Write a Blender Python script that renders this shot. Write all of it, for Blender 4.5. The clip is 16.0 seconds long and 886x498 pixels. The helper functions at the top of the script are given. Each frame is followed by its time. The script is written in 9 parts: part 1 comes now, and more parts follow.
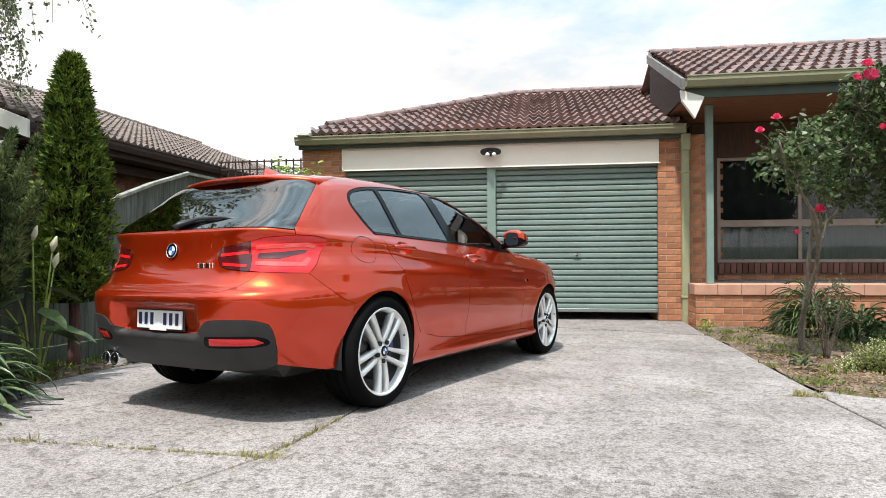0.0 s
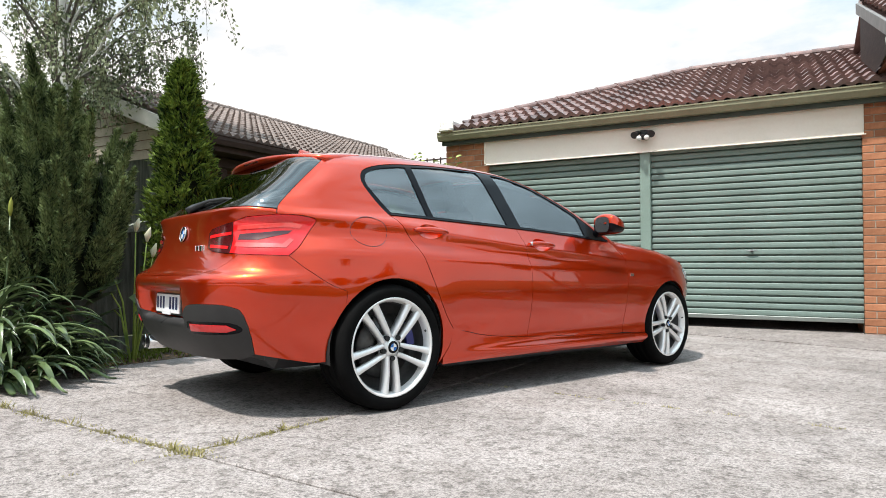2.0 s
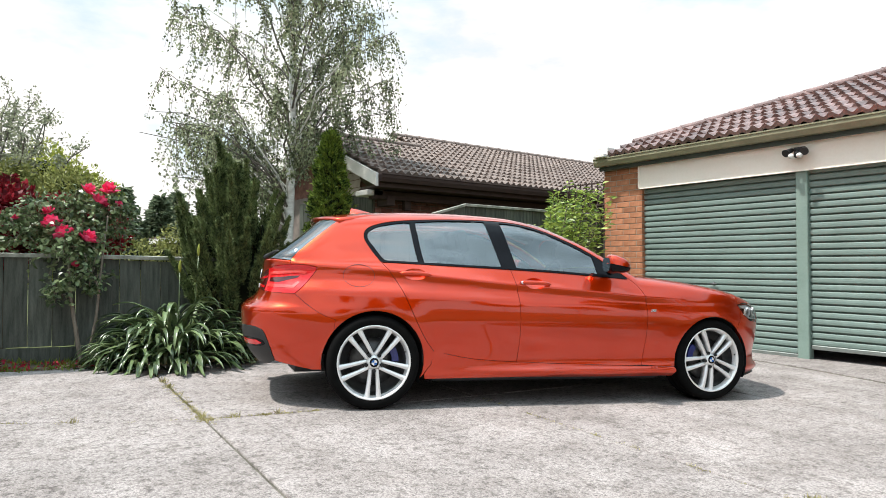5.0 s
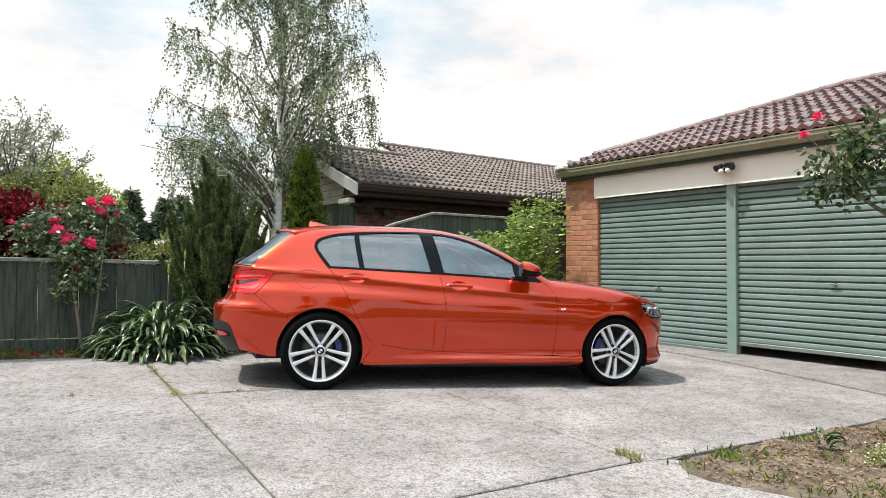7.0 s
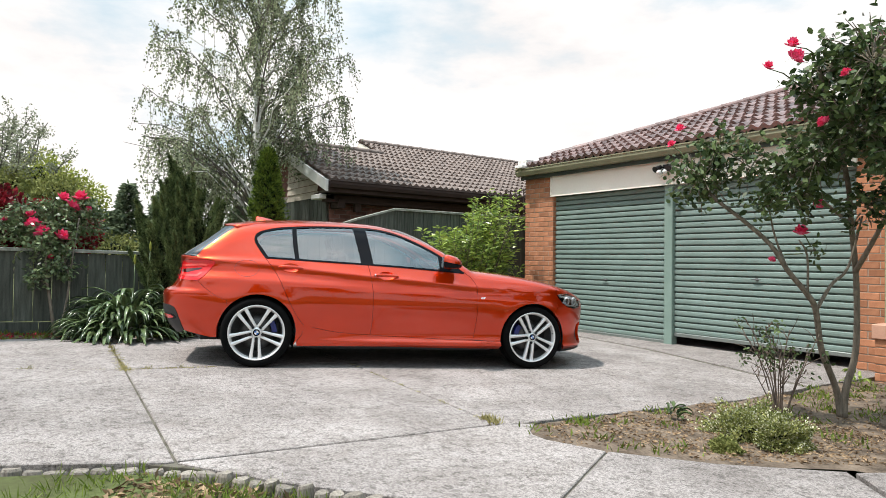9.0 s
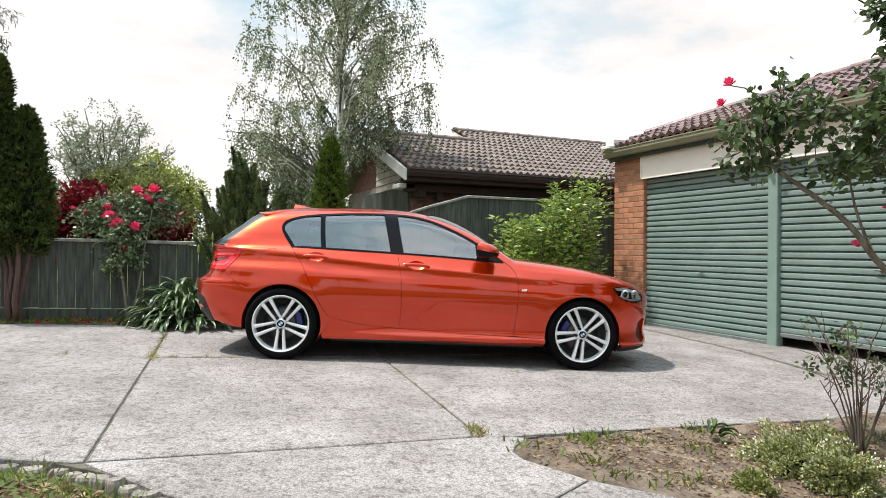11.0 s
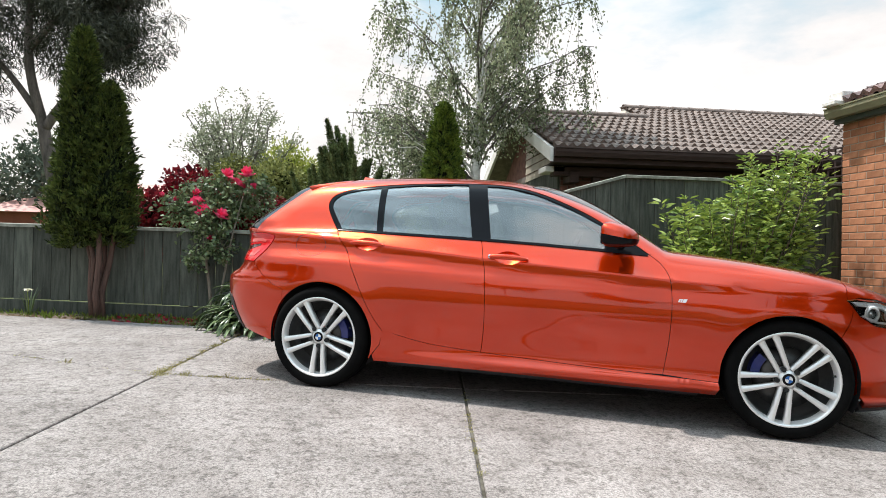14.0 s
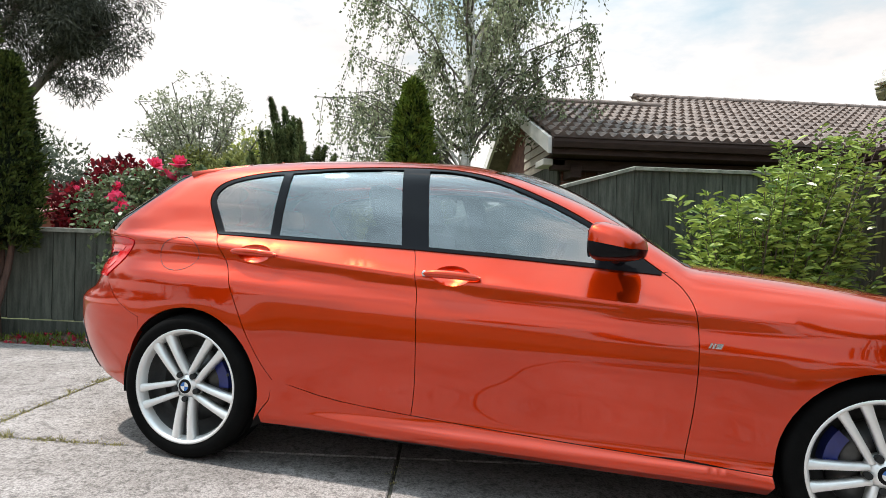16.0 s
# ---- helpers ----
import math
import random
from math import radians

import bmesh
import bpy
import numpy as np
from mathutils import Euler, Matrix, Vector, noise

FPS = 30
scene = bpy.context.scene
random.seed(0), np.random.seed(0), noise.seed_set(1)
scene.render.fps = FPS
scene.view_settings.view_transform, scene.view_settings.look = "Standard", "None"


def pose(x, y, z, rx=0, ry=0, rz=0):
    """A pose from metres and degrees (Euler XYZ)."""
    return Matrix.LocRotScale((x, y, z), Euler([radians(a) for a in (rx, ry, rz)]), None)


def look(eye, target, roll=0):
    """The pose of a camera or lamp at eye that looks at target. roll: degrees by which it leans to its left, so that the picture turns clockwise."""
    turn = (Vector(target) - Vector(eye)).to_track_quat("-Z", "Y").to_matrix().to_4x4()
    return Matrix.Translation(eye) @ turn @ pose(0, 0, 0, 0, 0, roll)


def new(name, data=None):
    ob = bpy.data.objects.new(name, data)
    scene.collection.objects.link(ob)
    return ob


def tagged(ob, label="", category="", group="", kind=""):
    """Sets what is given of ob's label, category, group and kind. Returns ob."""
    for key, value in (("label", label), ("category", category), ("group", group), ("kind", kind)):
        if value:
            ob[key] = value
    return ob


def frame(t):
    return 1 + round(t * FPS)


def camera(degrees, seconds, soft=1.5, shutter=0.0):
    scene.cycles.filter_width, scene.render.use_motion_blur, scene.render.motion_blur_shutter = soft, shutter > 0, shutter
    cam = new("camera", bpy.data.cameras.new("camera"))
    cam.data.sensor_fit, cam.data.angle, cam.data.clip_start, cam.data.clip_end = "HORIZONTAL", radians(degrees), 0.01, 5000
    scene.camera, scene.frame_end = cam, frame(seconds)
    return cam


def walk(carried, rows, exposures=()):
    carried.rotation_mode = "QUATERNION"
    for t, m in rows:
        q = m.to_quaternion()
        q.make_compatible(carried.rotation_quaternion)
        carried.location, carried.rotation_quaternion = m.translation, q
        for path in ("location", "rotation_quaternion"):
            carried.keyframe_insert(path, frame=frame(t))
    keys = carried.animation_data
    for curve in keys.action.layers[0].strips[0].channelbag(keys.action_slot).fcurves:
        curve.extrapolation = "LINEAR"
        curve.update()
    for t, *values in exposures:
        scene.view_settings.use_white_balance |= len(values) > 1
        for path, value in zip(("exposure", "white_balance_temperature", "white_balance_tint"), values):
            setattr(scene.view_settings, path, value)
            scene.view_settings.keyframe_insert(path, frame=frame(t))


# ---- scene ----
import mathutils

cam = camera(70.8, 16.0, soft=0.9)
PATH = [
    (0, (-0.034, 0.422, 1.051), (-0.332, 2.4, 1.049), -0.4),
    (0.5, (0.189, 0.652, 1.027), (-0.113, 2.629, 1.022), -0.3),
    (1, (0.361, 0.843, 0.979), (-0.072, 2.795, 0.982), -0.5),
    (1.5, (0.555, 1.066, 0.917), (-0.132, 2.944, 0.924), -0.5),
    (2, (0.797, 1.247, 0.927), (-0.142, 3.013, 0.946), -0.5),
    (2.5, (1.171, 1.398, 1.008), (-0.045, 2.985, 1.038), -0.4),
    (3, (1.508, 1.517, 1.041), (0.153, 2.987, 1.083), -0.3),
    (3.5, (1.869, 1.607, 1.071), (0.418, 2.983, 1.115), 0.0),
    (5.8, (3.162, 1.76, 1.153), (1.543, 2.932, 1.201), 0.2),
    (6, (3.281, 1.716, 1.162), (1.662, 2.889, 1.209), 0.4),
    (6.5, (3.538, 1.684, 1.173), (1.922, 2.862, 1.223), 0.5),
    (7, (3.783, 1.702, 1.174), (2.169, 2.883, 1.222), 0.2),
    (7.5, (4.073, 1.695, 1.171), (2.463, 2.882, 1.217), 0.5),
    (8, (4.34, 1.716, 1.153), (2.73, 2.902, 1.2), 0.3),
    (8.5, (4.548, 1.816, 1.157), (2.934, 2.997, 1.201), 0.2),
    (8.7, (4.63, 1.864, 1.154), (3.015, 3.043, 1.193), 0.5),
    (10.8, (4.738, 2.892, 1.148), (2.942, 3.771, 1.149), 0.4),
    (11, (4.679, 2.984, 1.127), (2.85, 3.793, 1.129), 0.5),
    (11.5, (4.428, 3.255, 1.144), (2.541, 3.917, 1.137), 0.7),
    (12, (4.188, 3.46, 1.118), (2.262, 4.0, 1.11), 0.8),
    (12.5, (3.902, 3.706, 1.092), (1.939, 4.091, 1.087), 0.9),
    (13, (3.611, 3.897, 1.071), (1.631, 4.18, 1.067), 1.1),
    (13.5, (3.328, 4.066, 1.064), (1.345, 4.328, 1.066), 1.1),
    (14, (3.091, 4.182, 1.018), (1.106, 4.43, 1.025), 1.0),
    (14.5, (2.763, 4.341, 0.996), (0.77, 4.509, 1.002), 1.0),
    (15, (2.513, 4.464, 1.01), (0.515, 4.569, 1.018), 1.0),
    (15.5, (2.217, 4.578, 1.046), (0.22, 4.694, 1.057), 1.1),
    (16, (1.938, 4.724, 1.079), (-0.051, 4.935, 1.088), 1.2),
]
walk(cam, [(t, look(eye, target, roll)) for t, eye, target, roll in PATH], [(0, 0.14), (1.5, 0.16), (3.0, 0.22), (3.7, 0.22), (5.8, 0.17), (7.5, 0.05), (12, 0.05), (16, 0.02)])
# ---- world, sun ----
SUN_AZ = Vector((-0.30, -0.95, 0)).normalized()
SUN_EL = 66.0
HORIZON_GLOW, ZENITH_GLOW, HALO = 0.97, 2.2, 3.0
CLOUD_LOW, CLOUD_HIGH, CLOUD_OVER = 0.94, 1.22, 0.55
sun_data = bpy.data.lights.new("sun", "SUN")
sun_data.energy, sun_data.angle, sun_data.color = 5.0, radians(1.8), (1.0, 0.955, 0.90)
sun = new("sun", sun_data)
to_sun = SUN_AZ * math.cos(radians(SUN_EL)) + Vector((0, 0, math.sin(radians(SUN_EL))))
sun.matrix_world = look(to_sun * 30, (0, 0, 0))

world = bpy.data.worlds.new("sky")
scene.world = world
world.use_nodes = True
wn, wl = world.node_tree.nodes, world.node_tree.links
wn.clear()
w_out = wn.new("ShaderNodeOutputWorld")
w_sky = wn.new("ShaderNodeTexSky")
w_sky.sky_type, w_sky.sun_disc = "NISHITA", False
w_sky.sun_elevation, w_sky.sun_rotation = radians(SUN_EL), math.atan2(SUN_AZ.x, SUN_AZ.y)
w_bg = wn.new("ShaderNodeBackground")
w_bg.inputs["Strength"].default_value = 0.15
w_cloud = wn.new("ShaderNodeBackground")
w_cloud.inputs["Color"].default_value = (1.0, 0.99, 0.98, 1)
w_tc = wn.new("ShaderNodeTexCoord")
w_map = wn.new("ShaderNodeMapping")
w_map.inputs["Scale"].default_value = (1.0, 1.0, 2.6)
w_map.inputs["Location"].default_value = (0.35, 0.1, 0.2)
w_noise = wn.new("ShaderNodeTexNoise")
w_noise.inputs["Scale"].default_value = 1.6
w_noise.inputs["Detail"].default_value = 7
w_noise.inputs["Roughness"].default_value = 0.55
w_ramp = wn.new("ShaderNodeValToRGB")
w_ramp.color_ramp.elements[0].position, w_ramp.color_ramp.elements[1].position = 0.30, 0.52
# clouds lie thicker towards the horizon, and glow unevenly
w_sep = wn.new("ShaderNodeSeparateXYZ")
w_low = wn.new("ShaderNodeMapRange")
for key, value in (("From Min", 0.02), ("From Max", 0.42), ("To Min", 0.24), ("To Max", -0.13)):
    w_low.inputs[key].default_value = value
w_sum = wn.new("ShaderNodeMath")
w_bright = wn.new("ShaderNodeTexNoise")
w_bright.inputs["Scale"].default_value, w_bright.inputs["Detail"].default_value, w_bright.inputs["Roughness"].default_value = 3.2, 8, 0.6
w_glow = wn.new("ShaderNodeMapRange")
for key, value in (("From Min", 0.34), ("From Max", 0.68), ("To Min", CLOUD_LOW), ("To Max", CLOUD_HIGH)):
    w_glow.inputs[key].default_value = value
w_ramp.color_ramp.elements[0].color = (0.86, 0.86, 0.86, 1)  # thin veil
w_tint = wn.new("ShaderNodeValToRGB")  # blue shows through where the cloud is thin
w_tint.color_ramp.elements[0].position, w_tint.color_ramp.elements[1].position = 0.36, 0.485
w_tint.color_ramp.elements[0].color, w_tint.color_ramp.elements[1].color = (0.66, 0.88, 1.0, 1), (1.0, 0.966, 0.950, 1)
w_mix = wn.new("ShaderNodeMixShader")
wl.new(w_tc.outputs["Generated"], w_map.inputs["Vector"])
wl.new(w_tc.outputs["Generated"], w_sep.inputs["Vector"])
wl.new(w_map.outputs["Vector"], w_noise.inputs["Vector"])
wl.new(w_map.outputs["Vector"], w_bright.inputs["Vector"])
wl.new(w_sep.outputs["Z"], w_low.inputs["Value"])
wl.new(w_noise.outputs["Fac"], w_sum.inputs[0])
wl.new(w_low.outputs["Result"], w_sum.inputs[1])
wl.new(w_sum.outputs[0], w_ramp.inputs["Fac"])
wl.new(w_sum.outputs[0], w_tint.inputs["Fac"])
wl.new(w_tint.outputs["Color"], w_cloud.inputs["Color"])
wl.new(w_bright.outputs["Fac"], w_glow.inputs["Value"])
w_broken = wn.new("ShaderNodeMapRange")  # the cloud is more broken overhead
for key, value in (("From Min", 0.42), ("From Max", 0.66), ("To Min", CLOUD_LOW), ("To Max", CLOUD_OVER)):
    w_broken.inputs[key].default_value = value
wl.new(w_sep.outputs["Z"], w_broken.inputs["Value"])
wl.new(w_broken.outputs["Result"], w_glow.inputs["To Min"])
w_elev = wn.new("ShaderNodeMapRange")
for key, value in (("From Min", 0.46), ("From Max", 0.84), ("To Min", HORIZON_GLOW), ("To Max", ZENITH_GLOW)):
    w_elev.inputs[key].default_value = value
w_prod = wn.new("ShaderNodeMath")
w_prod.operation = "MULTIPLY"
wl.new(w_sep.outputs["Z"], w_elev.inputs["Value"])
wl.new(w_elev.outputs["Result"], w_prod.inputs[0])
wl.new(w_glow.outputs["Result"], w_prod.inputs[1])
# thin cloud shines round the sun
w_dot = wn.new("ShaderNodeVectorMath")
w_dot.operation = "DOT_PRODUCT"
w_dot.inputs[1].default_value = to_sun
wl.new(w_tc.outputs["Generated"], w_dot.inputs[0])
w_near = wn.new("ShaderNodeMath")
w_near.operation, w_near.use_clamp = "MULTIPLY", True
w_near.inputs[1].default_value = 1.0
wl.new(w_dot.outputs["Value"], w_near.inputs[0])
w_pow = wn.new("ShaderNodeMath")
w_pow.operation = "POWER"
w_pow.inputs[1].default_value = 26.0
wl.new(w_near.outputs[0], w_pow.inputs[0])
w_halo = wn.new("ShaderNodeMath")
w_halo.operation = "MULTIPLY_ADD"
w_halo.inputs[1].default_value = HALO
wl.new(w_pow.outputs[0], w_halo.inputs[0])
wl.new(w_prod.outputs[0], w_halo.inputs[2])
wl.new(w_halo.outputs[0], w_cloud.inputs["Strength"])
wl.new(w_sky.outputs["Color"], w_bg.inputs["Color"])
wl.new(w_ramp.outputs["Color"], w_mix.inputs["Fac"])
wl.new(w_bg.outputs["Background"], w_mix.inputs[1])
wl.new(w_cloud.outputs["Background"], w_mix.inputs[2])
wl.new(w_mix.outputs["Shader"], w_out.inputs["Surface"])


# ---- materials ----
def mat(name, a, b=None, rough=0.6, metal=0.0, scale=6.0, fine=60.0, bump=0.1, coat=0.0, spread=0.0, detail=4,
        stretch=(1, 1, 1), spec=0.5, flake=0.0):
    """A surface whose colour wanders between a and b at a coarse and a fine scale; spread: how far pieces differ."""
    m = bpy.data.materials.new(name)
    m.use_nodes = True
    n, l = m.node_tree.nodes, m.node_tree.links
    p = n["Principled BSDF"]
    b = b or tuple(c * 0.75 for c in a)
    tc = n.new("ShaderNodeTexCoord")
    mp = n.new("ShaderNodeMapping")
    mp.inputs["Scale"].default_value = stretch
    l.new(tc.outputs["Object"], mp.inputs["Vector"])
    n1 = n.new("ShaderNodeTexNoise")
    n1.inputs["Scale"].default_value, n1.inputs["Detail"].default_value = scale, detail
    n2 = n.new("ShaderNodeTexNoise")
    n2.inputs["Scale"].default_value, n2.inputs["Detail"].default_value = fine, 3
    for k in (n1, n2):
        l.new(mp.outputs["Vector"], k.inputs["Vector"])
    add = n.new("ShaderNodeMath")
    add.operation = "MULTIPLY_ADD"
    l.new(n2.outputs["Fac"], add.inputs[0])
    add.inputs[1].default_value = 0.45
    l.new(n1.outputs["Fac"], add.inputs[2])
    ramp = n.new("ShaderNodeValToRGB")
    e = ramp.color_ramp.elements
    e[0].position, e[1].position = 0.50, 0.95
    e[0].color, e[1].color = (*b, 1), (*a, 1)
    l.new(add.outputs[0], ramp.inputs["Fac"])
    col = ramp.outputs["Color"]
    if spread:
        info = n.new("ShaderNodeObjectInfo")
        geo = n.new("ShaderNodeNewGeometry")
        plus = n.new("ShaderNodeMath")
        l.new(info.outputs["Random"], plus.inputs[0])
        l.new(geo.outputs["Random Per Island"], plus.inputs[1])
        frac = n.new("ShaderNodeMath")
        frac.operation = "FRACT"
        l.new(plus.outputs[0], frac.inputs[0])
        rng = n.new("ShaderNodeMapRange")
        rng.inputs["To Min"].default_value, rng.inputs["To Max"].default_value = 1 - spread, 1 + spread
        l.new(frac.outputs[0], rng.inputs["Value"])
        hsv = n.new("ShaderNodeHueSaturation")
        l.new(rng.outputs["Result"], hsv.inputs["Value"])
        l.new(col, hsv.inputs["Color"])
        col = hsv.outputs["Color"]
    l.new(col, p.inputs["Base Color"])
    p.inputs["Roughness"].default_value = rough
    p.inputs["Metallic"].default_value = metal
    p.inputs["Specular IOR Level"].default_value = spec
    if coat:
        p.inputs["Coat Weight"].default_value = coat
        p.inputs["Coat Roughness"].default_value = 0.02
        p.inputs["Coat IOR"].default_value = 1.60
    if bump:
        bp = n.new("ShaderNodeBump")
        bp.inputs["Strength"].default_value = bump
        bp.inputs["Distance"].default_value = 0.01
        l.new(add.outputs[0], bp.inputs["Height"])
        l.new(bp.outputs["Normal"], p.inputs["Normal"])
    return m


def leaf_mat(name, a, b, rough=0.45, trans=0.25, spec=0.12):
    """Leaves: two greens that differ leaf by leaf, and some light through them."""
    m = bpy.data.materials.new(name)
    m.use_nodes = True
    n, l = m.node_tree.nodes, m.node_tree.links
    p = n["Principled BSDF"]
    geo = n.new("ShaderNodeNewGeometry")
    ramp = n.new("ShaderNodeValToRGB")
    ramp.color_ramp.elements[0].color, ramp.color_ramp.elements[1].color = (*b, 1), (*a, 1)
    tc = n.new("ShaderNodeTexCoord")
    patch = n.new("ShaderNodeTexNoise")  # lighter and darker clumps
    patch.inputs["Scale"].default_value, patch.inputs["Detail"].default_value = 7.0, 3
    l.new(tc.outputs["Object"], patch.inputs["Vector"])
    shift = n.new("ShaderNodeMath")
    shift.operation = "MULTIPLY_ADD"
    shift.inputs[1].default_value, shift.inputs[2].default_value = 1.9, -0.95
    l.new(patch.outputs["Fac"], shift.inputs[0])
    both = n.new("ShaderNodeMath")
    both.use_clamp = True
    l.new(geo.outputs["Random Per Island"], both.inputs[0])
    l.new(shift.outputs[0], both.inputs[1])
    l.new(both.outputs[0], ramp.inputs["Fac"])
    l.new(ramp.outputs["Color"], p.inputs["Base Color"])
    p.inputs["Roughness"].default_value = rough
    p.inputs["Specular IOR Level"].default_value = spec
    if trans:
        t = n.new("ShaderNodeBsdfTranslucent")
        l.new(ramp.outputs["Color"], t.inputs["Color"])
        mx = n.new("ShaderNodeMixShader")
        mx.inputs["Fac"].default_value = trans
        l.new(p.outputs["BSDF"], mx.inputs[1])
        l.new(t.outputs["BSDF"], mx.inputs[2])
        l.new(mx.outputs["Shader"], n["Material Output"].inputs["Surface"])
    return m


def glass_mat(name, tint=(0.55, 0.6, 0.6), rough=0.0, gloss=0.12):
    """Thin tinted pane: clear through, glossy by the angle."""
    m = bpy.data.materials.new(name)
    m.use_nodes = True
    n, l = m.node_tree.nodes, m.node_tree.links
    n.remove(n["Principled BSDF"])
    tr = n.new("ShaderNodeBsdfTransparent")
    tr.inputs["Color"].default_value = (*tint, 1)
    gl = n.new("ShaderNodeBsdfGlossy")
    gl.inputs["Roughness"].default_value = rough
    fr = n.new("ShaderNodeFresnel")
    fr.inputs["IOR"].default_value = 1.5
    ad = n.new("ShaderNodeMath")
    ad.inputs[1].default_value = gloss
    ad.use_clamp = True
    l.new(fr.outputs["Fac"], ad.inputs[0])
    mx = n.new("ShaderNodeMixShader")
    l.new(ad.outputs[0], mx.inputs["Fac"])
    l.new(tr.outputs["BSDF"], mx.inputs[1])
    l.new(gl.outputs["BSDF"], mx.inputs[2])
    l.new(mx.outputs["Shader"], n["Material Output"].inputs["Surface"])
    return m


def concrete_mat():
    """Weathered exposed-aggregate concrete: pale, with dark and light grit, stains and hairline wear."""
    m = bpy.data.materials.new("concrete")
    m.use_nodes = True
    n, l = m.node_tree.nodes, m.node_tree.links
    p = n["Principled BSDF"]
    tc = n.new("ShaderNodeTexCoord")

    def noise_node(scale, detail, rough=0.6):
        k = n.new("ShaderNodeTexNoise")
        k.inputs["Scale"].default_value, k.inputs["Detail"].default_value = scale, detail
        k.inputs["Roughness"].default_value = rough
        l.new(tc.outputs["Object"], k.inputs["Vector"])
        return k.outputs["Fac"]

    def ramp(src, p0, c0, p1, c1):
        r = n.new("ShaderNodeValToRGB")
        e = r.color_ramp.elements
        e[0].position, e[0].color, e[1].position, e[1].color = p0, (*c0, 1), p1, (*c1, 1)
        l.new(src, r.inputs["Fac"])
        return r.outputs["Color"]

    def mul(a, b, fac=1.0):
        k = n.new("ShaderNodeMix")
        k.data_type, k.blend_type = "RGBA", "MULTIPLY"
        k.inputs[0].default_value = fac
        l.new(a, k.inputs[6]), l.new(b, k.inputs[7])
        return k.outputs[2]

    base = ramp(noise_node(1.1, 6), 0.32, (0.272, 0.242, 0.229), 0.66, (0.392, 0.352, 0.335))
    blot = ramp(noise_node(23.0, 3, 0.62), 0.36, (0.46, 0.45, 0.44), 0.49, (1.02, 1.02, 1.02))
    grit = ramp(noise_node(72.0, 4, 0.8), 0.40, (0.22, 0.215, 0.21), 0.54, (1.10, 1.10, 1.10))
    speck = ramp(noise_node(150.0, 2, 0.7), 0.34, (0.45, 0.44, 0.43), 0.60, (1.12, 1.12, 1.12))
    mottle = ramp(noise_node(2.9, 5, 0.7), 0.34, (0.78, 0.765, 0.75), 0.62, (1.05, 1.05, 1.05))
    col = mul(mul(mul(mul(base, mottle), blot, 0.72), grit, 0.62), speck, 0.6)
    info = n.new("ShaderNodeObjectInfo")
    tone = n.new("ShaderNodeMapRange")
    tone.inputs["To Min"].default_value, tone.inputs["To Max"].default_value = 0.92, 1.06
    l.new(info.outputs["Random"], tone.inputs["Value"])
    hsv = n.new("ShaderNodeHueSaturation")
    l.new(tone.outputs["Result"], hsv.inputs["Value"])
    l.new(col, hsv.inputs["Color"])
    col = hsv.outputs["Color"]
    l.new(col, p.inputs["Base Color"])
    p.inputs["Roughness"].default_value = 0.9
    p.inputs["Specular IOR Level"].default_value = 0.25
    bp = n.new("ShaderNodeBump")
    bp.inputs["Strength"].default_value, bp.inputs["Distance"].default_value = 0.5, 0.006
    l.new(noise_node(60.0, 4, 0.7), bp.inputs["Height"])
    l.new(bp.outputs["Normal"], p.inputs["Normal"])
    return m


CONCRETE = concrete_mat()
JOINT = mat("joint_dirt", (0.17, 0.155, 0.125), (0.06, 0.053, 0.042), 0.95, scale=10, fine=60, bump=0.4, spec=0.1)
SOIL = mat("soil", (0.215, 0.165, 0.125), (0.062, 0.046, 0.034), 0.95, scale=7, fine=55, bump=0.8, spec=0.1)
EARTH = mat("earth_and_grass", (0.10, 0.12, 0.045), (0.06, 0.06, 0.03), 0.95, scale=3, fine=40, bump=0.5, spec=0.1)
BRICK = mat("orange_brick", (0.45, 0.205, 0.112), (0.31, 0.130, 0.068), 0.85, scale=9, fine=90, bump=0.35, spread=0.22, spec=0.2)
MORTAR = mat("mortar", (0.42, 0.36, 0.29), (0.30, 0.25, 0.2), 0.95, scale=12, fine=110, bump=0.4, spec=0.1)
BRICK_DARK = mat("brown_brick", (0.24, 0.115, 0.09), (0.12, 0.058, 0.05), 0.85, scale=8, fine=90, bump=0.3, spread=0.35, spec=0.2)
MORTAR_DARK = mat("grey_mortar", (0.24, 0.2, 0.18), (0.15, 0.13, 0.12), 0.95, bump=0.3, spec=0.1)
TILE = mat("roof_tile_glaze", (0.25, 0.155, 0.138), (0.125, 0.074, 0.066), 0.36, scale=7, fine=45, bump=0.25, spread=0.28)
TILE_OLD = mat("old_roof_tile", (0.25, 0.195, 0.17), (0.115, 0.086, 0.074), 0.55, scale=6, fine=40, bump=0.3, spread=0.12, spec=0.25)
DOOR_GREEN = mat("roller_door_paint", (0.205, 0.272, 0.245), (0.165, 0.220, 0.197), 0.5, scale=2, fine=25, bump=0.03, spec=0.25)
POST_GREEN = mat("post_paint", (0.22, 0.30, 0.26), (0.17, 0.24, 0.205), 0.5, scale=4, fine=40, bump=0.05)
CREAM = mat("cream_board", (0.88, 0.83, 0.74), (0.82, 0.76, 0.66), 0.6, scale=1.5, fine=30, bump=0.03)
GUTTER = mat("gutter_paint", (0.27, 0.26, 0.165), (0.20, 0.195, 0.12), 0.45, scale=4, fine=40, bump=0.04)
PIPE = mat("downpipe_paint", (0.33, 0.34, 0.20), (0.27, 0.275, 0.16), 0.5, scale=3, fine=40, bump=0.04)
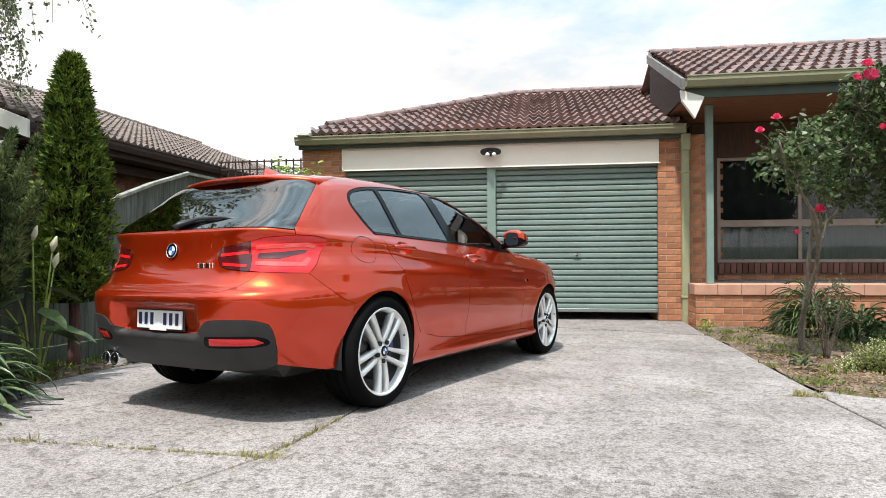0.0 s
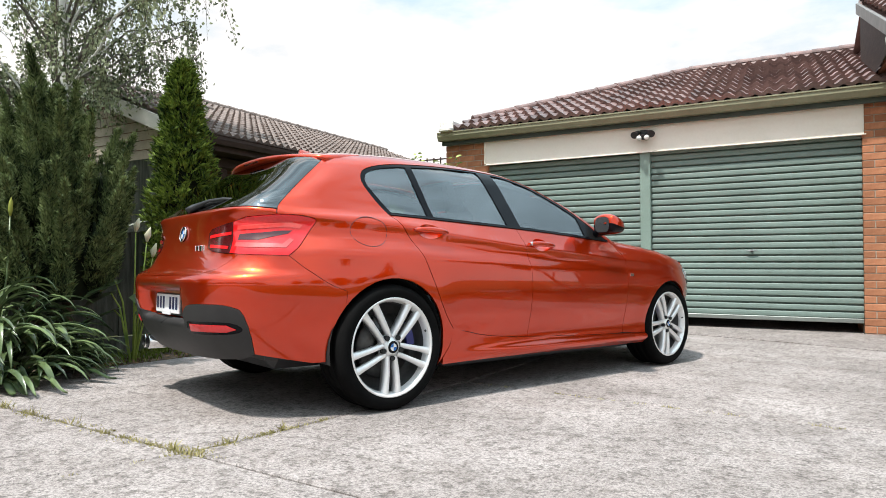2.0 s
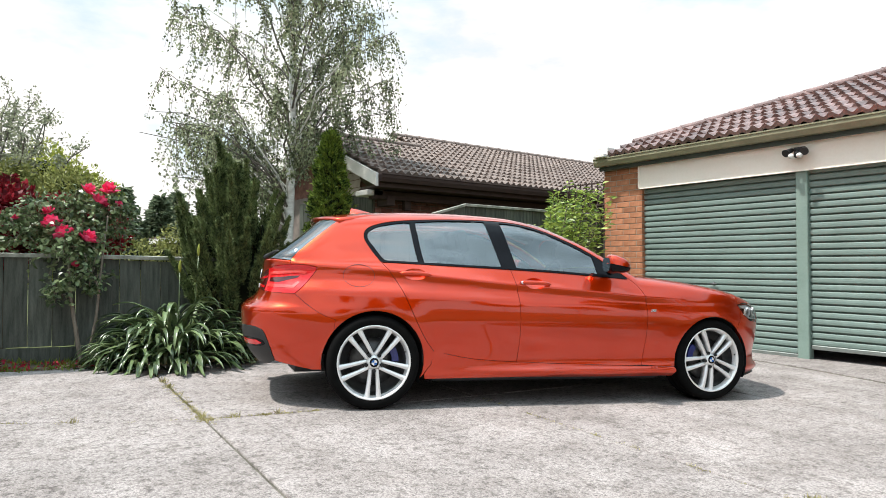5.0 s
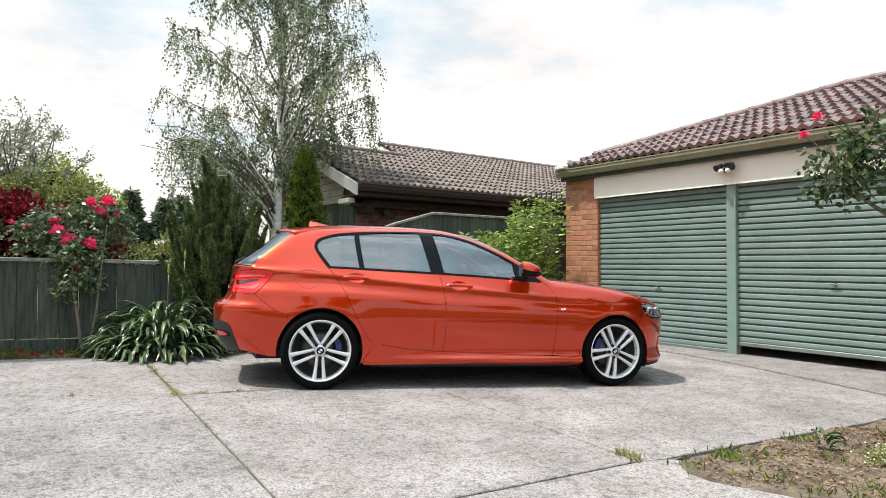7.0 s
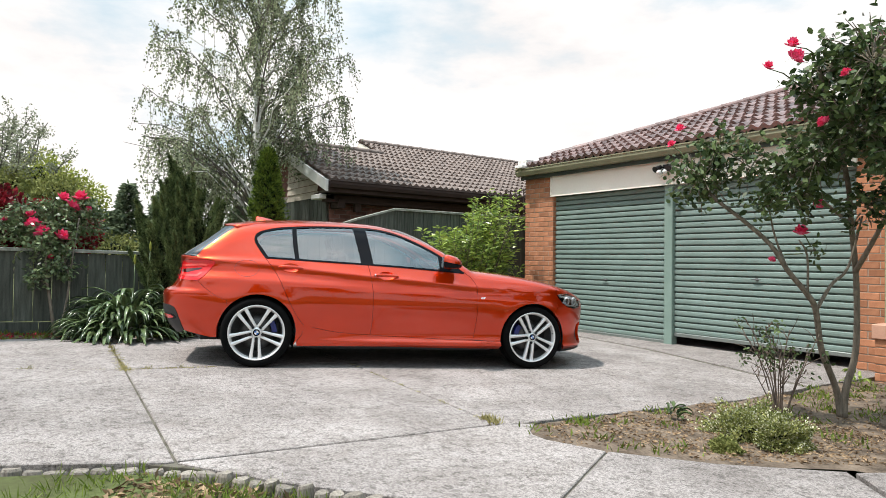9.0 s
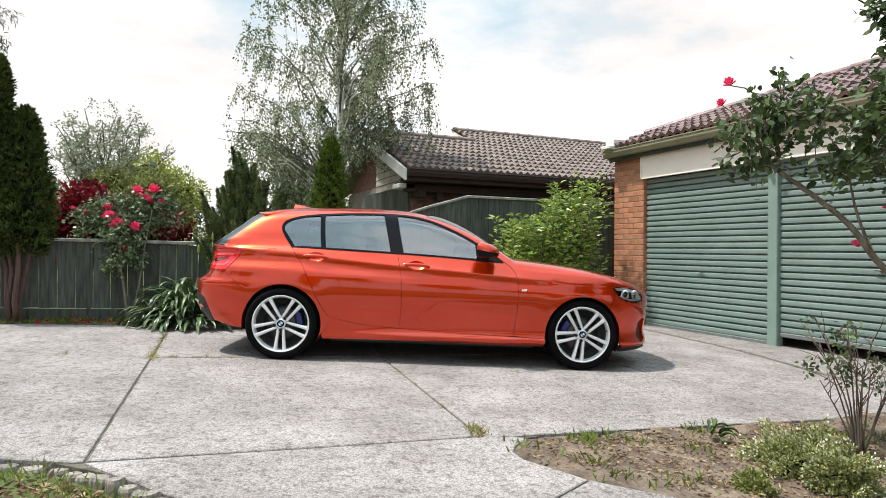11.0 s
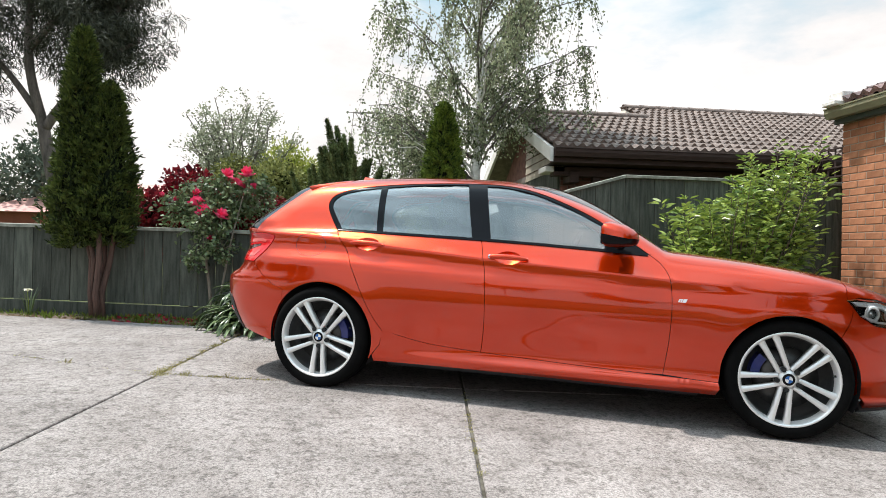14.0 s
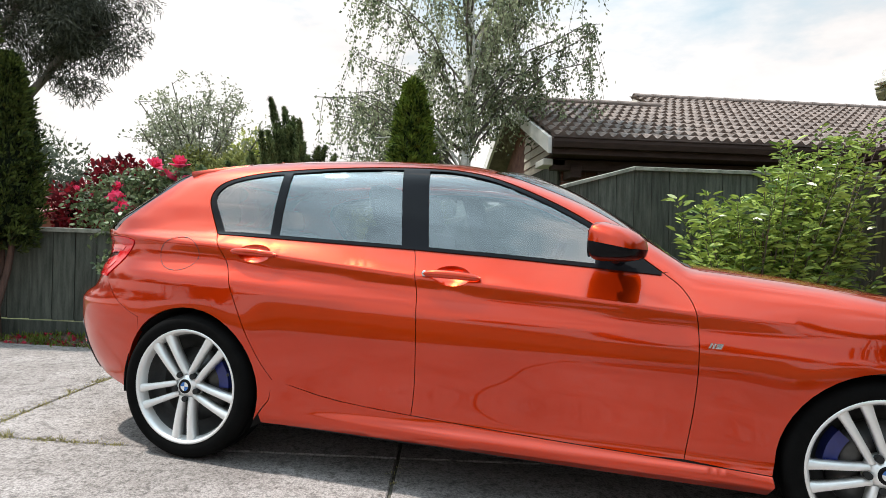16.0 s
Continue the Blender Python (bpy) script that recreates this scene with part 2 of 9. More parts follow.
FASCIA = mat("fascia_paint", (0.055, 0.075, 0.06), (0.035, 0.05, 0.04), 0.5, scale=4, fine=50, bump=0.05)
FENCE = mat("fence_paint", (0.118, 0.128, 0.108), (0.046, 0.053, 0.044), 0.8, scale=5, fine=60, bump=0.35, spread=0.28, stretch=(6, 6, 0.6), spec=0.2)
CAP = mat("weathered_cap_rail", (0.36, 0.36, 0.31), (0.16, 0.17, 0.14), 0.85, scale=9, fine=60, bump=0.3, spec=0.2)
BROWN_WOOD = mat("brown_stained_timber", (0.062, 0.04, 0.034), (0.035, 0.023, 0.02), 0.7, spec=0.2, scale=5, fine=60, bump=0.2, stretch=(1, 1, 6))
LINING = mat("red_brown_lining", (0.24, 0.10, 0.05), (0.15, 0.06, 0.03), 0.5, scale=4, fine=50, bump=0.1, stretch=(1, 8, 1))
# cream boards toned down: the birch leaves' shade is put into the colour
GABLE = mat("leaf_shaded_cream_boards", (0.50, 0.44, 0.35), (0.36, 0.31, 0.25), 0.7, scale=4, fine=50, bump=0.1)
PANEL_BROWN = mat("dark_red_brown_timber", (0.085, 0.034, 0.022), (0.05, 0.02, 0.014), 0.6, scale=4, fine=50, bump=0.1, stretch=(8, 1, 1))
WHITE = mat("white_paint", (0.78, 0.76, 0.72), (0.68, 0.66, 0.62), 0.55, scale=4, fine=40, bump=0.05)
CAPSTONE = mat("terracotta_capping", (0.52, 0.29, 0.20), (0.42, 0.22, 0.15), 0.7, scale=6, fine=60, bump=0.15)
WINFRAME = mat("brown_aluminium", (0.36, 0.29, 0.25), (0.28, 0.22, 0.19), 0.4, metal=0.2, bump=0.02)
SHEER_GREY = mat("grey_sheer_curtain", (0.13, 0.135, 0.14), (0.075, 0.078, 0.08), 0.9, scale=5, fine=80, bump=0.05)
CURTAIN = mat("sheer_curtain", (0.84, 0.86, 0.87), (0.66, 0.68, 0.70), 0.9, scale=5, fine=80, bump=0.05)
# near-black in place of unlit depth; the black wheel liners use it too
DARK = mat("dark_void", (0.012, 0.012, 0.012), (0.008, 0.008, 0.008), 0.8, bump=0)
PANE = glass_mat("window_pane", (0.62, 0.65, 0.65), gloss=0.0)
BARK_TWIG = mat("grey_twig_bark", (0.17, 0.15, 0.13), (0.075, 0.065, 0.055), 0.9, scale=8, fine=40, bump=0.3)
BARK_BIRCH = mat("birch_bark", (0.88, 0.87, 0.84), (0.55, 0.53, 0.50), 0.85, scale=6, fine=30, bump=0.4, stretch=(1, 1, 4))
BARK = mat("bark", (0.16, 0.12, 0.09), (0.07, 0.05, 0.04), 0.9, scale=9, fine=60, bump=0.7, stretch=(4, 4, 0.7))
BARK_RED = mat("cypress_bark", (0.15, 0.085, 0.065), (0.06, 0.036, 0.03), 0.9, scale=9, fine=60, bump=0.7, stretch=(5, 5, 0.6))
BARK_ROSE = mat("rose_cane", (0.24, 0.20, 0.155), (0.10, 0.082, 0.06), 0.85, scale=9, fine=60, bump=0.5, stretch=(4, 4, 0.8))
LOG = mat("grey_log", (0.34, 0.30, 0.25), (0.12, 0.10, 0.085), 0.9, scale=14, fine=70, bump=0.7, spread=0.25, stretch=(5, 5, 0.6))


# ---- building helpers ----
def thing(name, m, label, category, group="", kind=""):
    """An Empty at the base of a thing."""
    ob = new(name)
    ob.empty_display_size = 0.1
    ob.matrix_basis = m if isinstance(m, Matrix) else Matrix.Translation(m)
    return tagged(ob, label, category, group, kind)


def mesh_of(name, verts, faces, material, smooth=False):
    me = bpy.data.meshes.new(name)
    me.from_pydata([tuple(v) for v in verts], [], [tuple(f) for f in faces])
    for one in material if isinstance(material, (list, tuple)) else (material,):
        me.materials.append(one)
    if smooth:
        me.shade_smooth()
    me.update()
    return me


def part(name, me, parent, label="", m=None):
    ob = new(name, me)
    ob.parent = parent
    if m is not None:
        ob.matrix_basis = m
    if label:
        ob["label"] = label
    return ob


class Geo:
    """Vertices and faces gathered for one mesh."""

    def __init__(self):
        self.v, self.f = [], []

    def add(self, verts, faces):
        k = len(self.v)
        self.v += [tuple(p) for p in verts]
        self.f += [tuple(i + k for i in f) for f in faces]
        return self

    def box(self, x0, x1, y0, y1, z0, z1, b=0.004):
        return self.add(*cbox(x0, x1, y0, y1, z0, z1, b))

    def tube(self, pts, radii, n=8, cap=True):
        return self.add(*tube(pts, radii, n, cap))

    def mesh(self, name, material, smooth=False):
        return mesh_of(name, self.v, self.f, material, smooth)


def cbox(x0, x1, y0, y1, z0, z1, b=0.004):
    """A box with chamfered edges."""
    c, h = [(x0 + x1) / 2, (y0 + y1) / 2, (z0 + z1) / 2], [abs(x1 - x0) / 2, abs(y1 - y0) / 2, abs(z1 - z0) / 2]
    b = min(b, *(k * 0.45 for k in h))
    verts, index = [], {}
    for sx in (-1, 1):
        for sy in (-1, 1):
            for sz in (-1, 1):
                s = (sx, sy, sz)
                for a in range(3):
                    index[s, a] = len(verts)
                    verts.append([c[k] + s[k] * (h[k] - (0 if k == a else b)) for k in range(3)])
    faces = []

    def face(ids):
        p = [Vector(verts[i]) for i in ids]
        nrm = (p[1] - p[0]).cross(p[2] - p[0])
        mid = sum(p, Vector()) / len(p) - Vector(c)
        faces.append(tuple(ids) if nrm.dot(mid) > 0 else tuple(reversed(ids)))

    for a in range(3):
        u, w = (a + 1) % 3, (a + 2) % 3
        for sa in (-1, 1):
            ids = []
            for su, sw in ((-1, -1), (1, -1), (1, 1), (-1, 1)):
                s = [0, 0, 0]
                s[a], s[u], s[w] = sa, su, sw
                ids.append(index[tuple(s), a])
            face(ids)
        for su in (-1, 1):
            for sw in (-1, 1):
                lo, hi = [0, 0, 0], [0, 0, 0]
                lo[a], lo[u], lo[w], hi[a], hi[u], hi[w] = -1, su, sw, 1, su, sw
                lo, hi = tuple(lo), tuple(hi)
                face([index[lo, u], index[hi, u], index[hi, w], index[lo, w]])
    for sx in (-1, 1):
        for sy in (-1, 1):
            for sz in (-1, 1):
                face([index[(sx, sy, sz), a] for a in range(3)])
    return verts, faces


def tube(pts, radii, n=8, cap=True):
    """A tube along points with a radius at each."""
    pts = [Vector(p) for p in pts]
    radii = radii if isinstance(radii, (list, tuple)) else [radii] * len(pts)
    verts, faces = [], []
    side = None
    for i, p in enumerate(pts):
        d = (pts[min(i + 1, len(pts) - 1)] - pts[max(i - 1, 0)])
        d = d.normalized() if d.length > 1e-9 else Vector((0, 0, 1))
        if side is None:
            side = d.orthogonal().normalized()
        side = (side - d * side.dot(d))
        side = side.normalized() if side.length > 1e-6 else d.orthogonal().normalized()
        up = d.cross(side)
        for k in range(n):
            a = 2 * math.pi * k / n
            verts.append(p + (side * math.cos(a) + up * math.sin(a)) * radii[i])
    for i in range(len(pts) - 1):
        for k in range(n):
            j = (k + 1) % n
            faces.append((i * n + k, i * n + j, i * n + n + j, i * n + n + k))
    if cap:
        faces.append(tuple(reversed(range(n))))
        faces.append(tuple(range((len(pts) - 1) * n, len(pts) * n)))
    return verts, faces


def lathe(profile, n=48, axis="y"):
    """A ring shape from (distance from the axis, place along it)."""
    verts, faces = [], []
    for k in range(n):
        a = 2 * math.pi * k / n
        for r, h in profile:
            verts.append((r * math.cos(a), h, r * math.sin(a)) if axis == "y" else (r * math.cos(a), r * math.sin(a), h))
    m = len(profile)
    for k in range(n):
        j = (k + 1) % n
        for i in range(m - 1):
            faces.append((k * m + i, k * m + i + 1, j * m + i + 1, j * m + i))
    return verts, faces


def pch(*keys):
    """A smooth curve through keys (x, y) that never overshoots."""
    xs, ys = [k[0] for k in keys], [k[1] for k in keys]
    n = len(xs)
    h = [xs[i + 1] - xs[i] for i in range(n - 1)]
    d = [(ys[i + 1] - ys[i]) / h[i] for i in range(n - 1)]
    s = [d[0]] + [0 if d[i - 1] * d[i] <= 0 else 2 / (1 / d[i - 1] + 1 / d[i]) for i in range(1, n - 1)] + [d[-1]]

    def at(x):
        if x <= xs[0]:
            return ys[0]
        if x >= xs[-1]:
            return ys[-1]
        i = 0
        while x > xs[i + 1]:
            i += 1
        t = (x - xs[i]) / h[i]
        return (ys[i] * (1 + 2 * t) * (1 - t) ** 2 + h[i] * s[i] * t * (1 - t) ** 2
                + ys[i + 1] * t * t * (3 - 2 * t) + h[i] * s[i + 1] * t * t * (t - 1))
    return at


def inside(p, poly):
    x, y, odd = p[0], p[1], False
    j = len(poly) - 1
    for i in range(len(poly)):
        (xi, yi), (xj, yj) = poly[i], poly[j]
        if (yi > y) != (yj > y) and x < (xj - xi) * (y - yi) / (yj - yi) + xi:
            odd = not odd
        j = i
    return odd


def resample(poly, step):
    out = []
    for i, a in enumerate(poly):
        b = poly[(i + 1) % len(poly)]
        k = max(1, math.ceil(math.dist(a, b) / step))
        out += [(a[0] + (b[0] - a[0]) * j / k, a[1] + (b[1] - a[1]) * j / k) for j in range(k)]
    return out


def area2(poly):
    return sum(a[0] * b[1] - b[0] * a[1] for a, b in zip(poly, poly[1:] + poly[:1]))


def shrink(poly, d):
    """The outline moved inwards by d."""
    if area2(poly) < 0:
        poly = poly[::-1]
    out, n = [], len(poly)
    for i in range(n):
        a, b, c = Vector(poly[i - 1]), Vector(poly[i]), Vector(poly[(i + 1) % n])
        u, w = (b - a), (c - b)
        if u.length < 1e-7 or w.length < 1e-7:
            out.append(tuple(b))
            continue
        n1, n2 = Vector((-u.y, u.x)).normalized(), Vector((-w.y, w.x)).normalized()
        m = n1 + n2
        k = d / max(0.35, 1 + n1.dot(n2)) if m.length > 1e-6 else 0
        out.append(tuple(b + m * k))
    return out


def fill(outer, holes=(), step=0.05, extra=()):
    """Points and triangles that fill an outline with holes, evenly."""
    loops = [resample(list(p), step) for p in (outer, *holes)]
    pts, edges = [], []
    for loop in loops:
        k = len(pts)
        pts += loop
        edges += [(k + i, k + (i + 1) % len(loop)) for i in range(len(loop))]
    edge_pts = np.array(pts)
    lo, hi = edge_pts.min(0), edge_pts.max(0)
    more = list(extra)
    row, y = 0, lo[1] + step * 0.5
    while y < hi[1]:
        x = lo[0] + step * (0.5 if row % 2 else 0.25)
        while x < hi[0]:
            more.append((x, y))
            x += step
        y += step * 0.9
        row += 1
    for p in more:
        if inside(p, loops[0]) and not any(inside(p, h) for h in loops[1:]):
            if ((edge_pts - p) ** 2).sum(1).min() > (0.35 * step) ** 2:
                pts.append(p)
    v, _, f, *_ = mathutils.geometry.delaunay_2d_cdt([Vector(p) for p in pts], edges, [], 0, 1e-7)
    keep = []
    for t in f:
        c = sum((v[i] for i in t), Vector((0, 0))) / 3
        if inside(c, loops[0]) and not any(inside(c, h) for h in loops[1:]):
            keep.append(tuple(t))
    return [tuple(p) for p in v], keep


def prism(poly, top, thick, bevel=0.006, step=0.6):
    """A slab on an outline: top(x, y) gives its height."""
    inner = shrink(poly, bevel)
    if area2(poly) < 0:
        poly = poly[::-1]
    outer = resample(poly, step)
    v, f = fill(inner, (), step)
    g = Geo()
    verts = [(x, y, top(x, y)) for x, y in v]
    faces = []
    for t in f:
        a, b, c = (Vector(v[i]) for i in t)
        faces.append(t if (b - a).cross(c - a) > 0 else t[::-1])
    g.add(verts, faces)
    n = len(poly)
    ring = [(x, y, top(x, y)) for x, y in inner] + [(x, y, top(x, y) - bevel) for x, y in poly] + [(x, y, top(x, y) - thick) for x, y in poly]
    quads = []
    for i in range(n):
        j = (i + 1) % n
        quads += [(n + i, n + j, j, i), (2 * n + i, 2 * n + j, n + j, n + i)]
    g.add(ring, quads)
    return g


def wpart(name, me, parent, label=""):
    """A part whose mesh is given in world metres."""
    ob = part(name, me, parent, label)
    ob.matrix_parent_inverse = Matrix.Translation(-parent.location)
    return ob


def gz(x, y):
    """Height of the ground: it falls gently towards the garage and levels out in front of it."""
    y = max(-8.0, y)
    if y < 7:
        return 0.305 - 0.04 * y
    return 0.025 - 0.016 * (min(y, 9.8) - 7)


# ---- ground ----
xs = [-400, -120, -40, -16] + [i * 1.0 for i in range(-12, 13)] + [16, 40, 120, 400]
ys = [-400, -120, -40, -16] + [i * 1.0 for i in range(-10, 19)] + [24, 40, 120, 400]
g = Geo()
g.add([(x, y, gz(x, y) - 0.055 + (0.02 * noise.noise((x * 0.7, y * 0.7, 0)) if abs(x) < 13 and abs(y) < 20 else 0)) for y in ys for x in xs],
      [(j * len(xs) + i, j * len(xs) + i + 1, (j + 1) * len(xs) + i + 1, (j + 1) * len(xs) + i)
       for j in range(len(ys) - 1) for i in range(len(xs) - 1)])
tagged(new("ground", g.mesh("ground", EARTH, True)), "grassy earth that lies round the driveway", "ground", kind="structure")

# ---- driveway slabs ----
left_edge = pch((-6, -4.1), (-1, -4.0), (0.2, -3.83), (1.4, -3.68), (2.7, -3.55), (4.0, -3.45), (6, -3.42), (9.2, -3.4))
right_edge = pch((4.7, 1.72), (6.0, 1.83), (7.2, 1.93), (8.7, 1.95), (9.3, 2.0))
log_edge = pch((-6, 0.45), (-1, 0.72), (0.8, 0.92), (1.9, 1.22), (2.35, 1.45), (2.62, 1.58))


def joint_a(x):
    return 2.78 - 0.072 * x


def joint_c(x):
    return 4.73 - 0.115 * x


def joint_d(x):
    return 7.0 - 0.11 * x


joint_b = pch((-6, -5.2), (-0.5, -2.62), (1.06, -1.97), (2.87, -1.17), (3.65, -1.06), (4.85, -0.98), (7.1, -0.9), (9.2, -0.85))
J = 0.0075


def strip(y0, y1, k=8):
    return [y0 + (y1 - y0) * i / k for i in range(k + 1)]


driveway = thing("driveway", (0, 4, gz(0, 4)), "pale weathered concrete driveway in slabs with weedy joints", "driveway", kind="structure")
slabs = []
x_l = left_edge(2.95)
slabs.append([(left_edge(y), y) for y in strip(-6, joint_a(x_l) - J)][::-1] + [(joint_b(y) - J, y) for y in strip(-6, 2.87 - J)])
slabs.append([(joint_b(y) + J, y) for y in strip(2.87 - J, -6)] + [(log_edge(y), y) for y in strip(-6, 2.62)] + [(1.58, joint_a(1.58) - J)])
slabs.append([(left_edge(y), y) for y in strip(5.1, joint_a(x_l) + J)] + [(joint_b(y) - J, y) for y in strip(2.87 + J, joint_c(-0.98) - J)])
slabs.append([(joint_b(y) + J, y) for y in strip(joint_c(-0.98) - J, 2.87 + J)] + [(1.58, joint_a(1.58) + J), (1.64, 3.6), (1.68, joint_c(1.68) - J)])
slabs.append([(left_edge(y), y) for y in strip(7.35, 5.1 + 2 * J)] + [(joint_b(y) - J, y) for y in strip(joint_c(-0.98) + J, joint_d(-0.9) - J)])
slabs.append([(joint_b(y) + J, y) for y in strip(joint_d(-0.9) - J, joint_c(-0.98) + J)] + [(1.72, joint_c(1.7) + J)] + [(right_edge(y), y) for y in strip(4.9, joint_d(1.9) - J)])
sill_line = [(-1.78, 9.23), (-0.64, 9.02), (-0.1, 8.86), (0.82, 8.53), (1.56, 8.24), (1.94, 8.09)]
slabs.append([(left_edge(y), y) for y in strip(9.50, 7.35 + 2 * J)] + [(joint_d_x, joint_d(joint_d_x) + J) for joint_d_x in (-2, -1, 0, 1)]
             + [(right_edge(y), y) for y in strip(joint_d(1.9) + J, 8.09)] + sill_line[-2::-1])
slabs.append([(left_edge(9.5), 9.58)] + [(x, y + 0.10) for x, y in sill_line] + [(1.96, 8.7), (2.0, 9.2), (2.03, 9.82), (-3.02, 9.82), (-3.02, 9.7), (left_edge(9.2), 9.7)])
bed_edge = [(1.78, 4.9), (1.80, 4.76), (1.88, 4.64), (1.98, 4.57), (2.10, 4.56), (2.24, 4.62), (2.40, 4.71), (2.85, 5.04), (3.28, 5.6), (3.7, 6.4), (4.3, 7.6)]
log_line = [(1.58, 2.62), (1.80, 2.80), (2.08, 2.99), (2.36, 3.24), (2.9, 3.66), (3.5, 4.25), (4.1, 5.1), (4.8, 6.6)]
slabs.append([(1.61, 2.67), (1.80, 2.80), (2.08, 2.99), (2.36, 3.24), (2.93, 3.70), (2.42, 4.69), (2.24, 4.62), (2.10, 4.56), (1.98, 4.57), (1.88, 4.64), (1.80, 4.76),
              (1.75, 4.72), (1.70, 4.5), (1.66, 3.6)])
slabs.append([(2.941, 3.706), (3.5, 4.25), (3.95, 4.85), (3.27, 5.55), (2.85, 5.04), (2.431, 4.696)])
slabs.append([(3.97, 4.88), (4.1, 5.1), (4.8, 6.6), (5.2, 8.0), (4.5, 8.1), (4.3, 7.6), (3.7, 6.4), (3.30, 5.58)])
for s in slabs:
    wpart("slab", prism(s, gz, 0.09, 0.005, 0.5).mesh("slab", CONCRETE), driveway)

bedding = [(left_edge(y) + 0.02, y) for y in strip(9.6, -6, 20)] + [(log_edge(y) - 0.02, y) for y in strip(-6, 2.5, 10)] + [(1.8, 2.83), (2.9, 3.72), (3.5, 4.3), (3.9, 4.85), (3.26, 5.48), (2.86, 5.0), (2.4, 4.66), (2.0, 4.53), (1.76, 4.75)] + [(right_edge(y) - 0.02, y) for y in strip(4.95, 9.3, 6)]
wpart("joint_filling", prism(bedding, lambda x, y: gz(x, y) - 0.011, 0.06, 0.003, 0.5).mesh("joint_filling", JOINT), driveway)

# ---- garden bed, left garden strip, lawn ----


def mound(x, y):
    return gz(x, y) - 0.012 + 0.035 * noise.noise((x * 2.1, y * 2.1, 3)) + 0.02 * noise.noise((x * 9, y * 9, 5))


bed_poly = bed_edge + [(5.2, 9.2), (2.05, 9.2), (right_edge(8.6) + 0.01, 8.6), (right_edge(7.2) + 0.01, 7.2), (right_edge(6) + 0.01, 6.0)]
v, f = fill(bed_poly, (), 0.11)
tagged(new("garden_bed", mesh_of("garden_bed", [(x, y, mound(x, y)) for x, y in v], f, SOIL, True)), "bare brown soil with dry litter", "garden bed", kind="structure")
strip_poly = [(left_edge(y) - 0.005, y) for y in strip(-6, 9.6, 24)] + [(-4.12, 9.6), (-4.12, -6)]
v, f = fill(strip_poly, (), 0.14)
tagged(new("garden_strip", mesh_of("garden_strip", [(x, y, mound(x, y) + 0.01) for x, y in v], f, SOIL, True)), "narrow strip of dark soil along the fence", "garden bed", kind="structure")
lawn_poly = [(log_edge(y) + 0.09, y) for y in strip(-6, 2.5, 10)] + [(x + 0.06, y - 0.07) for x, y in log_line] + [(12, 6.6), (12, -6)]
v, f = fill(lawn_poly, (), 0.22)
tagged(new("lawn", mesh_of("lawn", [(x, y, mound(x, y) - 0.02) for x, y in v], f, EARTH, True)), "short green lawn with bare patches", "lawn", kind="structure")

# ---- bricks and tiles ----
BRICKS = {}


def brick_mesh(length, material, depth=0.05):
    key = round(length, 3), material.name
    if key not in BRICKS:
        BRICKS[key] = Geo().box(0, length, 0, depth, 0, 0.076, 0.004).mesh("brick", material)
    return BRICKS[key]


def brick_face(parent, origin, along, length, height, material, rng, skip=None):
    """Stretcher-bond bricks on the face of a wall; along: unit direction, the face looks to its right."""
    a = Vector((*along, 0))
    turn = Matrix(((a.x, -a.y, 0, 0), (a.y, a.x, 0, 0), (0, 0, 1, 0), (0, 0, 0, 1)))
    row, z = 0, 0.005
    while z + 0.076 <= height + 0.001:
        x = -0.12 if row % 2 else 0.0
        while x < length - 0.02:
            x0, x1 = max(0, x), min(length, x + 0.23)
            if x1 - x0 > 0.03 and not (skip and skip((x0 + x1) / 2, z)):
                ob = part("brick", brick_mesh(x1 - x0, material), parent)
                ob.matrix_basis = Matrix.Translation(Vector(origin) + a * x0 + Vector((0, 0, z))) @ turn @ pose(0, rng.uniform(-0.0015, 0.0015) - 0.0, 0)
            x += 0.24
        z += 0.086
        row += 1


def tile_mesh(name, material):
    """One wavy concrete roof tile: x along the eave, y up the slope."""
    n = 12
    top = [(0.31 * i / n - 0.155, 0.026 * math.cos(2 * math.pi * 2 * i / n)) for i in range(n + 1)]
    verts = []
    for y, lift in ((0, 0.052), (0.38, 0.002)):
        verts += [(x, y, z + lift + 0.02) for x, z in top]
    verts += [(x, 0, z * 0.8 + 0.012) for x, z in top]
    k = n + 1
    faces = [(i, i + 1, k + i + 1, k + i) for i in range(n)] + [(2 * k + i, 2 * k + i + 1, i + 1, i) for i in range(n)]
    return mesh_of(name, verts, faces, material, False)


def tiled(parent, corner, u, w, cols, rows, tile, keep=None, limit=300):
    """Tiles on a slope from its lower corner; u along the eave, w up the slope; those past the limit become one mesh."""
    u, w = Vector(u).normalized(), Vector(w).normalized()
    nrm = u.cross(w)
    base = Matrix((u, w, nrm)).transposed().to_4x4()
    rng = random.Random(7)
    made, rest = 0, Geo()
    for r in range(rows):
        for c in range(cols):
            x, y = 0.15 + 0.30 * c, 0.33 * r
            if keep and not keep(x, y):
                continue
            m = Matrix.Translation(Vector(corner) + u * x + w * y) @ base @ pose(0, 0, rng.uniform(0, 0.004), rng.uniform(-0.8, 0.8), rng.uniform(-0.6, 0.6), rng.uniform(-0.5, 0.5))
            if made < limit:
                part("roof_tile", tile, parent, m=m)
                made += 1
            else:
                rest.add([m @ v.co for v in tile.vertices], [tuple(p.vertices) for p in tile.polygons])
    if rest.v:
        tagged(part("roof_tiles_beyond", rest.mesh("roof_tiles_beyond", tile.materials[0]), parent), kind="stuff")


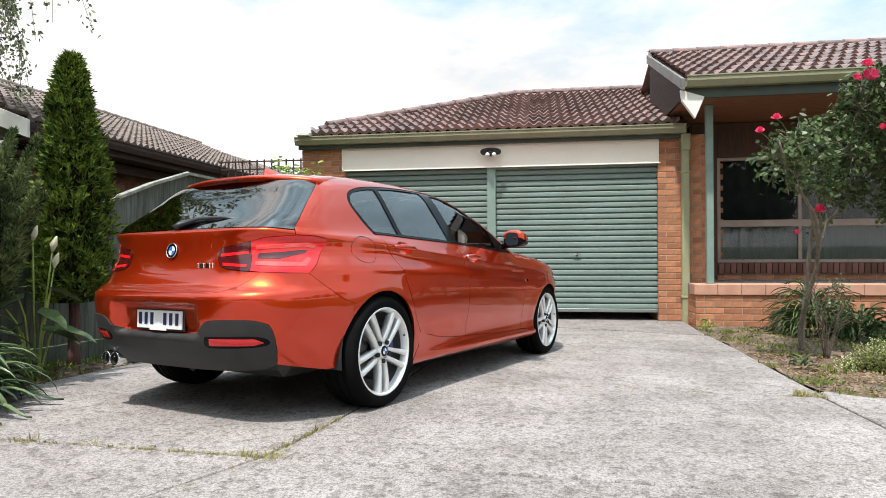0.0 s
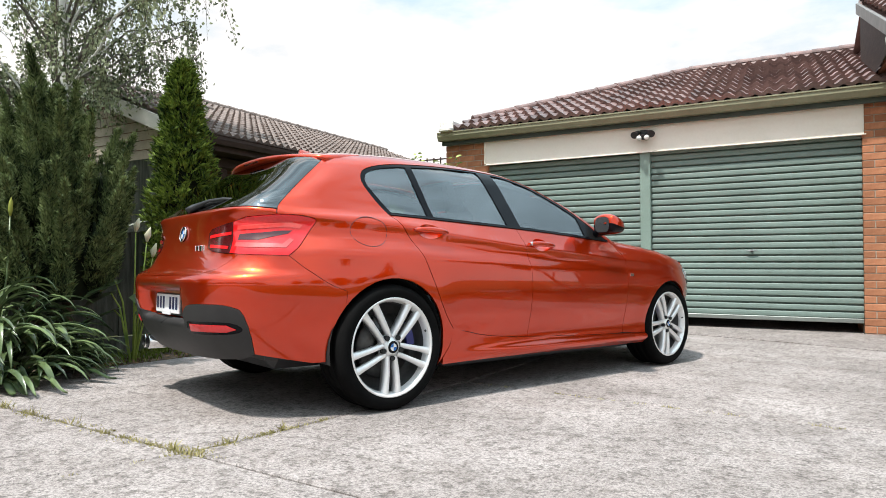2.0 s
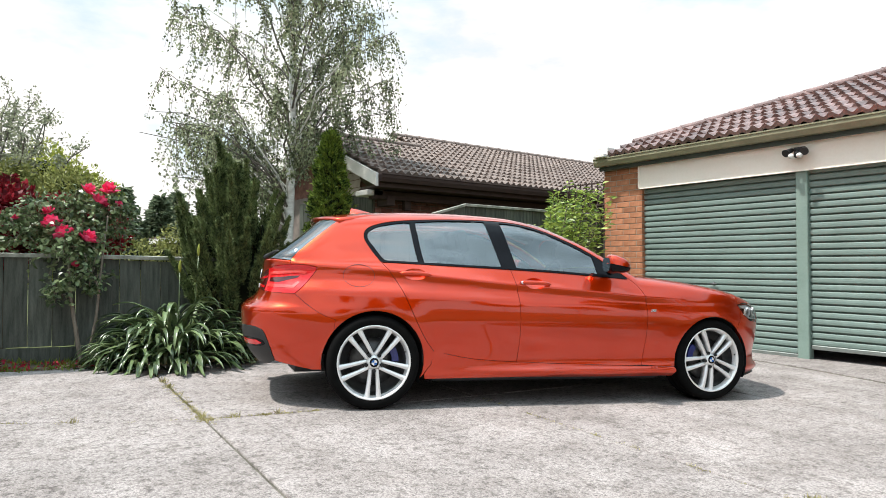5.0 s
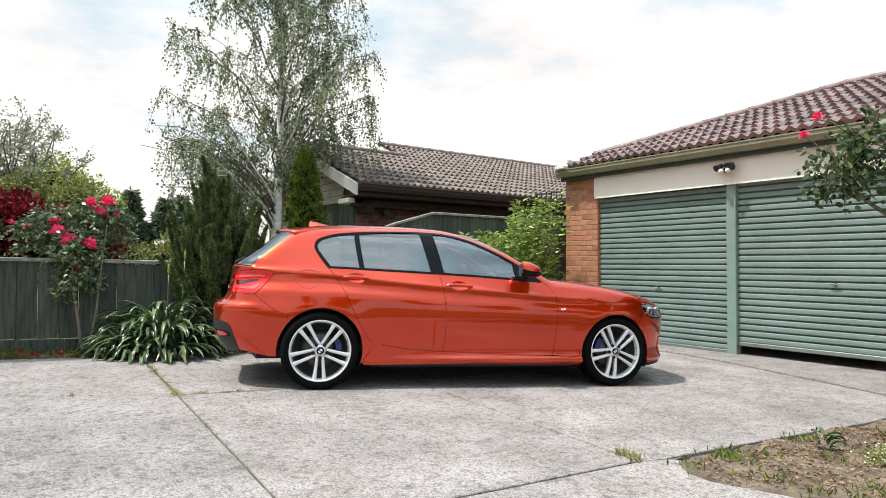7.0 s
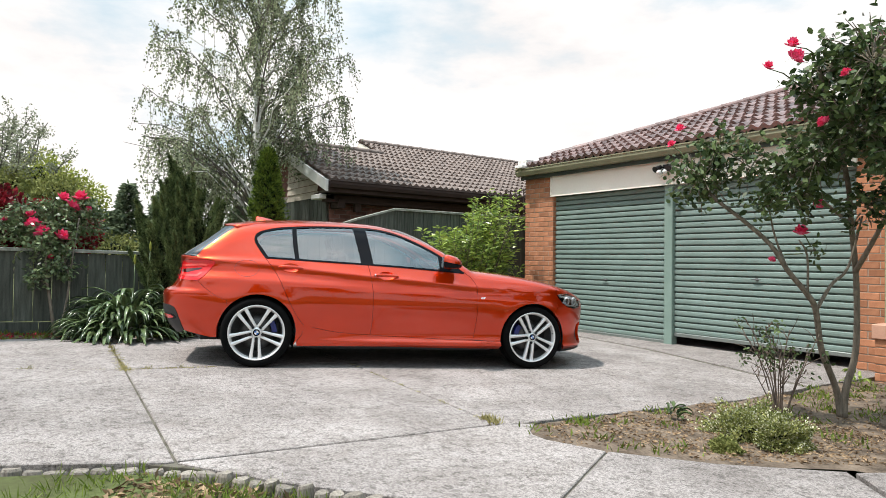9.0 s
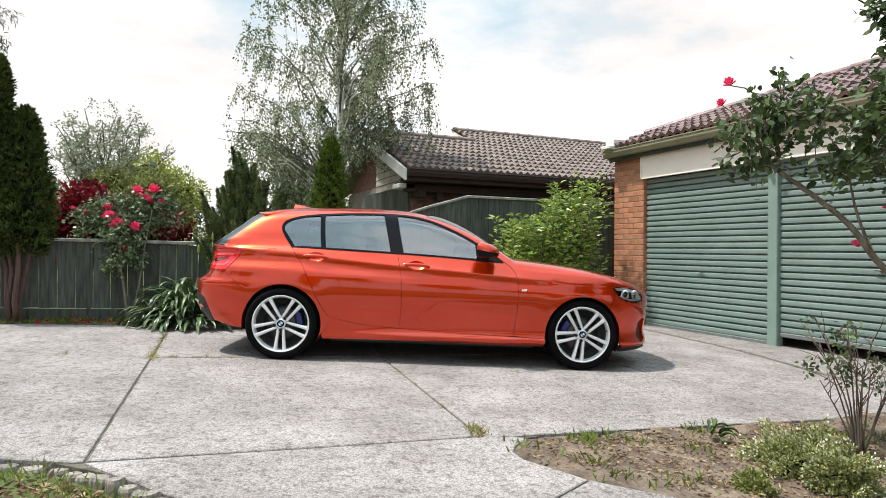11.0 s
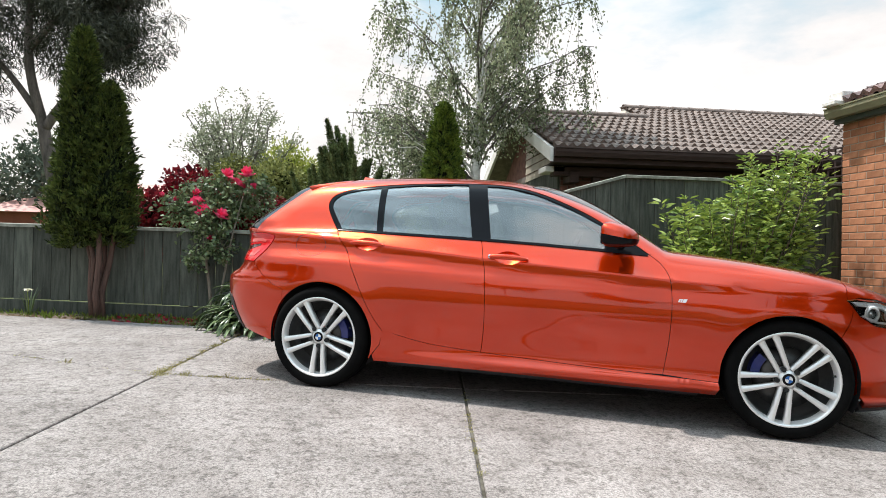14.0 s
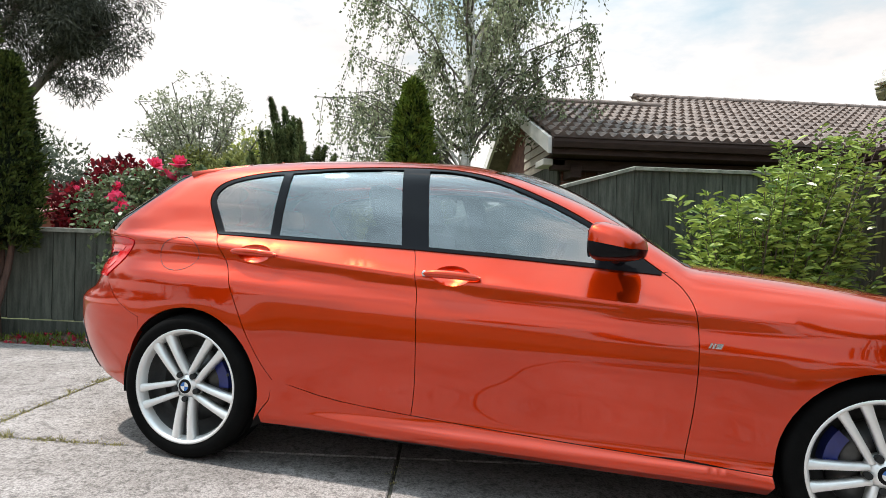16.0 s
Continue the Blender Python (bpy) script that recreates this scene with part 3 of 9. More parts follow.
def ridge_caps(parent, a, b, material, r=0.10):
    """Half-round caps that lap along a ridge or hip."""
    a, b = Vector(a), Vector(b)
    n = max(1, round((b - a).length / 0.38))
    d = (b - a).normalized()
    side = d.cross(Vector((0, 0, 1))).normalized()
    up = side.cross(d)
    key = "ridge", material.name
    if key not in BRICKS:
        pts, fs = [], []
        for y, q in ((0, 1.0), (0.42, 0.86)):
            pts += [(r * q * math.cos(math.pi * k / 8), y, r * q * 0.8 * math.sin(math.pi * k / 8)) for k in range(9)]
        pts += [(r * 0.8 * math.cos(math.pi * k / 8), 0, r * 0.6 * math.sin(math.pi * k / 8)) for k in range(9)]
        fs = [(k + 1, k, 9 + k, 10 + k) for k in range(8)] + [(18 + k, k, k + 1, 19 + k) for k in range(8)]
        BRICKS[key] = mesh_of("ridge_cap", pts, fs, material)
    base = Matrix((side, d, up)).transposed().to_4x4()
    bed = [(-0.125, -0.13), (-0.07, 0.045), (0.07, 0.045), (0.125, -0.13)]
    part("ridge_bedding", mesh_of("ridge_bedding", [p + side * q + up * h for p in (a, b) for q, h in bed], [(0, 4, 5, 1), (1, 5, 6, 2), (2, 6, 7, 3), (0, 1, 2, 3), (7, 6, 5, 4)], material), parent)
    for i in range(n):
        part("ridge_cap", BRICKS[key], parent, m=Matrix.Translation(a + (b - a) * (i / n) + Vector((0, 0, 0.005))) @ base)


def gutter_run(parent, a, b, material, w=0.12, h=0.115):
    """A quad gutter with a rolled lip; from a to b, its open side up, its face to the right of the run."""
    a, b = Vector(a), Vector(b)
    d = (b - a).normalized()
    out = d.cross(Vector((0, 0, 1))).normalized()
    prof = [(0, 0), (0, -h), (w * 0.75, -h), (w, -h * 0.45), (w, -0.012), (w + 0.012, -0.006), (w + 0.012, 0.008), (w, 0.012), (w - 0.012, 0.004),
            (w - 0.012, -h * 0.4), (w * 0.72, -h + 0.012), (0.012, -h + 0.012), (0.012, 0)]
    verts = [p + out * x + Vector((0, 0, z)) for p in (a, b) for x, z in prof]
    n = len(prof)
    faces = [(i, (i + 1) % n, n + (i + 1) % n, n + i) for i in range(n)] + [tuple(range(n))[::-1], tuple(range(n, 2 * n))]
    return wpart("gutter", mesh_of("gutter", verts, faces, material), parent)


# ---- house with garage ----
house = thing("house", (-0.6, 9.8, 0), "single-storey brick house with a double garage and tiled roof", "house")
rng = random.Random(3)
core = wpart("garage_pier", Geo().box(-3.675, -2.985, 9.806, 10.04, -0.1, 2.64).mesh("garage_pier", MORTAR), house, "orange face-brick pier")
brick_face(core, (-3.68, 9.8, -0.06), (1, 0), 0.70, 2.70, BRICK, rng)
brick_face(core, (-2.98, 9.8, -0.06), (0, 1), 0.22, 2.36, BRICK, rng)
core = wpart("garage_pier", Geo().box(1.705, 2.345, 9.806, 10.04, -0.1, 2.66).mesh("garage_pier", MORTAR), house, "orange face-brick pier")
brick_face(core, (1.70, 9.8, -0.10), (1, 0), 0.65, 2.76, BRICK, rng)
brick_face(core, (2.35, 9.8, -0.06), (0, 1), 0.80, 2.70, BRICK, rng)
g = Geo().box(-3.675, -3.45, 10.04, 16.0, -0.1, 2.64).box(1.705, 2.345, 10.04, 10.6, -0.1, 2.66).box(-3.675, 2.3, 15.9, 16.1, -0.1, 2.64).box(2.2, 2.345, 10.6, 16.0, -0.1, 2.66)
wpart("garage_wall", g.mesh("garage_wall", BRICK), house)
wpart("garage_floor", Geo().box(-3.45, 1.70, 9.82, 15.9, -0.12, -0.022).mesh("garage_floor", CONCRETE), house)
wpart("door_header", Geo().box(-3.0, 1.715, 9.77, 9.86, 2.265, 2.63).mesh("door_header", CREAM), house, "cream-painted header board over the doors")
wpart("header_trim", Geo().box(-3.02, 1.735, 9.762, 9.78, 2.257, 2.268).box(-3.02, -2.998, 9.755, 9.78, 2.278, 2.62).mesh("header_trim", CREAM), house)
wpart("door_post", Geo().box(-0.775, -0.640, 9.80, 9.93, -0.03, 2.265, 0.008).mesh("door_post", POST_GREEN), house, "green painted post between the doors")


def roller_door(x0, x1, z0, gap_label):
    """A ribbed roller door: curtain, bottom rail, lock handle."""
    ob = Geo()
    prof, z = [], z0 + 0.05
    pitch = 0.0832
    while z < 2.30:
        prof += [(9.908, z), (9.868, z + 0.006), (9.863, z + 0.013), (9.861, z + 0.036), (9.863, z + 0.060), (9.868, z + 0.067), (9.908, z + 0.072)]
        z += pitch
    n = len(prof)
    nx = 5
    verts = [(x0 + (x1 - x0) * i / (nx - 1), y, z) for i in range(nx) for y, z in prof]
    faces = [(i * n + k, (i + 1) * n + k, (i + 1) * n + k + 1, i * n + k + 1) for i in range(nx - 1) for k in range(n - 1)]
    curtain = wpart("garage_door", mesh_of("garage_door", verts, faces, DOOR_GREEN, False), house, gap_label)
    part("bottom_rail", Geo().box(x0, x1, 9.85, 9.90, z0, z0 + 0.052, 0.006).mesh("bottom_rail", mat("rail_grey", (0.26, 0.29, 0.27), rough=0.4, metal=0.5, bump=0.02)), curtain)
    hx, hz = (x0 + x1) / 2 - (0.0 if x1 < 0 else -0.02), 0.945 if x1 > 0 else 0.86
    h = Geo().box(hx - 0.015, hx + 0.015, 9.845, 9.87, hz - 0.018, hz + 0.018, 0.005)
    h.tube([(hx - 0.06, 9.835, hz), (hx, 9.83, hz), (hx + 0.06, 9.835, hz)], [0.006, 0.009, 0.006], 8)
    part("lock_handle", h.mesh("lock_handle", mat("dull_chrome", (0.16, 0.16, 0.16), rough=0.4, metal=0.8, bump=0)), curtain, "T-shaped metal lock handle")


roller_door(-2.98, -0.775, -0.03, "closed green ribbed roller door")
roller_door(-0.640, 1.70, 0.095, "green ribbed roller door, left a hand open at the foot")

# eaves and roofs
wpart("fascia", Geo().box(-3.70, 2.02, 9.70, 9.74, 2.60, 2.74).box(-3.70, 2.02, 9.74, 9.84, 2.615, 2.635).mesh("fascia", FASCIA), house)
gutter_run(house, (-3.72, 9.70, 2.775), (2.05, 9.70, 2.775), GUTTER)
E1, SL = 9.62, 0.388
wd = Vector((0, 1, SL)).normalized()
corner = Vector((-3.44, E1, 2.79))
hip_foot = Vector((-3.44, 10.22, 2.79 + 0.60 * SL))
hip_top = Vector((-0.47, E1 + 3.25, 2.79 + 3.25 * SL))
HIP_RUN = (hip_top.x - hip_foot.x) / (hip_top.y - hip_foot.y)
wpart("gutter_head", Geo().box(-3.68, -3.455, 9.60, 10.25, 2.785, 2.955, 0.012).box(-3.66, -3.452, 9.50, 9.62, 2.785, 2.84, 0.01).mesh("gutter_head", WHITE), house, "white metal box at the end of the gutter")
wpart("parapet_flashing", Geo().box(-3.70, -3.46, 10.25, 16.1, 2.70, 2.86, 0.01).mesh("parapet_flashing", GUTTER), house)
roof = wpart("roof", mesh_of("roof", [corner, (2.1, E1, 2.79), (2.1, hip_top.y, hip_top.z), hip_top, hip_foot, (-3.44, 16.1, 2.79), (2.1, 16.1, 2.79)],
                             [(0, 1, 2, 3, 4), (4, 3, 5), (3, 2, 6, 5)], TILE), house, "hipped roof of wavy brown-red tiles")
TILE_A, TILE_B = tile_mesh("roof_tile", TILE), tile_mesh("roof_tile", TILE_OLD)
tiled(roof, corner, (1, 0, 0), wd, 18, 11, TILE_A, lambda x, y: x > max(0.0, (y * wd.y - 0.60) * HIP_RUN) - 0.02 and y * wd.y < 3.2)
ridge_caps(roof, hip_foot + Vector((0.02, 0.02, 0.04)), hip_top + Vector((0, 0, 0.045)), TILE)
ridge_caps(roof, hip_top + Vector((0, 0, 0.045)), (2.1, hip_top.y, hip_top.z + 0.045), TILE)

# porch side
P0, PR, PSL, PZ = 8.78, 11.22, 0.424, 3.19
pd = Vector((0, 1, PSL)).normalized()
proof = wpart("roof", mesh_of("roof", [(1.86, P0, PZ), (9.0, P0, PZ), (9.0, PR, PZ + (PR - P0) * PSL), (1.86, PR, PZ + (PR - P0) * PSL), (9.0, 15.5, 2.7), (1.86, 15.5, 2.7)],
                              [(0, 1, 2, 3), (3, 2, 4, 5)], TILE), house, "gabled porch roof of wavy brown-red tiles")
tiled(proof, (1.86, P0, PZ + 0.005), (1, 0, 0), pd, 17, 10, TILE_A, lambda x, y: y * pd.y < PR - P0)
ridge_caps(proof, (1.84, PR, PZ + 0.03 + (PR - P0) * PSL), (7.4, PR, PZ + 0.03 + (PR - P0) * PSL), TILE)
bl = Geo()
for y0, z0, y1, z1 in ((P0 - 0.06, PZ - 0.01, PR + 0.02, PZ - 0.01 + (PR + 0.08 - P0) * PSL),):
    bl.add([(1.80, y0, z0 - 0.13), (1.80, y1, z1 - 0.13), (1.80, y1, z1 + 0.01), (1.80, y0, z0 + 0.01),
            (1.84, y0, z0 - 0.13), (1.84, y1, z1 - 0.13), (1.84, y1, z1 + 0.01), (1.84, y0, z0 + 0.01)],
           [(0, 3, 2, 1), (4, 5, 6, 7), (0, 1, 5, 4), (3, 7, 6, 2), (0, 4, 7, 3), (1, 2, 6, 5)])
wpart("barge_board", bl.mesh("barge_board", mat("barge_grey", (0.20, 0.19, 0.18), (0.13, 0.125, 0.12), 0.6)), house)
wpart("gable_infill", mesh_of("gable_infill", [(1.845, P0 + 0.05, 2.97), (1.845, PR, 2.97), (1.845, PR, PZ - 0.14 + (PR - P0) * PSL), (1.845, P0 + 0.05, PZ - 0.14)], [(0, 3, 2, 1)], BROWN_WOOD), house)
wpart("boxed_eave", mesh_of("boxed_eave", [(1.80, P0 - 0.01, 3.06), (2.09, P0 - 0.01, 2.96), (1.975, P0 - 0.01, 2.69), (1.82, P0 - 0.01, 2.92),
                                            (1.80, P0 + 0.06, 3.06), (2.09, P0 + 0.06, 2.96), (1.975, P0 + 0.06, 2.69), (1.82, P0 + 0.06, 2.92)],
                           [(0, 3, 2, 1), (4, 5, 6, 7), (0, 4, 7, 3), (3, 7, 6, 2), (1, 2, 6, 5), (0, 1, 5, 4)], WHITE), house)
gutter_run(house, (1.86, P0 + 0.02, PZ + 0.02), (9.0, P0 + 0.02, PZ + 0.02), GUTTER, 0.13, 0.13)
wpart("fascia", Geo().box(1.86, 9.0, P0 + 0.02, P0 + 0.06, 2.955, PZ - 0.10).mesh("fascia", FASCIA), house)
pc = wpart("porch_ceiling", Geo().box(1.88, 9.0, P0 + 0.07, P0 + 1.96, 2.99, 3.003).mesh("porch_ceiling", LINING), house, "red-brown timber boards under the porch roof")
for i in range(14):
    part("board", Geo().box(1.88, 9.0, P0 + 0.07 + i * 0.135, P0 + 0.07 + i * 0.135 + 0.13, 2.963, 2.988, 0.005).mesh("board", LINING), pc)
wpart("porch_post", Geo().box(2.235, 2.325, 9.26, 9.35, 0.545, 2.96, 0.006).mesh("porch_post", POST_GREEN), house, "green square porch post")
core = wpart("porch_plinth", Geo().box(2.086, 7.0, 9.246, 10.6, -0.2, 0.40).mesh("porch_plinth", MORTAR), house, "low brick porch wall with a terracotta capping")
brick_face(core, (2.08, 9.24, -0.115), (1, 0), 2.6, 0.515, BRICK, rng)
brick_face(core, (2.08, 9.80, -0.115), (0, -1), 0.56, 0.515, BRICK, rng)
for i in range(16):
    part("capping_tile", Geo().box(2.06 + i * 0.30, 2.06 + i * 0.30 + 0.296, 9.215, 9.50, 0.40, 0.548, 0.008).mesh("capping_tile", CAPSTONE), core)
part("porch_floor", Geo().box(2.08, 7.0, 9.50, 10.6, 0.42, 0.535).mesh("porch_floor", CONCRETE), core)
part("footing", Geo().box(2.12, 4.0, 9.12, 9.25, -0.16, -0.075).mesh("footing", CONCRETE), core)
pipe = Geo().box(2.01, 2.115, 9.69, 9.775, 0.10, 2.64, 0.012).box(2.0, 2.125, 9.68, 9.79, 0.32, 0.35).box(2.0, 2.125, 9.68, 9.79, 2.1, 2.13).box(2.0, 2.125, 9.66, 9.79, 2.42, 2.66, 0.012)
pipe.tube([(2.062, 9.735, -0.06), (2.062, 9.735, 0.11)], 0.058, 14)
wpart("downpipe", pipe.mesh("downpipe", PIPE), house, "olive square downpipe on a round base")
# recessed wall and window
WX0, WX1, WZ0, WZ1 = 2.73, 5.6, 0.80, 2.42
rec = wpart("porch_wall", Geo().box(2.345, WX0, 10.61, 10.85, -0.1, 2.95).box(WX1, 8.0, 10.61, 10.85, -0.1, 2.95).box(WX0, WX1, 10.61, 10.85, -0.1, WZ0 - 0.12).box(WX0, WX1, 10.61, 10.85, WZ1, 2.95).mesh("porch_wall", MORTAR), house, "orange face-brick wall behind the porch")
brick_face(rec, (2.35, 10.605, 0.535), (1, 0), 3.3, 2.40, BRICK, rng, lambda x, z: WX0 - 2.35 < x < WX1 - 2.35 and z + 0.535 > WZ0 - 0.20)
wpart("wall_lining", Geo().box(2.35, WX0 - 0.004, 10.575, 10.603, 0.53, 2.95).box(WX0, WX1, 10.575, 10.603, WZ1 + 0.004, 2.95).mesh("wall_lining", PANEL_BROWN), house, "dark red-brown timber lining round the window")
win = wpart("window", Geo().box(WX0, WX1, 10.60, 10.66, WZ0, WZ0 + 0.05).mesh("window", WINFRAME), house, "wide brown aluminium window with sheer curtains")
for fx0, fx1, fz0, fz1 in ((WX0, WX1, WZ1 - 0.05, WZ1), (WX0, WX0 + 0.05, WZ0 + 0.05, WZ1 - 0.05), (WX1 - 0.05, WX1, WZ0 + 0.05, WZ1 - 0.05), (WX0 + 0.05, WX1 - 0.05, 1.35, 1.455), (3.9, 3.95, WZ0 + 0.05, WZ1 - 0.05)):
    part("window_frame", Geo().box(fx0, fx1, 10.60 + (0.004 if fx0 == 3.9 else 0), 10.66, fz0, fz1).mesh("window_frame", WINFRAME), win)
sill_ = part("window_sill", Geo().box(WX0, WX1, 10.585, 10.66, WZ0 - 0.165, WZ0 - 0.004).mesh("window_sill", MORTAR_DARK), win, "red-brown bricks set on end")
SOLDIER = Geo().box(0, 0.076, 0, 0.05, 0, 0.155, 0.004).mesh("brick", BRICK_DARK)
for k in range(33):
    part("brick", SOLDIER, sill_, m=Matrix.Translation((WX0 + 0.01 + k * 0.086, 10.55, WZ0 - 0.163)))
for x0, x1, z0, z1 in ((WX0 + 0.05, 3.9, WZ0 + 0.05, 1.35), (3.95, WX1 - 0.05, WZ0 + 0.05, 1.35), (WX0 + 0.05, 3.9, 1.455, WZ1 - 0.05), (3.95, WX1 - 0.05, 1.455, WZ1 - 0.05)):
    part("pane", Geo().box(x0, x1, 10.627, 10.633, z0, z1, 0.001).mesh("pane", PANE), win)


def curtain_mesh(x0, x1, y, z0, z1, cloth, pitch=0.11):
    n = int((x1 - x0) / pitch * 6)
    verts, faces = [], []
    for i in range(n + 1):
        x = x0 + (x1 - x0) * i / n
        d = 0.025 * math.sin(i * math.pi / 3) + 0.012 * noise.noise((x * 3, 0, 0))
        verts += [(x, y + d, z0), (x, y + d * 0.7, z1)]
    for i in range(n):
        faces.append((2 * i, 2 * i + 2, 2 * i + 3, 2 * i + 1))
    return mesh_of("curtain", verts, faces, cloth, True)


part("curtain", curtain_mesh(WX0 + 0.03, WX1 - 0.03, 10.72, WZ0, 1.42, CURTAIN), win, "white sheer cafe curtain in folds")
part("curtain", curtain_mesh(WX0 + 0.03, WX1 - 0.03, 10.80, 1.42, WZ1 - 0.02, SHEER_GREY, 0.2), win, "grey sheer curtain in folds")
# added backing behind the window: the room's darkness is put into its colour
wpart("dark_room_back", Geo().box(2.4, 8.0, 12.6, 12.7, -0.1, 2.7).box(2.4, 8.0, 10.86, 12.6, -0.1, 0.3).mesh("dark_room_back", DARK), house)
# security lamp on the header
lamp = thing("security_light", (-0.70, 9.765, 2.47), "twin floodlight with a black sensor on the header board", "light")
LAMPGLASS = mat("lamp_glass", (0.75, 0.74, 0.70), (0.68, 0.67, 0.64), 0.25, bump=0)
BLACKPL = mat("black_plastic", (0.022, 0.022, 0.023), (0.014, 0.014, 0.015), 0.45, scale=8, fine=80, bump=0.05)
part("base", Geo().box(-0.06, 0.06, -0.035, 0.003, 0.0, 0.08, 0.008).mesh("base", BLACKPL), lamp)
part("sensor", Geo().tube([(0, -0.03, 0.01), (0, -0.10, -0.03)], [0.04, 0.035], 14).mesh("sensor", BLACKPL, False), lamp)
for sx in (-1, 1):
    arm = Geo().tube([(0.04 * sx, -0.02, 0.05), (0.08 * sx, -0.07, 0.04)], 0.012, 8).tube([(0.07 * sx, -0.05, 0.05), (0.10 * sx, -0.11, 0.02), (0.105 * sx, -0.14, 0.0)], [0.026, 0.034, 0.05], 14)
    part("lamp_holder", arm.mesh("lamp_holder", BLACKPL), lamp)
    prof = [(0.0005, -0.195), (0.018, -0.19), (0.030, -0.178), (0.033, -0.162), (0.030, -0.135)]
    vv, ff = lathe(prof, 18)
    ob = part("bulb", mesh_of("bulb", vv, ff, LAMPGLASS, True), lamp, "white reflector bulb")
    ob.matrix_basis = pose(0.075 * sx, 0.02, 0.0, 14, 0, -10 * sx)

# ---- fence along the neighbour ----
fence_top = pch((-6, 1.30), (0, 1.225), (2.3, 1.205), (4.0, 1.15), (4.7, 1.16), (5.62, 1.44), (6.6, 1.77), (7.3, 1.965), (7.8, 1.965), (10.3, 1.955))
fence = thing("fence", (-4.15, 2, gz(0, 2)), "dark green timber paling fence with a weathered cap rail", "fence")
y = 0.05
rng = random.Random(11)
while y < 10.25:
    w_ = 0.185 + rng.uniform(-0.006, 0.006)
    z0 = gz(0, y) + 0.14
    t0, t1 = fence_top(y) - 0.02, fence_top(y + w_) - 0.02
    x = -4.155 + rng.uniform(-0.004, 0.004)
    v = [(x, y, z0), (x, y + w_, z0), (x, y + w_, t1), (x, y, t0), (x + 0.018, y, z0), (x + 0.018, y + w_, z0), (x + 0.018, y + w_, t1), (x + 0.018, y, t0)]
    wpart("paling", mesh_of("paling", v, [(4, 5, 6, 7), (3, 2, 1, 0), (0, 1, 5, 4), (1, 2, 6, 5), (2, 3, 7, 6), (3, 0, 4, 7)], FENCE), fence)
    y += w_ + 0.006
wpart("post", Geo().box(-4.24, -4.15, 0.06, 0.15, 0.1, 1.2).mesh("post", FENCE), fence)
ends = [0.04, 2.4, 4.6, 5.6, 6.6, 7.3, 8.6, 10.25]
for a, b in zip(ends, ends[1:]):
    v = []
    for yy in (a + 0.002, b - 0.002):
        t = fence_top(yy)
        v += [(-4.18, yy, t - 0.02), (-4.105, yy, t - 0.02), (-4.105, yy, t + 0.012), (-4.14, yy, t + 0.02), (-4.18, yy, t + 0.012)]
    wpart("cap_rail", mesh_of("cap_rail", v, [(0, 1, 6, 5), (1, 2, 7, 6), (2, 3, 8, 7), (3, 4, 9, 8), (4, 0, 5, 9), (0, 4, 3, 2, 1), (5, 6, 7, 8, 9)], CAP), fence)
    v = []
    for yy in (a + 0.003, b - 0.003):
        t = gz(0, yy)
        v += [(-4.16, yy, t - 0.1), (-4.118, yy, t - 0.1), (-4.118, yy, t + 0.135), (-4.16, yy, t + 0.135)]
    wpart("plinth_board", mesh_of("plinth_board", v, [(0, 1, 5, 4), (1, 2, 6, 5), (2, 3, 7, 6), (3, 0, 4, 7), (0, 3, 2, 1), (4, 5, 6, 7)], FENCE), fence)
# lattice above the high end of the fence
lat = thing("lattice_screen", (-5.8, 11.2, 1.9), "brown timber lattice screen behind the fence", "lattice")
for i in range(15):
    part("slat", Geo().box(i * 0.14, i * 0.14 + 0.025, -0.008, 0.008, -0.3, 0.80, 0.002).mesh("slat", BROWN_WOOD), lat)
for i in range(6):
    part("slat", Geo().box(-0.02, 2.0, -0.022, -0.010, 0.05 + i * 0.14, 0.075 + i * 0.14, 0.002).mesh("slat", BROWN_WOOD), lat)

# ---- neighbour's house ----
nb = thing("neighbour_house", (-7.5, 9, 0), "dark brick neighbouring house with an old tiled gable roof", "house")
NY, NE, NRX, NRZ, NEZ = 6.94, -5.93, -9.85, 4.14, 2.575
nd = Vector((NRX - NE, 0, NRZ - NEZ)).normalized()
WRX = -8.72
WRZ = NEZ + (NE - WRX) * (NRZ - NEZ) / (NE - NRX)
MY = 9.68
nroof = wpart("roof", mesh_of("roof", [(NE, NY, NEZ), (NE, MY, NEZ), (WRX, MY, WRZ), (WRX, NY, WRZ), (2 * WRX - NE, NY, NEZ), (2 * WRX - NE, MY, NEZ),
                                       (NE, 22, NEZ), (NRX, 22, NRZ), (NRX, MY, NRZ), (2 * NRX - NE, MY, NEZ), (2 * NRX - NE, 22, NEZ)],
                              [(0, 1, 2, 3), (3, 2, 5, 4), (1, 6, 7, 8), (8, 7, 10, 9)], TILE_OLD), nb, "weathered grey-brown tiled gable roof")
tiled(nroof, (NE - 0.02, NY, NEZ + 0.01), (0, 1, 0), nd, 34, 13, TILE_B, lambda x, y: y * abs(nd.x) < (3.87 if x > MY - NY else NE - WRX), 300)
ridge_caps(nroof, (NRX, MY, NRZ + 0.05), (NRX, 17.5, NRZ + 0.05), TILE_OLD)
ridge_caps(nroof, (WRX, NY, WRZ + 0.05), (WRX, MY, WRZ + 0.05), TILE_OLD)
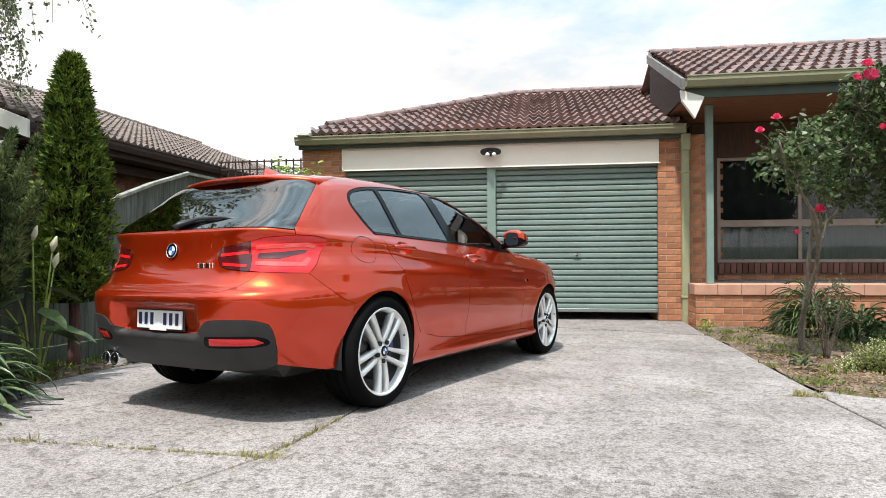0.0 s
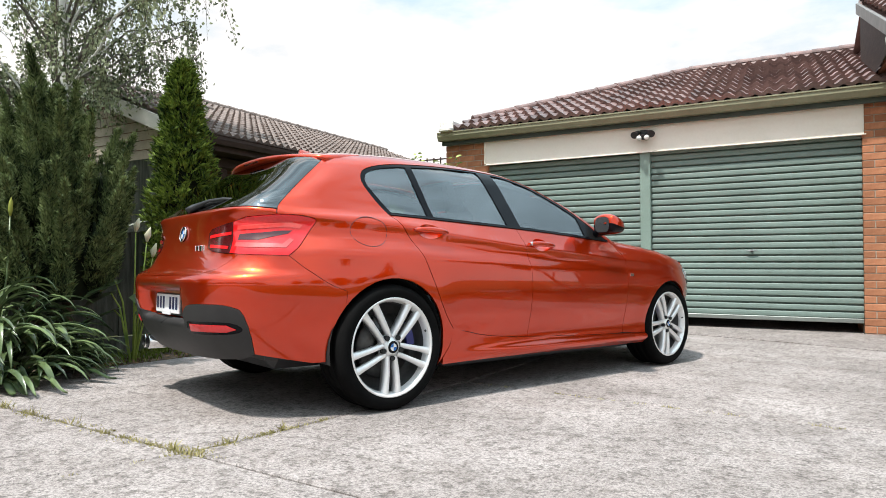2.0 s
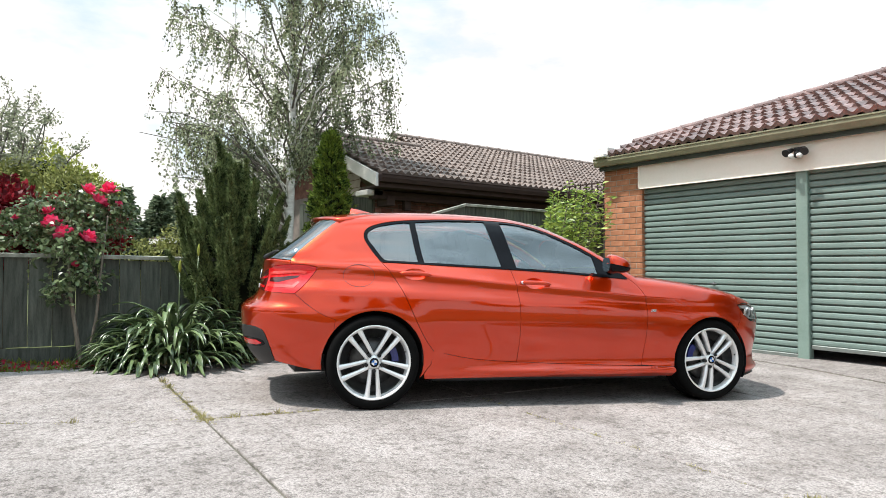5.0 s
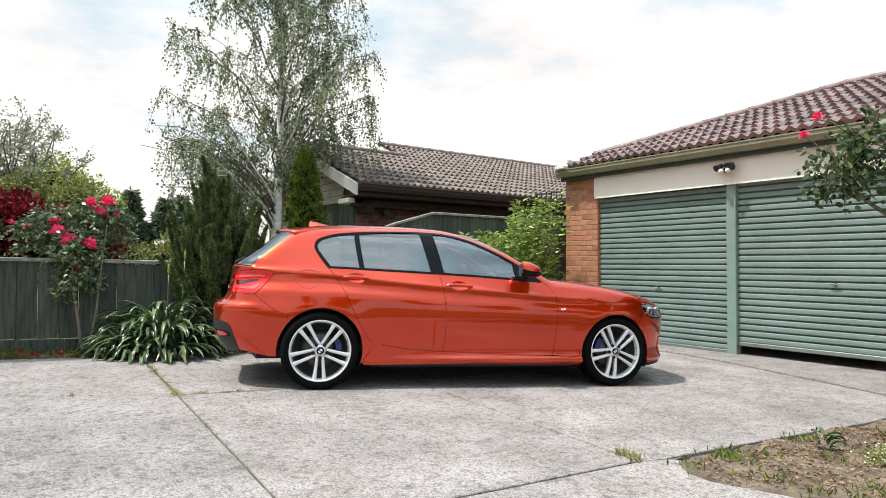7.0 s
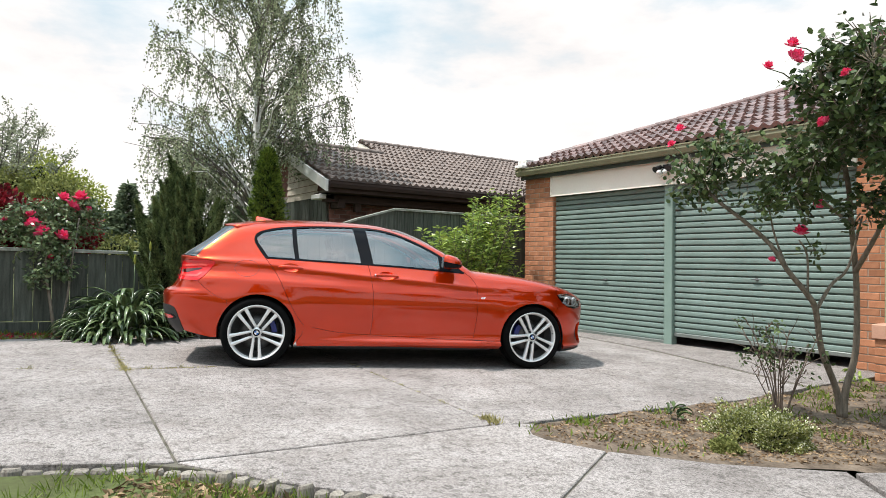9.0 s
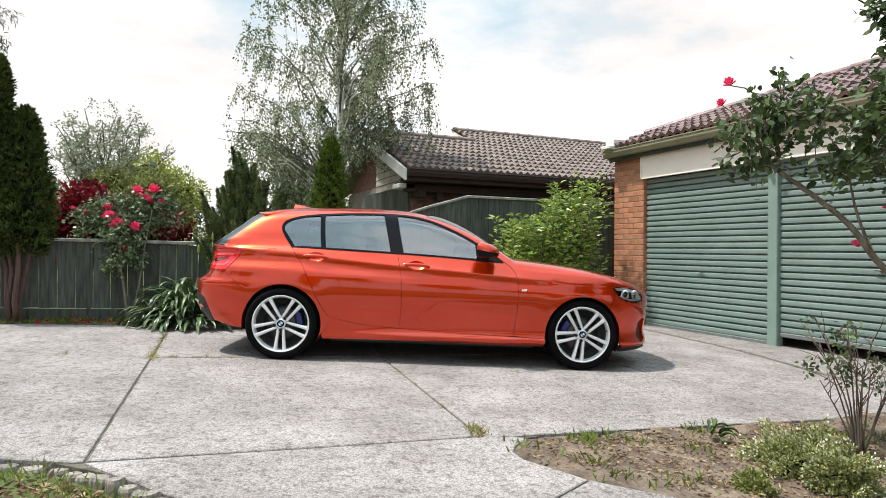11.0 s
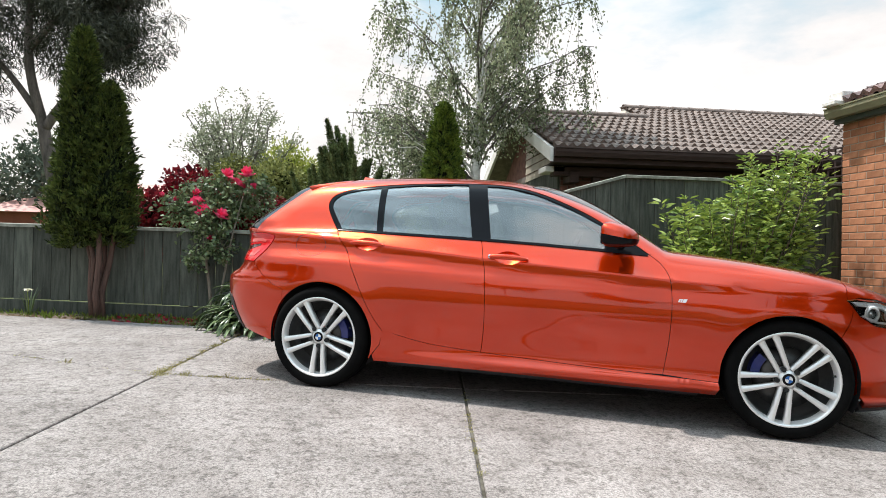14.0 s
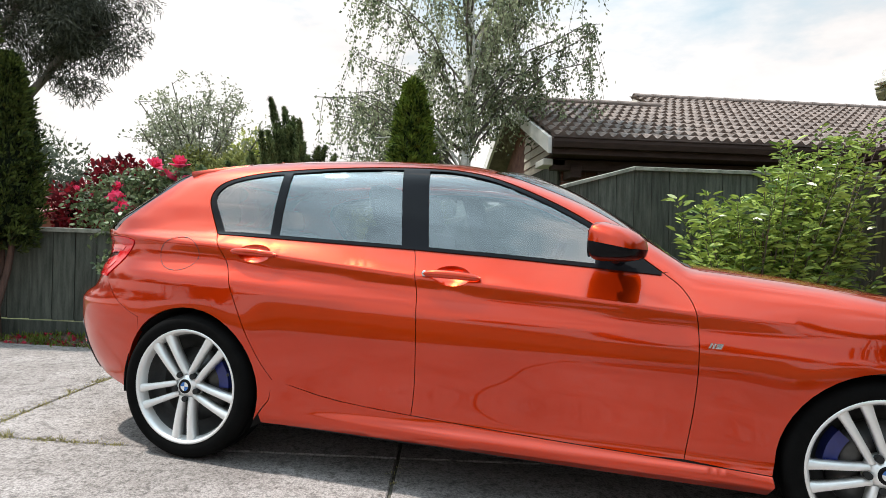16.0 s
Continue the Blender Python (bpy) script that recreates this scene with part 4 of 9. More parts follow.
wpart("gablet", mesh_of("gablet", [(WRX + 0.2, MY - 0.01, WRZ - 0.06), (NRX, MY - 0.01, NRZ + 0.03), (2 * NRX - WRX - 0.2, MY - 0.01, WRZ - 0.06)], [(0, 1, 2)], CREAM), nb)
wl_ = Geo().box(-6.75, -6.55, NY + 0.32, 22, -0.2, 2.5).box(-11.0, -6.75, NY + 0.32, NY + 0.5, -0.2, 2.5)
nwall = wpart("wall", wl_.mesh("wall", MORTAR_DARK), nb, "dark brown face-brick wall")
BG = Geo()


def brick_joined(geo, origin, along, length, height, rng):
    a = Vector((*along, 0))
    out = Vector((a.y, -a.x, 0))
    row, z = 0, 0.0
    while z < height:
        x = -0.12 if row % 2 else 0.0
        while x < length:
            x0, x1 = max(0, x), min(length, x + 0.23)
            if x1 - x0 > 0.03:
                vv, ff = cbox(x0, x1, -0.03, 0.006 + rng.uniform(0, 0.003), z, z + 0.076, 0.004)
                geo.add([Vector(origin) + a * p[0] + out * p[1] + Vector((0, 0, p[2])) for p in vv], ff)
            x += 0.24
        z += 0.086
        row += 1


brick_joined(BG, (-6.55, NY + 0.32, 0.9), (0, 1), 4.6, 1.6, rng)
tagged(part("bricks", BG.mesh("bricks", BRICK_DARK), nwall), kind="stuff")
for k in range(15):
    wpart("cladding_board", Geo().box(-9.6 + k * 0.20, -9.6 + k * 0.20 + 0.194, NY + 0.285, NY + 0.316, 0.3, 2.38).mesh("cladding_board", FENCE), nb)
wpart("gable_wall", mesh_of("gable_wall", [(-11.0, NY + 0.33, 2.36), (-6.62, NY + 0.33, 2.36), (WRX, NY + 0.33, WRZ - 0.1)], [(0, 1, 2)], BRICK_DARK), nb)
for i in range(6):
    z0, z1 = 2.36 + i * 0.14, 2.36 + i * 0.14 + 0.136
    xe0, xe1 = NE - 0.1 - (z0 - NEZ + 0.1) / 0.405, NE - 0.1 - (z1 - NEZ + 0.1) / 0.405
    xe0, xe1 = min(-7.0, xe0), min(-7.0, xe1)
    if xe0 > -8.5:
        wpart("gable_board", mesh_of("gable_board", [(-8.6, NY + 0.27, z0), (xe0, NY + 0.27, z0), (max(-8.6, xe1), NY + 0.29, z1), (-8.6, NY + 0.29, z1)], [(0, 1, 2, 3)], GABLE), nb)
gb = Geo()
for sgn in (-1, 1):
    x1 = NE + 0.02 if sgn > 0 else 2 * WRX - NE - 0.02
    gb.add([(WRX, NY - 0.05, WRZ - 0.19), (x1, NY - 0.05, NEZ - 0.19), (x1, NY - 0.05, NEZ + 0.02), (WRX, NY - 0.05, WRZ + 0.02),
            (WRX, NY, WRZ - 0.19), (x1, NY, NEZ - 0.19), (x1, NY, NEZ + 0.02), (WRX, NY, WRZ + 0.02)],
           [(0, 1, 2, 3), (7, 6, 5, 4), (0, 4, 5, 1), (3, 2, 6, 7), (1, 5, 6, 2)])
wpart("barge_board", gb.mesh("barge_board", WHITE), nb, "cream painted barge board")
gutter_run(nb, (NE + 0.02, NY, NEZ - 0.0), (NE + 0.02, 22, NEZ - 0.0), BROWN_WOOD, 0.11, 0.12)
wpart("fascia", Geo().box(NE - 0.02, NE + 0.02, NY, 22, NEZ - 0.20, NEZ - 0.02).mesh("fascia", BROWN_WOOD), nb)
wpart("soffit", Geo().box(-6.6, NE - 0.02, NY + 0.02, 22, NEZ - 0.20, NEZ - 0.18).mesh("soffit", BROWN_WOOD), nb)
bm_ = Geo().box(-6.40, -6.22, NY + 0.1, 14.0, NEZ - 0.36, NEZ - 0.22).box(-6.36, -6.26, NY + 0.75, NY + 0.87, NEZ - 0.52, NEZ - 0.05).box(-6.56, -6.2, NY + 0.35, NY + 0.50, NEZ - 0.46, NEZ - 0.30)
wpart("eave_beam", bm_.mesh("eave_beam", BROWN_WOOD), nb, "dark brown timber beam under the eave")
wpart("boxed_eave", Geo().box(-6.62, -6.22, NY - 0.03, NY + 0.28, 2.27, 2.36, 0.01).mesh("boxed_eave", WHITE), nb)
far = thing("far_house", (-26, -5.2, 0.2), "distant house with a pale red tiled roof and brick walls", "house")
part("wall", Geo().box(-3, 3, -5, 5, -0.5, 2.1).mesh("wall", mat("red_brick_far", (0.36, 0.13, 0.095), (0.27, 0.095, 0.07), 0.85, scale=3, fine=14)), far)
part("roof", mesh_of("roof", [(-3.6, -5.6, 2.05), (3.6, -5.6, 2.05), (3.6, 5.6, 2.05), (-3.6, 5.6, 2.05), (0, -2.2, 3.55), (0, 2.2, 3.55)],
                     [(0, 1, 4), (1, 2, 5, 4), (2, 3, 5), (3, 0, 4, 5), (3, 2, 1, 0)], mat("pale_red_tile", (0.66, 0.36, 0.32), (0.55, 0.28, 0.24), 0.7, scale=2, fine=9)), far)
shed = thing("far_shed", (-20.2, 7.6, 0.1), "small distant brown shed with a white fascia", "shed")
part("wall", Geo().box(-1.5, 0.2, -0.72, 0.44, -0.2, 1.75).mesh("wall", BROWN_WOOD), shed)
part("fascia", Geo().box(-1.6, 0.26, -0.78, 0.50, 1.74, 1.92).mesh("fascia", WHITE), shed)
part("roof", Geo().box(-1.62, 0.28, -0.8, 0.52, 1.92, 1.95).mesh("roof", TILE_OLD), shed)

# ---- the car ----
# Car metres: x forward from the rear axle, y to its left, z up from the ground.
PAINT = mat("orange_metallic_paint", (0.61, 0.036, 0.0018), (0.56, 0.031, 0.0015), 0.28, metal=0.82, scale=3, fine=900, bump=0, coat=1.0, spec=0.0)
BLACK_GLOSS = mat("gloss_black_trim", (0.006, 0.006, 0.008), (0.005, 0.005, 0.006), 0.08, bump=0, spec=0.12)
BLACK_MATT = mat("dark_grey_diffuser", (0.034, 0.033, 0.033), (0.024, 0.023, 0.023), 0.55, spec=0.3, scale=10, fine=300, bump=0.1)
RUBBER = mat("tyre_rubber", (0.007, 0.007, 0.007), (0.004, 0.004, 0.004), 0.85, scale=12, fine=120, bump=0.2, spec=0.05)
ALLOY = mat("silver_alloy", (0.86, 0.855, 0.85), (0.79, 0.785, 0.775), 0.30, metal=0.38, scale=8, fine=100, bump=0.02, coat=0.3)
# the silver alloy again, darkened in colour for the shade behind the spokes
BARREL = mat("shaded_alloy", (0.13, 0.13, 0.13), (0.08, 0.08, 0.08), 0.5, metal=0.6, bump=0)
STEEL = mat("brake_steel", (0.10, 0.097, 0.095), (0.05, 0.048, 0.046), 0.4, metal=0.9, bump=0.05)
CALIPER = mat("blue_caliper", (0.010, 0.020, 0.19), (0.007, 0.014, 0.13), 0.4, bump=0, coat=0.4)
MIRROR = mat("mirror_glass", (0.16, 0.17, 0.18), (0.15, 0.16, 0.17), 0.03, metal=1.0, bump=0)
CHROME = mat("chrome", (0.75, 0.75, 0.75), (0.7, 0.7, 0.7), 0.08, metal=1.0, bump=0)
CAR_GLASS = glass_mat("car_glass", (0.66, 0.72, 0.73), gloss=0.20)
PRIVACY = glass_mat("rear_window_glass", (0.05, 0.055, 0.055), gloss=0.13)
LENS_RED = mat("red_lens", (0.70, 0.014, 0.018), (0.52, 0.009, 0.011), 0.25, spec=0.1, scale=9, fine=60, bump=0, coat=1.0)
LENS_DARK = mat("dark_red_lens", (0.075, 0.003, 0.004), (0.045, 0.002, 0.003), 0.2, bump=0, coat=1.0)
LENS_BRIGHT = mat("bright_red_light_bar", (0.75, 0.06, 0.05), (0.6, 0.035, 0.03), 0.25, bump=0, coat=1.0)
HEAD_LENS = glass_mat("headlight_lens", (0.92, 0.93, 0.93), gloss=0.05)
SEAT = mat("black_seat_fabric", (0.030, 0.030, 0.032), (0.018, 0.018, 0.02), 0.85, bump=0.2)
PLATE = mat("plate_white", (0.80, 0.80, 0.80), (0.74, 0.74, 0.74), 0.4, bump=0)
PLATE_INK = mat("plate_ink", (0.02, 0.025, 0.09), rough=0.5, bump=0)
BADGE_BLUE = mat("badge_blue", (0.03, 0.16, 0.5), rough=0.25, bump=0, coat=0.5)
BADGE_WHITE = mat("badge_white", (0.8, 0.8, 0.8), rough=0.25, bump=0, coat=0.5)

CAR_F = Vector((0.3608, 0.9320, -0.0349)).normalized()
CAR_L = Vector((-0.9326, 0.3607, -0.0135)).normalized()
CAR_U = CAR_F.cross(CAR_L).normalized()
CAR_L = CAR_U.cross(CAR_F)
CAR_M = Matrix((CAR_F, CAR_L, CAR_U)).transposed().to_4x4()
CAR_M.translation = (-1.705, 4.198, 0.136)
car = thing("car", CAR_M, "shiny orange metallic five-door hatchback parked on the concrete driveway", "car")

roof_c = pch((-0.9, 1.10), (-0.6, 1.265), (-0.4, 1.335), (-0.2, 1.368), (0.0, 1.388), (0.3, 1.409), (0.7, 1.418), (1.05, 1.408), (1.3, 1.368), (1.5, 1.298), (1.7, 1.205),
             (1.9, 1.092), (2.02, 1.018), (2.055, 0.996), (2.085, 0.987), (2.13, 0.983), (2.45, 0.955), (2.85, 0.90), (3.1, 0.845), (3.28, 0.79), (3.40, 0.735), (3.50, 0.64))
rear_x = pch((0.15, -0.58), (0.20, -0.66), (0.28, -0.76), (0.36, -0.825), (0.45, -0.865), (0.55, -0.885), (0.645, -0.89), (0.675, -0.87), (0.705, -0.815), (0.78, -0.772),
             (0.88, -0.752), (0.95, -0.748), (0.985, -0.745), (1.005, -0.72), (1.03, -0.685), (1.1, -0.59), (1.2, -0.468), (1.28, -0.385), (1.305, -0.352), (1.33, -0.29), (1.37, -0.16), (1.40, 0.0), (1.43, 0.25))
rear_n = pch((0.2, 3.8), (0.45, 4.2), (0.6, 4.25), (0.7, 4.25), (0.8, 4.25), (0.93, 4.5), (1.0, 6.5), (1.06, 9.0), (1.4, 9.0))
front_x = pch((0.15, 3.22), (0.19, 3.44), (0.23, 3.475), (0.35, 3.45), (0.5, 3.47), (0.62, 3.475), (0.70, 3.46), (0.78, 3.42), (1.0, 3.40))
FRONT_N = 2.9
X0, X1, LR, LF = 0.5, 2.45, 1.9, 1.6
crease_z = pch((-0.6, 0.935), (0.0, 0.942), (0.45, 0.908), (1.02, 0.868), (1.6, 0.836), (2.05, 0.806), (2.4, 0.79), (3.0, 0.75))
crease_y = pch((-0.6, 0.805), (0.0, 0.81), (0.5, 0.828), (1.0, 0.842), (1.6, 0.853), (2.2, 0.858), (3.0, 0.858))
belt_z = pch((-0.6, 1.0), (0.0, 1.0), (0.55, 0.99), (1.0, 0.98), (1.36, 0.968), (1.7, 0.952), (1.96, 0.938), (2.5, 0.92))
belt_y = pch((-0.6, 0.745), (0.0, 0.75), (0.5, 0.765), (1.0, 0.775), (1.6, 0.778), (2.2, 0.785), (3.0, 0.80))
crease_amp = pch((-0.6, 0.0), (-0.35, 0.3), (0.1, 1.0), (1.9, 1.0), (2.2, 0.75), (2.5, 0.38), (2.8, 0.1), (3.0, 0.0))


def width_curve(x):
    zk, yk, zb, yb, amp = crease_z(x), crease_y(x), belt_z(x), belt_y(x), crease_amp(x)
    k = 0.05
    q = min(1.0, max(0.0, (x - 0.45) / 0.75))
    return pch((0.12, 0.755), (0.20, 0.820 + 0.010 * q), (0.235, 0.832 + 0.030 * q), (0.250, 0.833 + 0.031 * q), (0.272, 0.835 + 0.010 * q), (0.32, 0.838), (0.5, 0.8615), (0.62, 0.8725), (0.62 + (zk - 0.67) * 0.55, 0.8715 - 0.002 * amp),
               (zk - k, yk + 0.008 - 0.010 * amp), (zk - 0.008, yk + 0.001 * amp), (zk, yk), (zk + 0.02, yk - 0.010 * amp - 0.004), (zb, yb), (zb + 0.15, yb - 0.079), (zb + 0.6, yb - 0.33))


TX, TZ = 0.02, 0.004
TABLE_X0, TABLE_Z0 = -1.0, 0.12
TABLE = []
for i in range(int(4.6 / TX) + 2):
    c = width_curve(TABLE_X0 + i * TX)
    TABLE.append([c(TABLE_Z0 + j * TZ) for j in range(int(1.36 / TZ) + 2)])


def half_width(x, z):
    fx = min(max((x - TABLE_X0) / TX, 0), len(TABLE) - 1.001)
    fz = min(max((z - TABLE_Z0) / TZ, 0), len(TABLE[0]) - 1.001)
    i, j = int(fx), int(fz)
    a, b = fx - i, fz - j
    w = (TABLE[i][j] * (1 - a) + TABLE[i + 1][j] * a) * (1 - b) + (TABLE[i][j + 1] * (1 - a) + TABLE[i + 1][j + 1] * a) * b
    for cx in (0.0, 2.69):
        r = math.hypot(x - cx, z - 0.318)
        w += 0.005 * math.exp(-((r - 0.36) / 0.09) ** 2)
    zc = roof_c(x)
    zr = min(0.93, zc - 0.28)
    t = (z - zr) / (zc - zr)
    if t >= 1:
        return 0.0
    return w * math.sqrt(1 - t ** 14) if t > 0 else w


def rear_u(x, z):
    return (X0 - x) / (X0 - rear_x(z))


def front_u(x, z):
    return (x - X1) / (front_x(z) - X1)


def full_width(x, z):
    w = half_width(x, z)
    if x < X0:
        u = rear_u(x, z)
        return 0.0 if u >= 1 else w * (1 - u ** rear_n(z)) ** (1 / rear_n(z))
    if x > X1:
        u = front_u(x, z)
        return 0.0 if u >= 1 else w * (1 - u ** FRONT_N) ** (1 / FRONT_N)
    return w


def wall(s, z):
    """A point of the body's outside: s runs round the plan from the middle of the tail along the right side to the nose."""
    if X0 <= s <= X1:
        return Vector((s, -half_width(s, z), z))
    if s < X0:
        f, n, x_end = max(0.0, 1 - (X0 - s) / LR) * math.pi / 2, rear_n(z), rear_x(z)
        c, q = math.cos(f), math.sin(f)
        r = (abs(c) ** n + abs(q) ** n) ** (-1 / n)
        x = X0 - (X0 - x_end) * r * c
        y = half_width(x, z) * r * q
        if y < 0.40 and 0.42 < z < 0.63:
            k = max(0, 1 - max(0, (y - 0.26) / 0.09) ** 2) * max(0, 1 - max(0, (abs(z - 0.525) - 0.05) / 0.045) ** 2)
            x += 0.070 * k
        return Vector((x, -y, z))
    f, x_end = min(1.0, (s - X1) / LF) * math.pi / 2, front_x(z)
    c, q = math.cos(f), math.sin(f)
    r = (abs(c) ** FRONT_N + abs(q) ** FRONT_N) ** (-1 / FRONT_N)
    x = X1 + (x_end - X1) * r * q
    return Vector((x, -half_width(x, z) * r * c, z))


def sx(x, z):
    """Wall place of a point known from the side."""
    if x < X0:
        u, n = min(0.9999, rear_u(x, z)), rear_n(z)
        return X0 - LR * (1 - math.atan2((1 - u ** n) ** (1 / n), u) / (math.pi / 2))
    if x > X1:
        u = min(0.9999, front_u(x, z))
        return X1 + LF * math.atan2(u, (1 - u ** FRONT_N) ** (1 / FRONT_N)) / (math.pi / 2)
    return x


def sy(y, z):
    """Wall place of a point of the tail known from behind."""
    n, x = rear_n(z), rear_x(z)
    for _ in range(6):
        v = min(0.9999, y / max(0.05, half_width(x, z)))
        u = (1 - v ** n) ** (1 / n)
        x = X0 - (X0 - rear_x(z)) * u
    return X0 - LR * (1 - math.atan2(v, u) / (math.pi / 2))


def fy(y, z):
    """Wall place of a point of the nose known from the front."""
    v = min(0.9999, y / 0.86)
    return X1 + LF * math.atan2((1 - v ** FRONT_N) ** (1 / FRONT_N), v) / (math.pi / 2)


def side_pts(pts):
    out = []
    for i, (x, z) in enumerate(pts):
        out.append((sx(x, z), z))
    return out


def smooth_path(pts, k=6):
    """A curve through points (Catmull-Rom)."""
    p = [Vector(q) for q in pts]
    out = []
    for i in range(len(p) - 1):
        a, b, c, d = p[max(i - 1, 0)], p[i], p[i + 1], p[min(i + 2, len(p) - 1)]
        for j in range(k):
            t = j / k
            out.append(tuple(0.5 * (2 * b + (c - a) * t + (2 * a - 5 * b + 4 * c - d) * t * t + (3 * b - a - 3 * c + d) * t ** 3)))
    out.append(tuple(p[-1]))
    return out


def arc(cx, r, a0, a1, n=20, cz=0.318):
    return [(cx + r * math.cos(radians(a0 + (a1 - a0) * i / n)), cz + r * math.sin(radians(a0 + (a1 - a0) * i / n))) for i in range(n + 1)]


def top_at(x, y):
    """Height of the body's upper side at a place of the plan."""
    zc = roof_c(x)
    zr = min(0.93, zc - 0.28)
    lo, hi, y = zr + 0.3 * (zc - zr), zc, abs(y)
    if y < 1e-4:
        y = 1e-4
    for _ in range(26):
        m = (lo + hi) / 2
        if full_width(x, m) > y:
            lo = m
        else:
            hi = m
    return Vector((x, y, lo))


def skin(name, fn, outer, parent, material, holes=(), gap=0.0016, step=0.035, depth=0.016, lift=0.0, both=True, label="", extra=(), left=False):
    """A panel cut from the body's surface by an outline, with turned-in edges. Returns the right one and, if both, the left one."""
    outer = shrink(outer, gap) if gap else outer
    if fn is wall:
        outer = [(X0 - LR if a < X0 - LR + 0.008 else X1 + LF if a > X1 + LF - 0.008 else a, b) for a, b in outer]
    pts, tris = fill(outer, holes, step, extra)
    e = 0.002
    pos, nrm = [], []
    for a, b in pts:
        p = fn(a, b)
        d1, d2 = fn(a + e, b) - fn(a - e, b), fn(a, b + e) - fn(a, b - e)
        q = d1.cross(d2)
        q = q.normalized() if q.length > 1e-12 else Vector((0, 0, 1))
        pos.append(p)
        nrm.append(q)
    mid = sum(pos, Vector()) / len(pos)
    if sum((n.dot(p - Vector((1.2, 0, 0.4))) for n, p in zip(nrm, pos))) < 0:
        nrm = [-n for n in nrm]
    out = []
    for flip in ((1, -1) if both else ((-1,) if left else (1,))):
        v = [p + n * lift for p, n in zip(pos, nrm)]
        vn = [Vector((n.x, n.y * flip, n.z)) for n in nrm]
        v = [Vector((p.x, p.y * flip, p.z)) for p in v]
        faces, count = [], {}
        for t in tris:
            a, b, c = (v[i] for i in t)
            if (b - a).cross(c - a).dot(vn[t[0]] + vn[t[1]] + vn[t[2]]) < 0:
                t = t[::-1]
            faces.append(t)
            for i in range(3):
                k = (t[i], t[(i + 1) % 3])
                count[k] = True
        base = len(v)
        ring = {}
        verts, normals = list(v), list(vn)
        for a, b in list(count):
            if (b, a) not in count:
                q = (v[b] - v[a]).cross(vn[a]).normalized()
                k = len(verts)
                verts += [v[a], v[b], v[b] - vn[b] * depth, v[a] - vn[a] * depth]
                normals += [q, q, q, q]
                faces.append((k + 1, k, k + 3, k + 2))
        me = mesh_of(name, verts, faces, material, True)
        me.normals_split_custom_set_from_vertices([tuple(n) for n in normals])
        out.append(part(name, me, parent, label))
    return out


# outlines, seen from the right side: (x, z)
D1 = smooth_path([(0.040, 0.998), (0.10, 0.925), (0.165, 0.83), (0.235, 0.69), (0.30, 0.56), (0.36, 0.46), (0.42, 0.385)])
D2 = smooth_path([(1.035, 0.312), (1.047, 0.45), (1.047, 0.62), (1.035, 0.78), (1.005, 0.93), (0.990, 0.980)])
D3 = smooth_path([(2.06, 0.283), (2.08, 0.45), (2.088, 0.64), (2.075, 0.80), (2.03, 0.885), (1.962, 0.940)])
door_foot = pch((0.38, 0.40), (0.72, 0.333), (1.04, 0.312), (1.64, 0.288), (2.06, 0.277), (2.35, 0.268))
win_top = smooth_path([(0.040, 0.998), (-0.025, 1.085), (-0.068, 1.165), (-0.048, 1.230), (0.04, 1.272), (0.2, 1.305), (0.5, 1.332), (0.85, 1.345), (1.1, 1.336), (1.3, 1.294),
                       (1.55, 1.193), (1.75, 1.083), (1.962, 0.940)])
DLO = smooth_path([(-0.27, 0.60), (-0.36, 0.635), (-0.46, 0.70), (-0.535, 0.765)])


def rail(x):
    zc = roof_c(x)
    zr = min(0.93, zc - 0.28)
    return zr + 0.90 * (zc - zr)


rail_pts = [(x, rail(x)) for x in [-0.16 + (2.04 + 0.16) * i / 40 for i in range(41)]]
hood_pts = [(x, rail(x)) for x in [2.04 + (2.97 - 2.04) * i / 16 for i in range(17)]]
ARCH_R, ARCH_F = 0.345, 0.338
rear_arch = arc(0.0, ARCH_R, 143, -20)
hatch_side = smooth_path([(-0.16, rail(-0.16)), (-0.23, 1.295), (-0.33, 1.215), (-0.44, 1.12), (-0.535, 1.03), (-0.565, 0.985), (-0.568, 0.958)])
lamp_out = smooth_path([(-0.568, 0.958), (-0.50, 0.960), (-0.42, 0.950), (-0.395, 0.935), (-0.425, 0.885), (-0.48, 0.815), (-0.535, 0.765)], 4)

part("body", Geo().box(0.42, 2.27, -0.755, 0.755, 0.168, 0.24, 0.03).box(-0.55, 3.2, -0.62, 0.62, 0.22, 0.42, 0.05).mesh("body", BLACKPL), car, "dark underbody pan")
side = rail_pts[::-1] + hatch_side[1:] + lamp_out[1:] + DLO[::-1][1:] + [p for p in rear_arch if True] + [(0.40, 0.30), (0.42, 0.385)] + D1[::-1][1:] + win_top[1:] + [(2.04, 0.958)]
crease_pts = [(sx(x, crease_z(x)), crease_z(x) + d) for x in [(-0.4 + i * 0.02) for i in range(140)] for d in (-0.010, -0.001, 0.007)]
skin("side_panel", wall, side_pts(side), car, PAINT, extra=crease_pts, label="orange rear quarter and roof side rail")
HANDLES = {"rear": (0.160, 0.388, 0.922), "front": (1.048, 1.288, 0.882)}
CUP_X, CUP_Z = 0.078, 0.040


def dish(cs, cz):
    """The body's surface pressed in round a middle, behind a door handle."""
    def at(s, z):
        q = ((s - cs) / CUP_X) ** 2 + ((z - cz) / CUP_Z) ** 2
        return wall(s, z) + Vector((0, 0.024 * max(0.0, 1 - q) ** 0.8, 0))
    return at


def dish_outline(cs, cz):
    return [(cs + CUP_X * math.cos(a), cz + CUP_Z * math.sin(a)) for a in [2 * math.pi * k / 28 for k in range(28)]]


